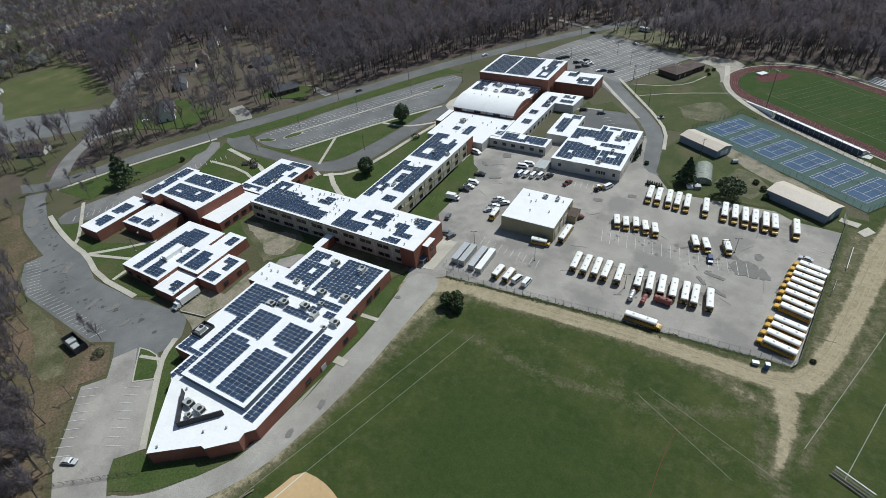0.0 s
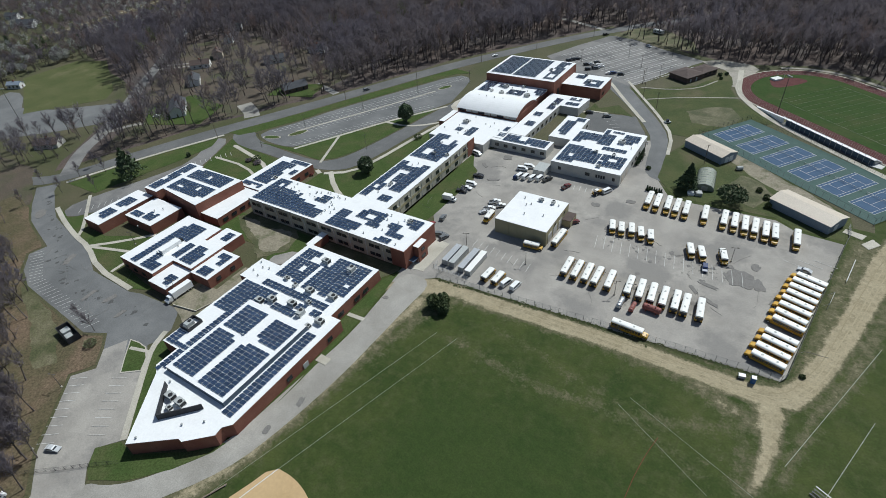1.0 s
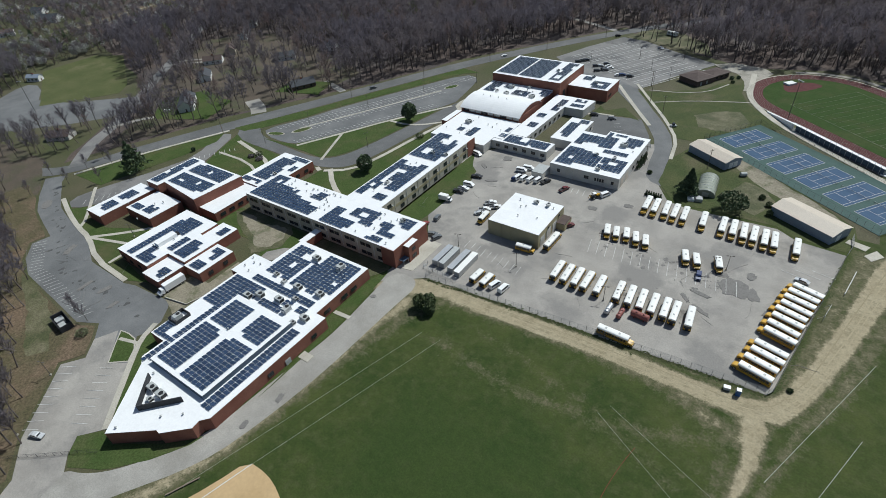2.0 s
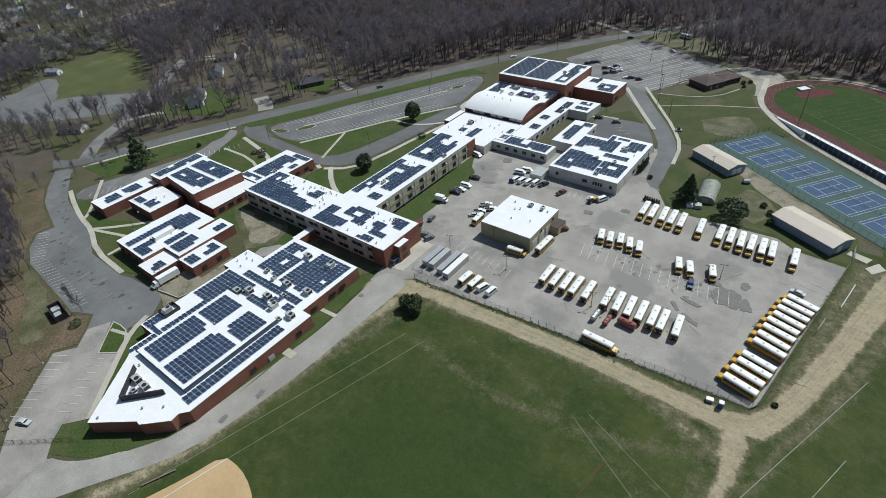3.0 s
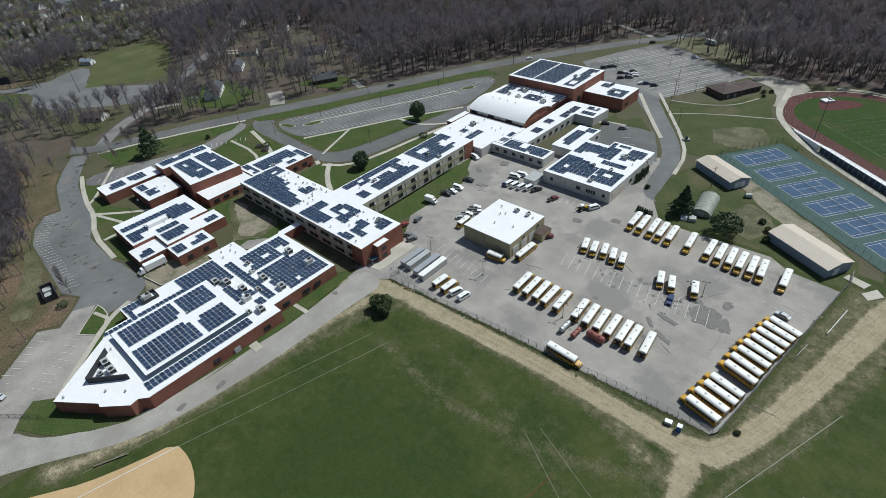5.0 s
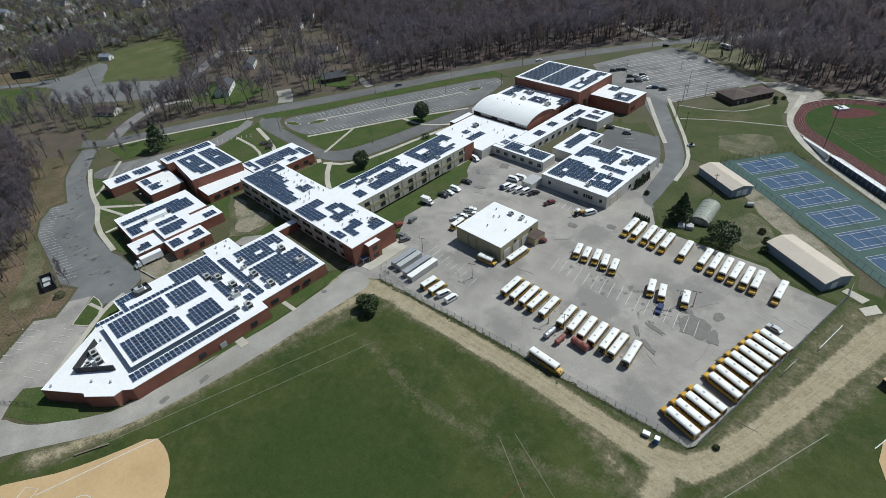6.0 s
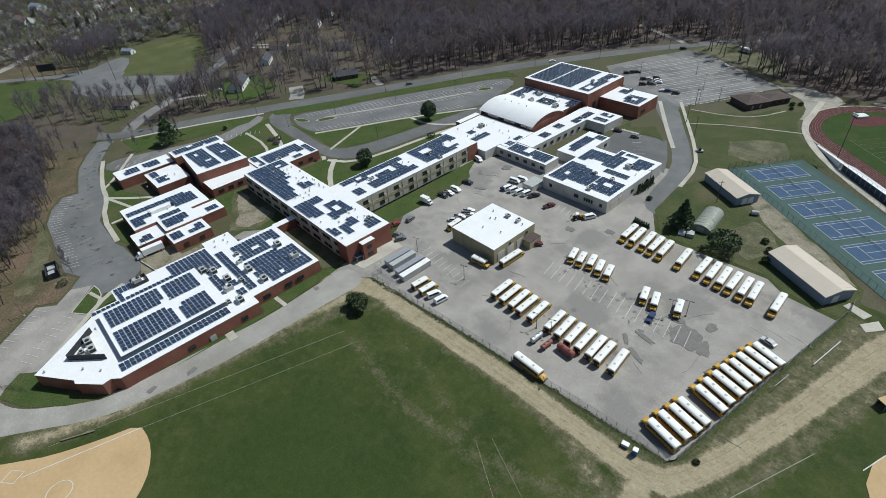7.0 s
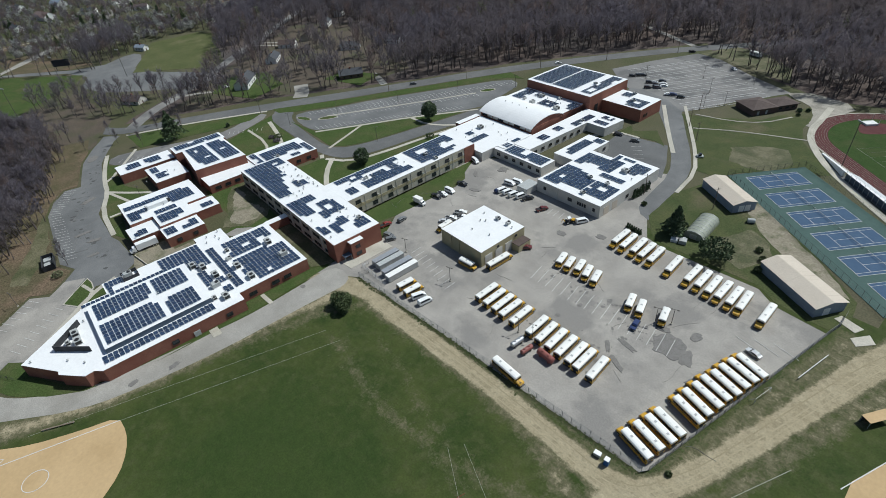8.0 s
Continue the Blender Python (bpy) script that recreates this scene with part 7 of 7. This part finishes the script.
area("ground_yard", rough_edge([(-300, 186), (-312, 214), (-350, 220), (-362, 190), (-336, 170)], 5, 1.5), 0.05, LAWN, "thin green house lawn", "lawn")
area("ground_yard", rough_edge([(-262, 250), (-296, 240), (-300, 262), (-270, 272)], 5, 1.5), 0.05, LAWN, "thin green house lawn", "lawn")
for line, w in (([(-250, 262), (-264, 267), (-277, 271)], 5.0), ([(-276, 209), (-284, 215), (-299, 222)], 10.0), ([(-432, 245), (-416, 258), (-406, 266)], 3.0), ([(-436, 252), (-424, 262), (-414, 270)], 3.0), ([(-352, 146), (-344, 166), (-330, 182)], 4.0)):
    tagged(part("ground_drive", ribbon(line, w, -0.1, 0.1), ASPHALT_PALE), "worn grey driveway", "driveway", kind="structure")
area("ground_far_meadow", rough_edge([(-560, 150), (-700, 120), (-980, 200), (-960, 330), (-720, 300)], 25, 6), 0.045, GROUND, "far brown gardens under bare trees", "garden")
area("road_far_street", smooth([(-540, 60), (-640, 150), (-820, 250), (-900, 330), (-908, 324), (-830, 240), (-648, 142), (-545, 54)], 1), 0.07, ASPHALT_PALE, "far pale street", "road")


# ---- trees ----
def bare_tree(rng, h, limbs, twigs, tw=0.10):
    """Vertices, triangles and material numbers of a leafless tree: tapered trunk, rising limbs and fine twigs."""
    verts, tris, mats = [], [], []

    def stick(a, b, r0, r1, sides, m):
        d = (b - a).normalized()
        s = d.orthogonal().normalized()
        u = d.cross(s)
        i = len(verts)
        for p, r in ((a, r0), (b, r1)):
            for k in range(sides):
                t = 2 * math.pi * k / sides
                verts.append(p + (s * math.cos(t) + u * math.sin(t)) * r)
        for k in range(sides):
            j = (k + 1) % sides
            tris.append((i + k, i + j, i + sides + j))
            tris.append((i + k, i + sides + j, i + sides + k))
            mats.extend((m, m))

    p, r = Vector((0, 0, -0.3)), 0.0165 * h
    spine = [p]
    for k in range(3):
        q = p + Vector((rng.gauss(0, 0.025) * h, rng.gauss(0, 0.025) * h, h * 0.28))
        stick(p, q, r, r * 0.65, 3, 0)
        p, r = q, r * 0.65
        spine.append(p)
    tips = []
    for k in range(limbs):
        f = 0.42 + 0.58 * (k + rng.random()) / limbs
        i = min(2, int(f * 3))
        a = spine[i].lerp(spine[i + 1], f * 3 - i if f < 1 else 1)
        az = k * 2.4 + rng.random()
        el = radians(30 + 38 * f + rng.random() * 14)
        ln = h * (0.42 - 0.20 * f) * (0.8 + 0.4 * rng.random())
        d = Vector((math.cos(az) * math.cos(el), math.sin(az) * math.cos(el), math.sin(el)))
        m = a + d * ln * 0.55
        e = m + (d + Vector((rng.gauss(0, 0.2), rng.gauss(0, 0.2), 0.35))).normalized() * ln * 0.5
        stick(a, m, 0.0065 * h, 0.004 * h, 3, 0)
        i = len(verts)
        w = d.orthogonal().normalized() * 0.005 * h
        verts.extend((m - w, m + w, e))
        tris.append((i, i + 1, i + 2))
        mats.append(1)
        tips.append((a, m, e))
    for k in range(twigs):
        a, m, e = tips[k % limbs]
        f = rng.random()
        q = a.lerp(m, 0.35 + 0.65 * f) if k % 3 == 0 else m.lerp(e, f)
        d = Vector((rng.gauss(0, 1), rng.gauss(0, 1), 0.45 + abs(rng.gauss(0, 0.7)))).normalized()
        ln = h * (0.06 + 0.09 * rng.random())
        s = d.orthogonal().normalized() * tw * 0.5
        s.rotate(Matrix.Rotation(rng.random() * 6.28, 3, d))
        i = len(verts)
        verts.extend((q - s, q + s, q + d * ln))
        tris.append((i, i + 1, i + 2))
        mats.append(1)
    return np.array([tuple(v) for v in verts]), np.array(tris), np.array(mats)


def tri_mesh(name, v, t, m, materials):
    me = bpy.data.meshes.new(name)
    me.vertices.add(len(v))
    me.vertices.foreach_set("co", v.astype(np.float32).ravel())
    me.loops.add(3 * len(t))
    me.loops.foreach_set("vertex_index", t.astype(np.int32).ravel())
    me.polygons.add(len(t))
    me.polygons.foreach_set("loop_start", np.arange(0, 3 * len(t), 3, dtype=np.int32))
    for x in materials:
        me.materials.append(x)
    me.polygons.foreach_set("material_index", m.astype(np.int32))
    me.update(calc_edges=True)
    me.validate()
    return me


def subset(v, t, m, k):
    keep = t[m == k]
    used, back = np.unique(keep, return_inverse=True)
    return v[used], back.reshape(-1, 3), np.zeros(len(keep))


def inside(x, y, poly):
    hit = False
    for (x0, y0), (x1, y1) in zip(poly, poly[1:] + poly[:1]):
        if (y0 > y) != (y1 > y) and x < (x1 - x0) * (y - y0) / (y1 - y0) + x0:
            hit = not hit
    return hit


def near_line(x, y, line, d):
    for a, b in zip(line, line[1:]):
        ax, ay, bx, by = *a, *b
        L = (bx - ax) ** 2 + (by - ay) ** 2
        f = max(0, min(1, ((x - ax) * (bx - ax) + (y - ay) * (by - ay)) / L))
        if (ax + f * (bx - ax) - x) ** 2 + (ay + f * (by - ay) - y) ** 2 < d * d:
            return True
    return False


rng = random.Random(21)
WOOD_KINDS = [bare_tree(rng, 1.0 * h, 10, 285, 0.19) for h in (19, 20, 21, 22, 23, 20.5, 21.5, 18)]
FAR_KINDS = [bare_tree(rng, 1.0 * h, 8, 175, 0.36) for h in (19, 20, 21, 22, 23, 20.5, 21.5, 18)]
NORTH = [(-326, 112), (-311, 153), (-292, 198), (-264, 250), (-242, 284), (-212, 353), (-164, 425), (-126, 478), (-112, 454), (-98, 450), (-44, 420), (-34, 418), (-14, 415), (4, 419), (24, 425), (53, 415), (125, 356), (200, 292), (330, 420), (330, 760), (-700, 760), (-1080, 420), (-1080, 60), (-540, -20), (-430, 36), (-352, 98)]
WEST = [(-322, 80), (-293, 63), (-262, 55), (-229, 43), (-203, 34), (-180, 24), (-164, 17), (-146, 9), (-138, 3), (-138, -40), (-300, -40), (-420, 10), (-400, 40)]
OPEN = [[(-450, 136), (-540, 180), (-540, 235), (-505, 248), (-418, 205), (-404, 184)], [(-534, 50), (-480, 120), (-512, 162), (-492, 168), (-447, 145), (-374, 204), (-362, 172), (-368, 148), (-420, 92), (-388, 44), (-440, 10), (-530, 26)],
        [(-300, 188), (-310, 212), (-346, 220), (-354, 190), (-334, 176)], [(-258, 246), (-292, 244), (-296, 264), (-266, 272)], [(-348, 228), (-352, 250), (-376, 248), (-376, 226)], [(-376, 118), (-374, 134), (-354, 132), (-354, 116)], [(-72, 476), (-68, 494), (-8, 480), (-12, 462)],
        [(-282, 204), (-311, 224), (-302, 234), (-276, 216)], [(-382, 256), (-382, 276), (-402, 292), (-408, 262)]]
GREENWAY = [(-648, 20), (-655, 120), (-656, 200), (-662, 260), (-672, 330), (-684, 430)]
OPEN += OPEN_YARDS + [[(-382, 226), (-384, 246), (-360, 248), (-358, 226)], [(-420, 254), (-424, 300), (-396, 300), (-388, 256)], [(-328, 284), (-330, 304), (-356, 304), (-356, 284)], [(-446, 314), (-446, 334), (-424, 334), (-424, 314)]]
OPEN.append([(-450, 136), (-418, 206), (-384, 206), (-368, 172), (-438, 128)])
OPEN.append([(-106, 453), (-103, 472), (-64, 466), (-56, 447), (-72, 444)])
OPEN.append([(-540, 50), (-600, 60), (-540, 112), (-500, 128), (-486, 116)])
STREET = [(-315, 108), (-338, 128), (-351, 150), (-383, 187), (-415, 220), (-438, 247), (-459, 270), (-480, 292), (-504, 319), (-545, 366)]
STREET_2 = [(-118, 462), (-60, 524), (-40, 600), (-60, 700)]
LANE = [(-129, 461), (-160, 476), (-191, 491), (-240, 516)]
ROAD_EDGE = [(-311, 153), (-292, 198), (-264, 250), (-242, 284)]
SUBURB = [(-330, 128), (-300, 190), (-262, 258), (-262, 300), (-330, 330), (-420, 350), (-470, 310), (-400, 220), (-352, 165)]
spots = []
y = -40.0
while y < 745:
    x = -1060.0
    while x < 320:
        far = math.hypot(x, y)
        step = 6.4 if far < 560 else 7.0 if far < 700 else 8.5
        px, py = x + rng.uniform(-0.5, 0.5) * step, y + rng.uniform(-0.5, 0.5) * step
        x += step
        if px > 190 or py > 30 + max(380 + 0.217 * (px + 940), 106 + 0.592 * (px + 1020)):
            continue
        west = inside(px, py, WEST)
        if not (west or inside(px, py, NORTH)) or any(inside(px, py, o) for o in OPEN) or near_line(px, py, STREET, 8.5) or near_line(px, py, STREET_2, 6) or near_line(px, py, LANE, 4) or near_line(px, py, GREENWAY, 13):
            continue
        thin_west = inside(px, py, [(-300, 84), (-326, 150), (-372, 160), (-430, 100), (-400, 40), (-330, 60)])
        suburb = (thin_west or inside(px, py, SUBURB)) and not near_line(px, py, ROAD_EDGE, 15)
        gardens = px < -540
        if rng.random() < (0.40 if thin_west else 0.72 if suburb else 0.12 if gardens else 0.02):
            continue
        spots.append((px, py, 2 if gardens else 1 if west or thin_west else 0, far))
        if west and not thin_west:
            spots.append((px + rng.uniform(1.5, 4), py + rng.uniform(1, 3.5), 1, far))
    y += 6.6 if y < 500 else 8.2
# a few tall trees left standing on the clearing behind the far car park
spots += [(px, py, 0, 460.0) for px, py in ((-104, 452), (-97, 449), (-92, 445), (-80, 441), (-73, 437), (-64, 433), (-60, 428), (-51, 424), (-47, 430), (-90, 470))]
spots.sort(key=lambda s: s[3])
near_spots, far_spots = spots[:96], spots[96:]
VERTS, TRIS, KINDS, base = [], [], [], 0
for px, py, place, far in far_spots:
    v, t, m = (WOOD_KINDS if far < 560 else FAR_KINDS)[rng.randrange(8)]
    a, s, q = rng.random() * 6.28, (0.78 + rng.random() * 0.44) * (1.0, 0.72, 0.5)[place], (1.0 + 0.4 * rng.random()) * (1.0, 1.1, 1.5)[place]
    c, sn = math.cos(a) * s * q, math.sin(a) * s * q
    lean = rng.gauss(0, 0.03)
    w = np.stack([v[:, 0] * c - v[:, 1] * sn + px + lean * v[:, 2], v[:, 0] * sn + v[:, 1] * c + py, v[:, 2] * s], 1)
    kind = m.copy()
    if place == 2:
        kind[m == 1] = rng.choice((1, 1, 1, 1, 2, 3, 4))
    elif rng.random() < 0.08:
        kind[m == 1] = 4
    elif rng.random() < 0.012:
        kind[m == 1] = 3
    VERTS.append(w)
    TRIS.append(t + base)
    KINDS.append(kind)
    base += len(v)
woods = new("woodland", tri_mesh("woodland", np.concatenate(VERTS), np.concatenate(TRIS), np.concatenate(KINDS), (BARK, TWIG, BLOSSOM, BUDS, TWIG_RED)))
tagged(woods, "dense grey-brown leafless woodland in early spring", "woods", kind="stuff")


def bare_tree_thing(h, seed, limbs=20, twigs=760, label="tall leafless grey tree at the wood edge"):
    v, t, m = bare_tree(random.Random(seed), h, limbs, twigs, 0.12)
    e = thing("bare_tree", label=label, category="tree", group="leafless trees")
    for k, name, material in ((0, "trunk", BARK), (1, "crown", TWIG)):
        ob = new(name, tri_mesh(name, *subset(v, t, m, k), (material,)))
        ob.parent = e
    return e


kinds = [bare_tree_thing(h, 50 + k) for k, h in enumerate((15, 17, 19, 16))]
for k, (px, py, place, far) in enumerate(near_spots):
    m = pose(px, py, 0, 0, 0, rng.random() * 360)
    if k < 4:
        kinds[k].matrix_basis = m
    else:
        copy_thing(kinds[k % 4], m)
lone = bare_tree_thing(9.5, 77, 16, 360, "leafless street tree on the grass verge")
for k, (px, py) in enumerate([(-296.7, 96), (-304, 109.9), (-294.8, 119.5), (-288, 132), (-281, 106), (-178, 47), (-309, 122), (-316, 96), (-186.2, 47.2), (-302, 79)]):
    m = pose(px, py, 0, 0, 0, 40 * k)
    if k:
        copy_thing(lone, m)
    else:
        lone.matrix_basis = m


def leaf_cloud(seed, n, size, place):
    """Many small leaf clumps, each a bent pair of triangles, at the places that place(rng) gives."""
    r = random.Random(seed)
    v, t = [], []
    for k in range(n):
        p = Vector(place(r))
        d = Vector((r.gauss(0, 1), r.gauss(0, 1), r.gauss(0, 0.7))).normalized()
        s = d.orthogonal().normalized()
        s.rotate(Matrix.Rotation(r.random() * 6.28, 3, d))
        u = d.cross(s)
        z = size * (0.6 + 0.8 * r.random())
        i = len(v)
        v += [p - s * z, p + u * z * 0.6 + d * z * 0.25, p + s * z, p - u * z * 0.6 + d * z * 0.25]
        t += [(i, i + 1, i + 2), (i, i + 2, i + 3)]
    return np.array([tuple(q) for q in v]), np.array(t), np.zeros(len(t))


def leafy(name, x, y, h, r, seed, n, size, shape, material, label, category="tree", trunk=0.25):
    e = thing(name, x, y, 0, seed * 37 % 360, label, category)
    bm = bmesh.new()
    tube(bm, (0, 0, -0.2), (0, 0, h * 0.7), h * 0.022 + 0.05, 0.04, 6)
    for k in range(7):
        a = k * 2.4
        z = h * (0.2 + 0.09 * k)
        tube(bm, (0, 0, z), (math.cos(a) * r * 0.6, math.sin(a) * r * 0.6, z + h * 0.08), 0.05, 0.02, 4)
    part("trunk", bm, BARK, e)

    def cone(q):
        lobe = q.random() ** 0.75
        z = trunk * 0.5 + (1 - lobe) * (1 - trunk * 0.5)
        tier = 0.75 + 0.25 * math.sin(z * 40)
        rad = (r * lobe + 0.2) * tier * (0.55 + 0.45 * math.sqrt(q.random()))
        a = q.random() * 6.28
        rad *= 1 + 0.22 * math.sin(a * 3 + seed) + 0.12 * math.sin(a * 7 + z * 9)
        return (math.cos(a) * rad, math.sin(a) * rad, z * h)

    def ball(q):
        d = Vector((q.gauss(0, 1), q.gauss(0, 1), q.gauss(0, 1))).normalized()
        k = 0.62 + 0.38 * math.sqrt(q.random())
        k *= 1 + 0.30 * noise.noise(d * 2.3 + Vector((seed, 0, 0)))
        zc = h * (0.5 + trunk * 0.5)
        return (d.x * r * k, d.y * r * k, max(0.15, zc + d.z * (h - zc) * k))

    ob = new("crown", tri_mesh("crown", *leaf_cloud(seed, n, size, cone if shape == "cone" else ball), (material,)))
    ob.parent = e
    return e


leafy("pine_tree", -275, 123, 18, 7.6, 3, 2300, 0.6, "cone", NEEDLE, "tall ragged dark green pine beside the road", trunk=0.35)
leafy("evergreen_tree", -176.6, 243.4, 11.0, 4.6, 5, 2000, 0.5, "ball", NEEDLE, "dark green rounded evergreen on the lawn", trunk=0.15)
leafy("evergreen_tree", -159.4, 183.4, 9.0, 4.0, 7, 1800, 0.45, "ball", NEEDLE, "rounded dark evergreen at the path corner", trunk=0.1)
leafy("pine_tree", -14, 235.4, 13, 5.0, 9, 2200, 0.55, "cone", NEEDLE, "dark green pine beside the greenhouse")
leafy("pine_tree", 4.6, 230.4, 8.5, 6.0, 13, 1150, 0.5, "ball", NEEDLE, "spreading dark green tree behind the buses", trunk=0.2)
for k, (x, y, h, r) in enumerate(((-74.2, 116.2, 5.8, 2.4), (-71.2, 117.6, 6.4, 2.5), (-69.8, 115.6, 5.2, 2.2))):
    leafy("cedar_shrub", x, y, h, r, 31 + k, 1300, 0.34, "ball", SHRUB, "dense rounded dark cedar at the field corner", "shrub", 0.0)
for k in range(7):
    leafy("hedge_conifer", -29.4 + k * 1.05, 226.6 - k * 0.12, 2.6, 0.6, 41 + k, 260, 0.22, "cone", NEEDLE, "narrow dark hedge conifer behind the buses", "shrub", 0.0)
for k in range(6):
    leafy("hedge_conifer", -40.2, 247.5 + k * 2.3, 4.2, 0.9, 61 + k, 320, 0.28, "cone", NEEDLE, "narrow dark conifer beside the workshop wall", "shrub", 0.0)
for k, (x, y, h, r, m) in enumerate(((-157.5, 227.5, 2.6, 2.4, SHRUB), (-226, 168, 2.4, 2.6, SHRUB), (-222, 165, 1.8, 2.2, TWIG), (-229, 165, 1.6, 1.8, TWIG), (-267, 153.6, 2.6, 1.2, NEEDLE), (-172, 42.4, 2.4, 2.2, BUDS), (-26.4, 384.6, 2.0, 1.4, NEEDLE), (-23, 387.6, 1.7, 1.2, NEEDLE), (-24.6, 378.6, 1.4, 1.1, SHRUB), (-184.6, 168.6, 1.2, 1.0, RED_PAINT), (14, 246, 2.0, 1.3, SHRUB), (17.5, 241, 2.2, 1.4, SHRUB), (18.6, 234, 2.4, 1.3, SHRUB), (38.4, 142.6, 0.9, 0.8, SHRUB), (-34, 246, 1.6, 1.2, SHRUB))):
    leafy("garden_shrub", x, y, h, r, 81 + k, 420, 0.26, "ball", m, "small rounded garden shrub", "shrub", 0.0)
for k in range(22):
    leafy("far_evergreen", -560 - rh.random() * 260, 70 + rh.random() * 190, 9 + rh.random() * 4, 3.4, 120 + k, 500, 0.8, "cone", NEEDLE, "distant dark green conifer", "tree", 0.1)
for k in range(34):
    x, y = -545 - rh.random() * 95, 70 + rh.random() * 165
    if not any(inside(x, y, o) for o in OPEN):
        leafy("blossom_tree", x, y, 7 + rh.random() * 4, 3.2 + rh.random() * 1.6, 160 + k, 520, 0.55, "ball", BLOSSOM, "pale flowering tree at the far wood edge", "tree", 0.2)
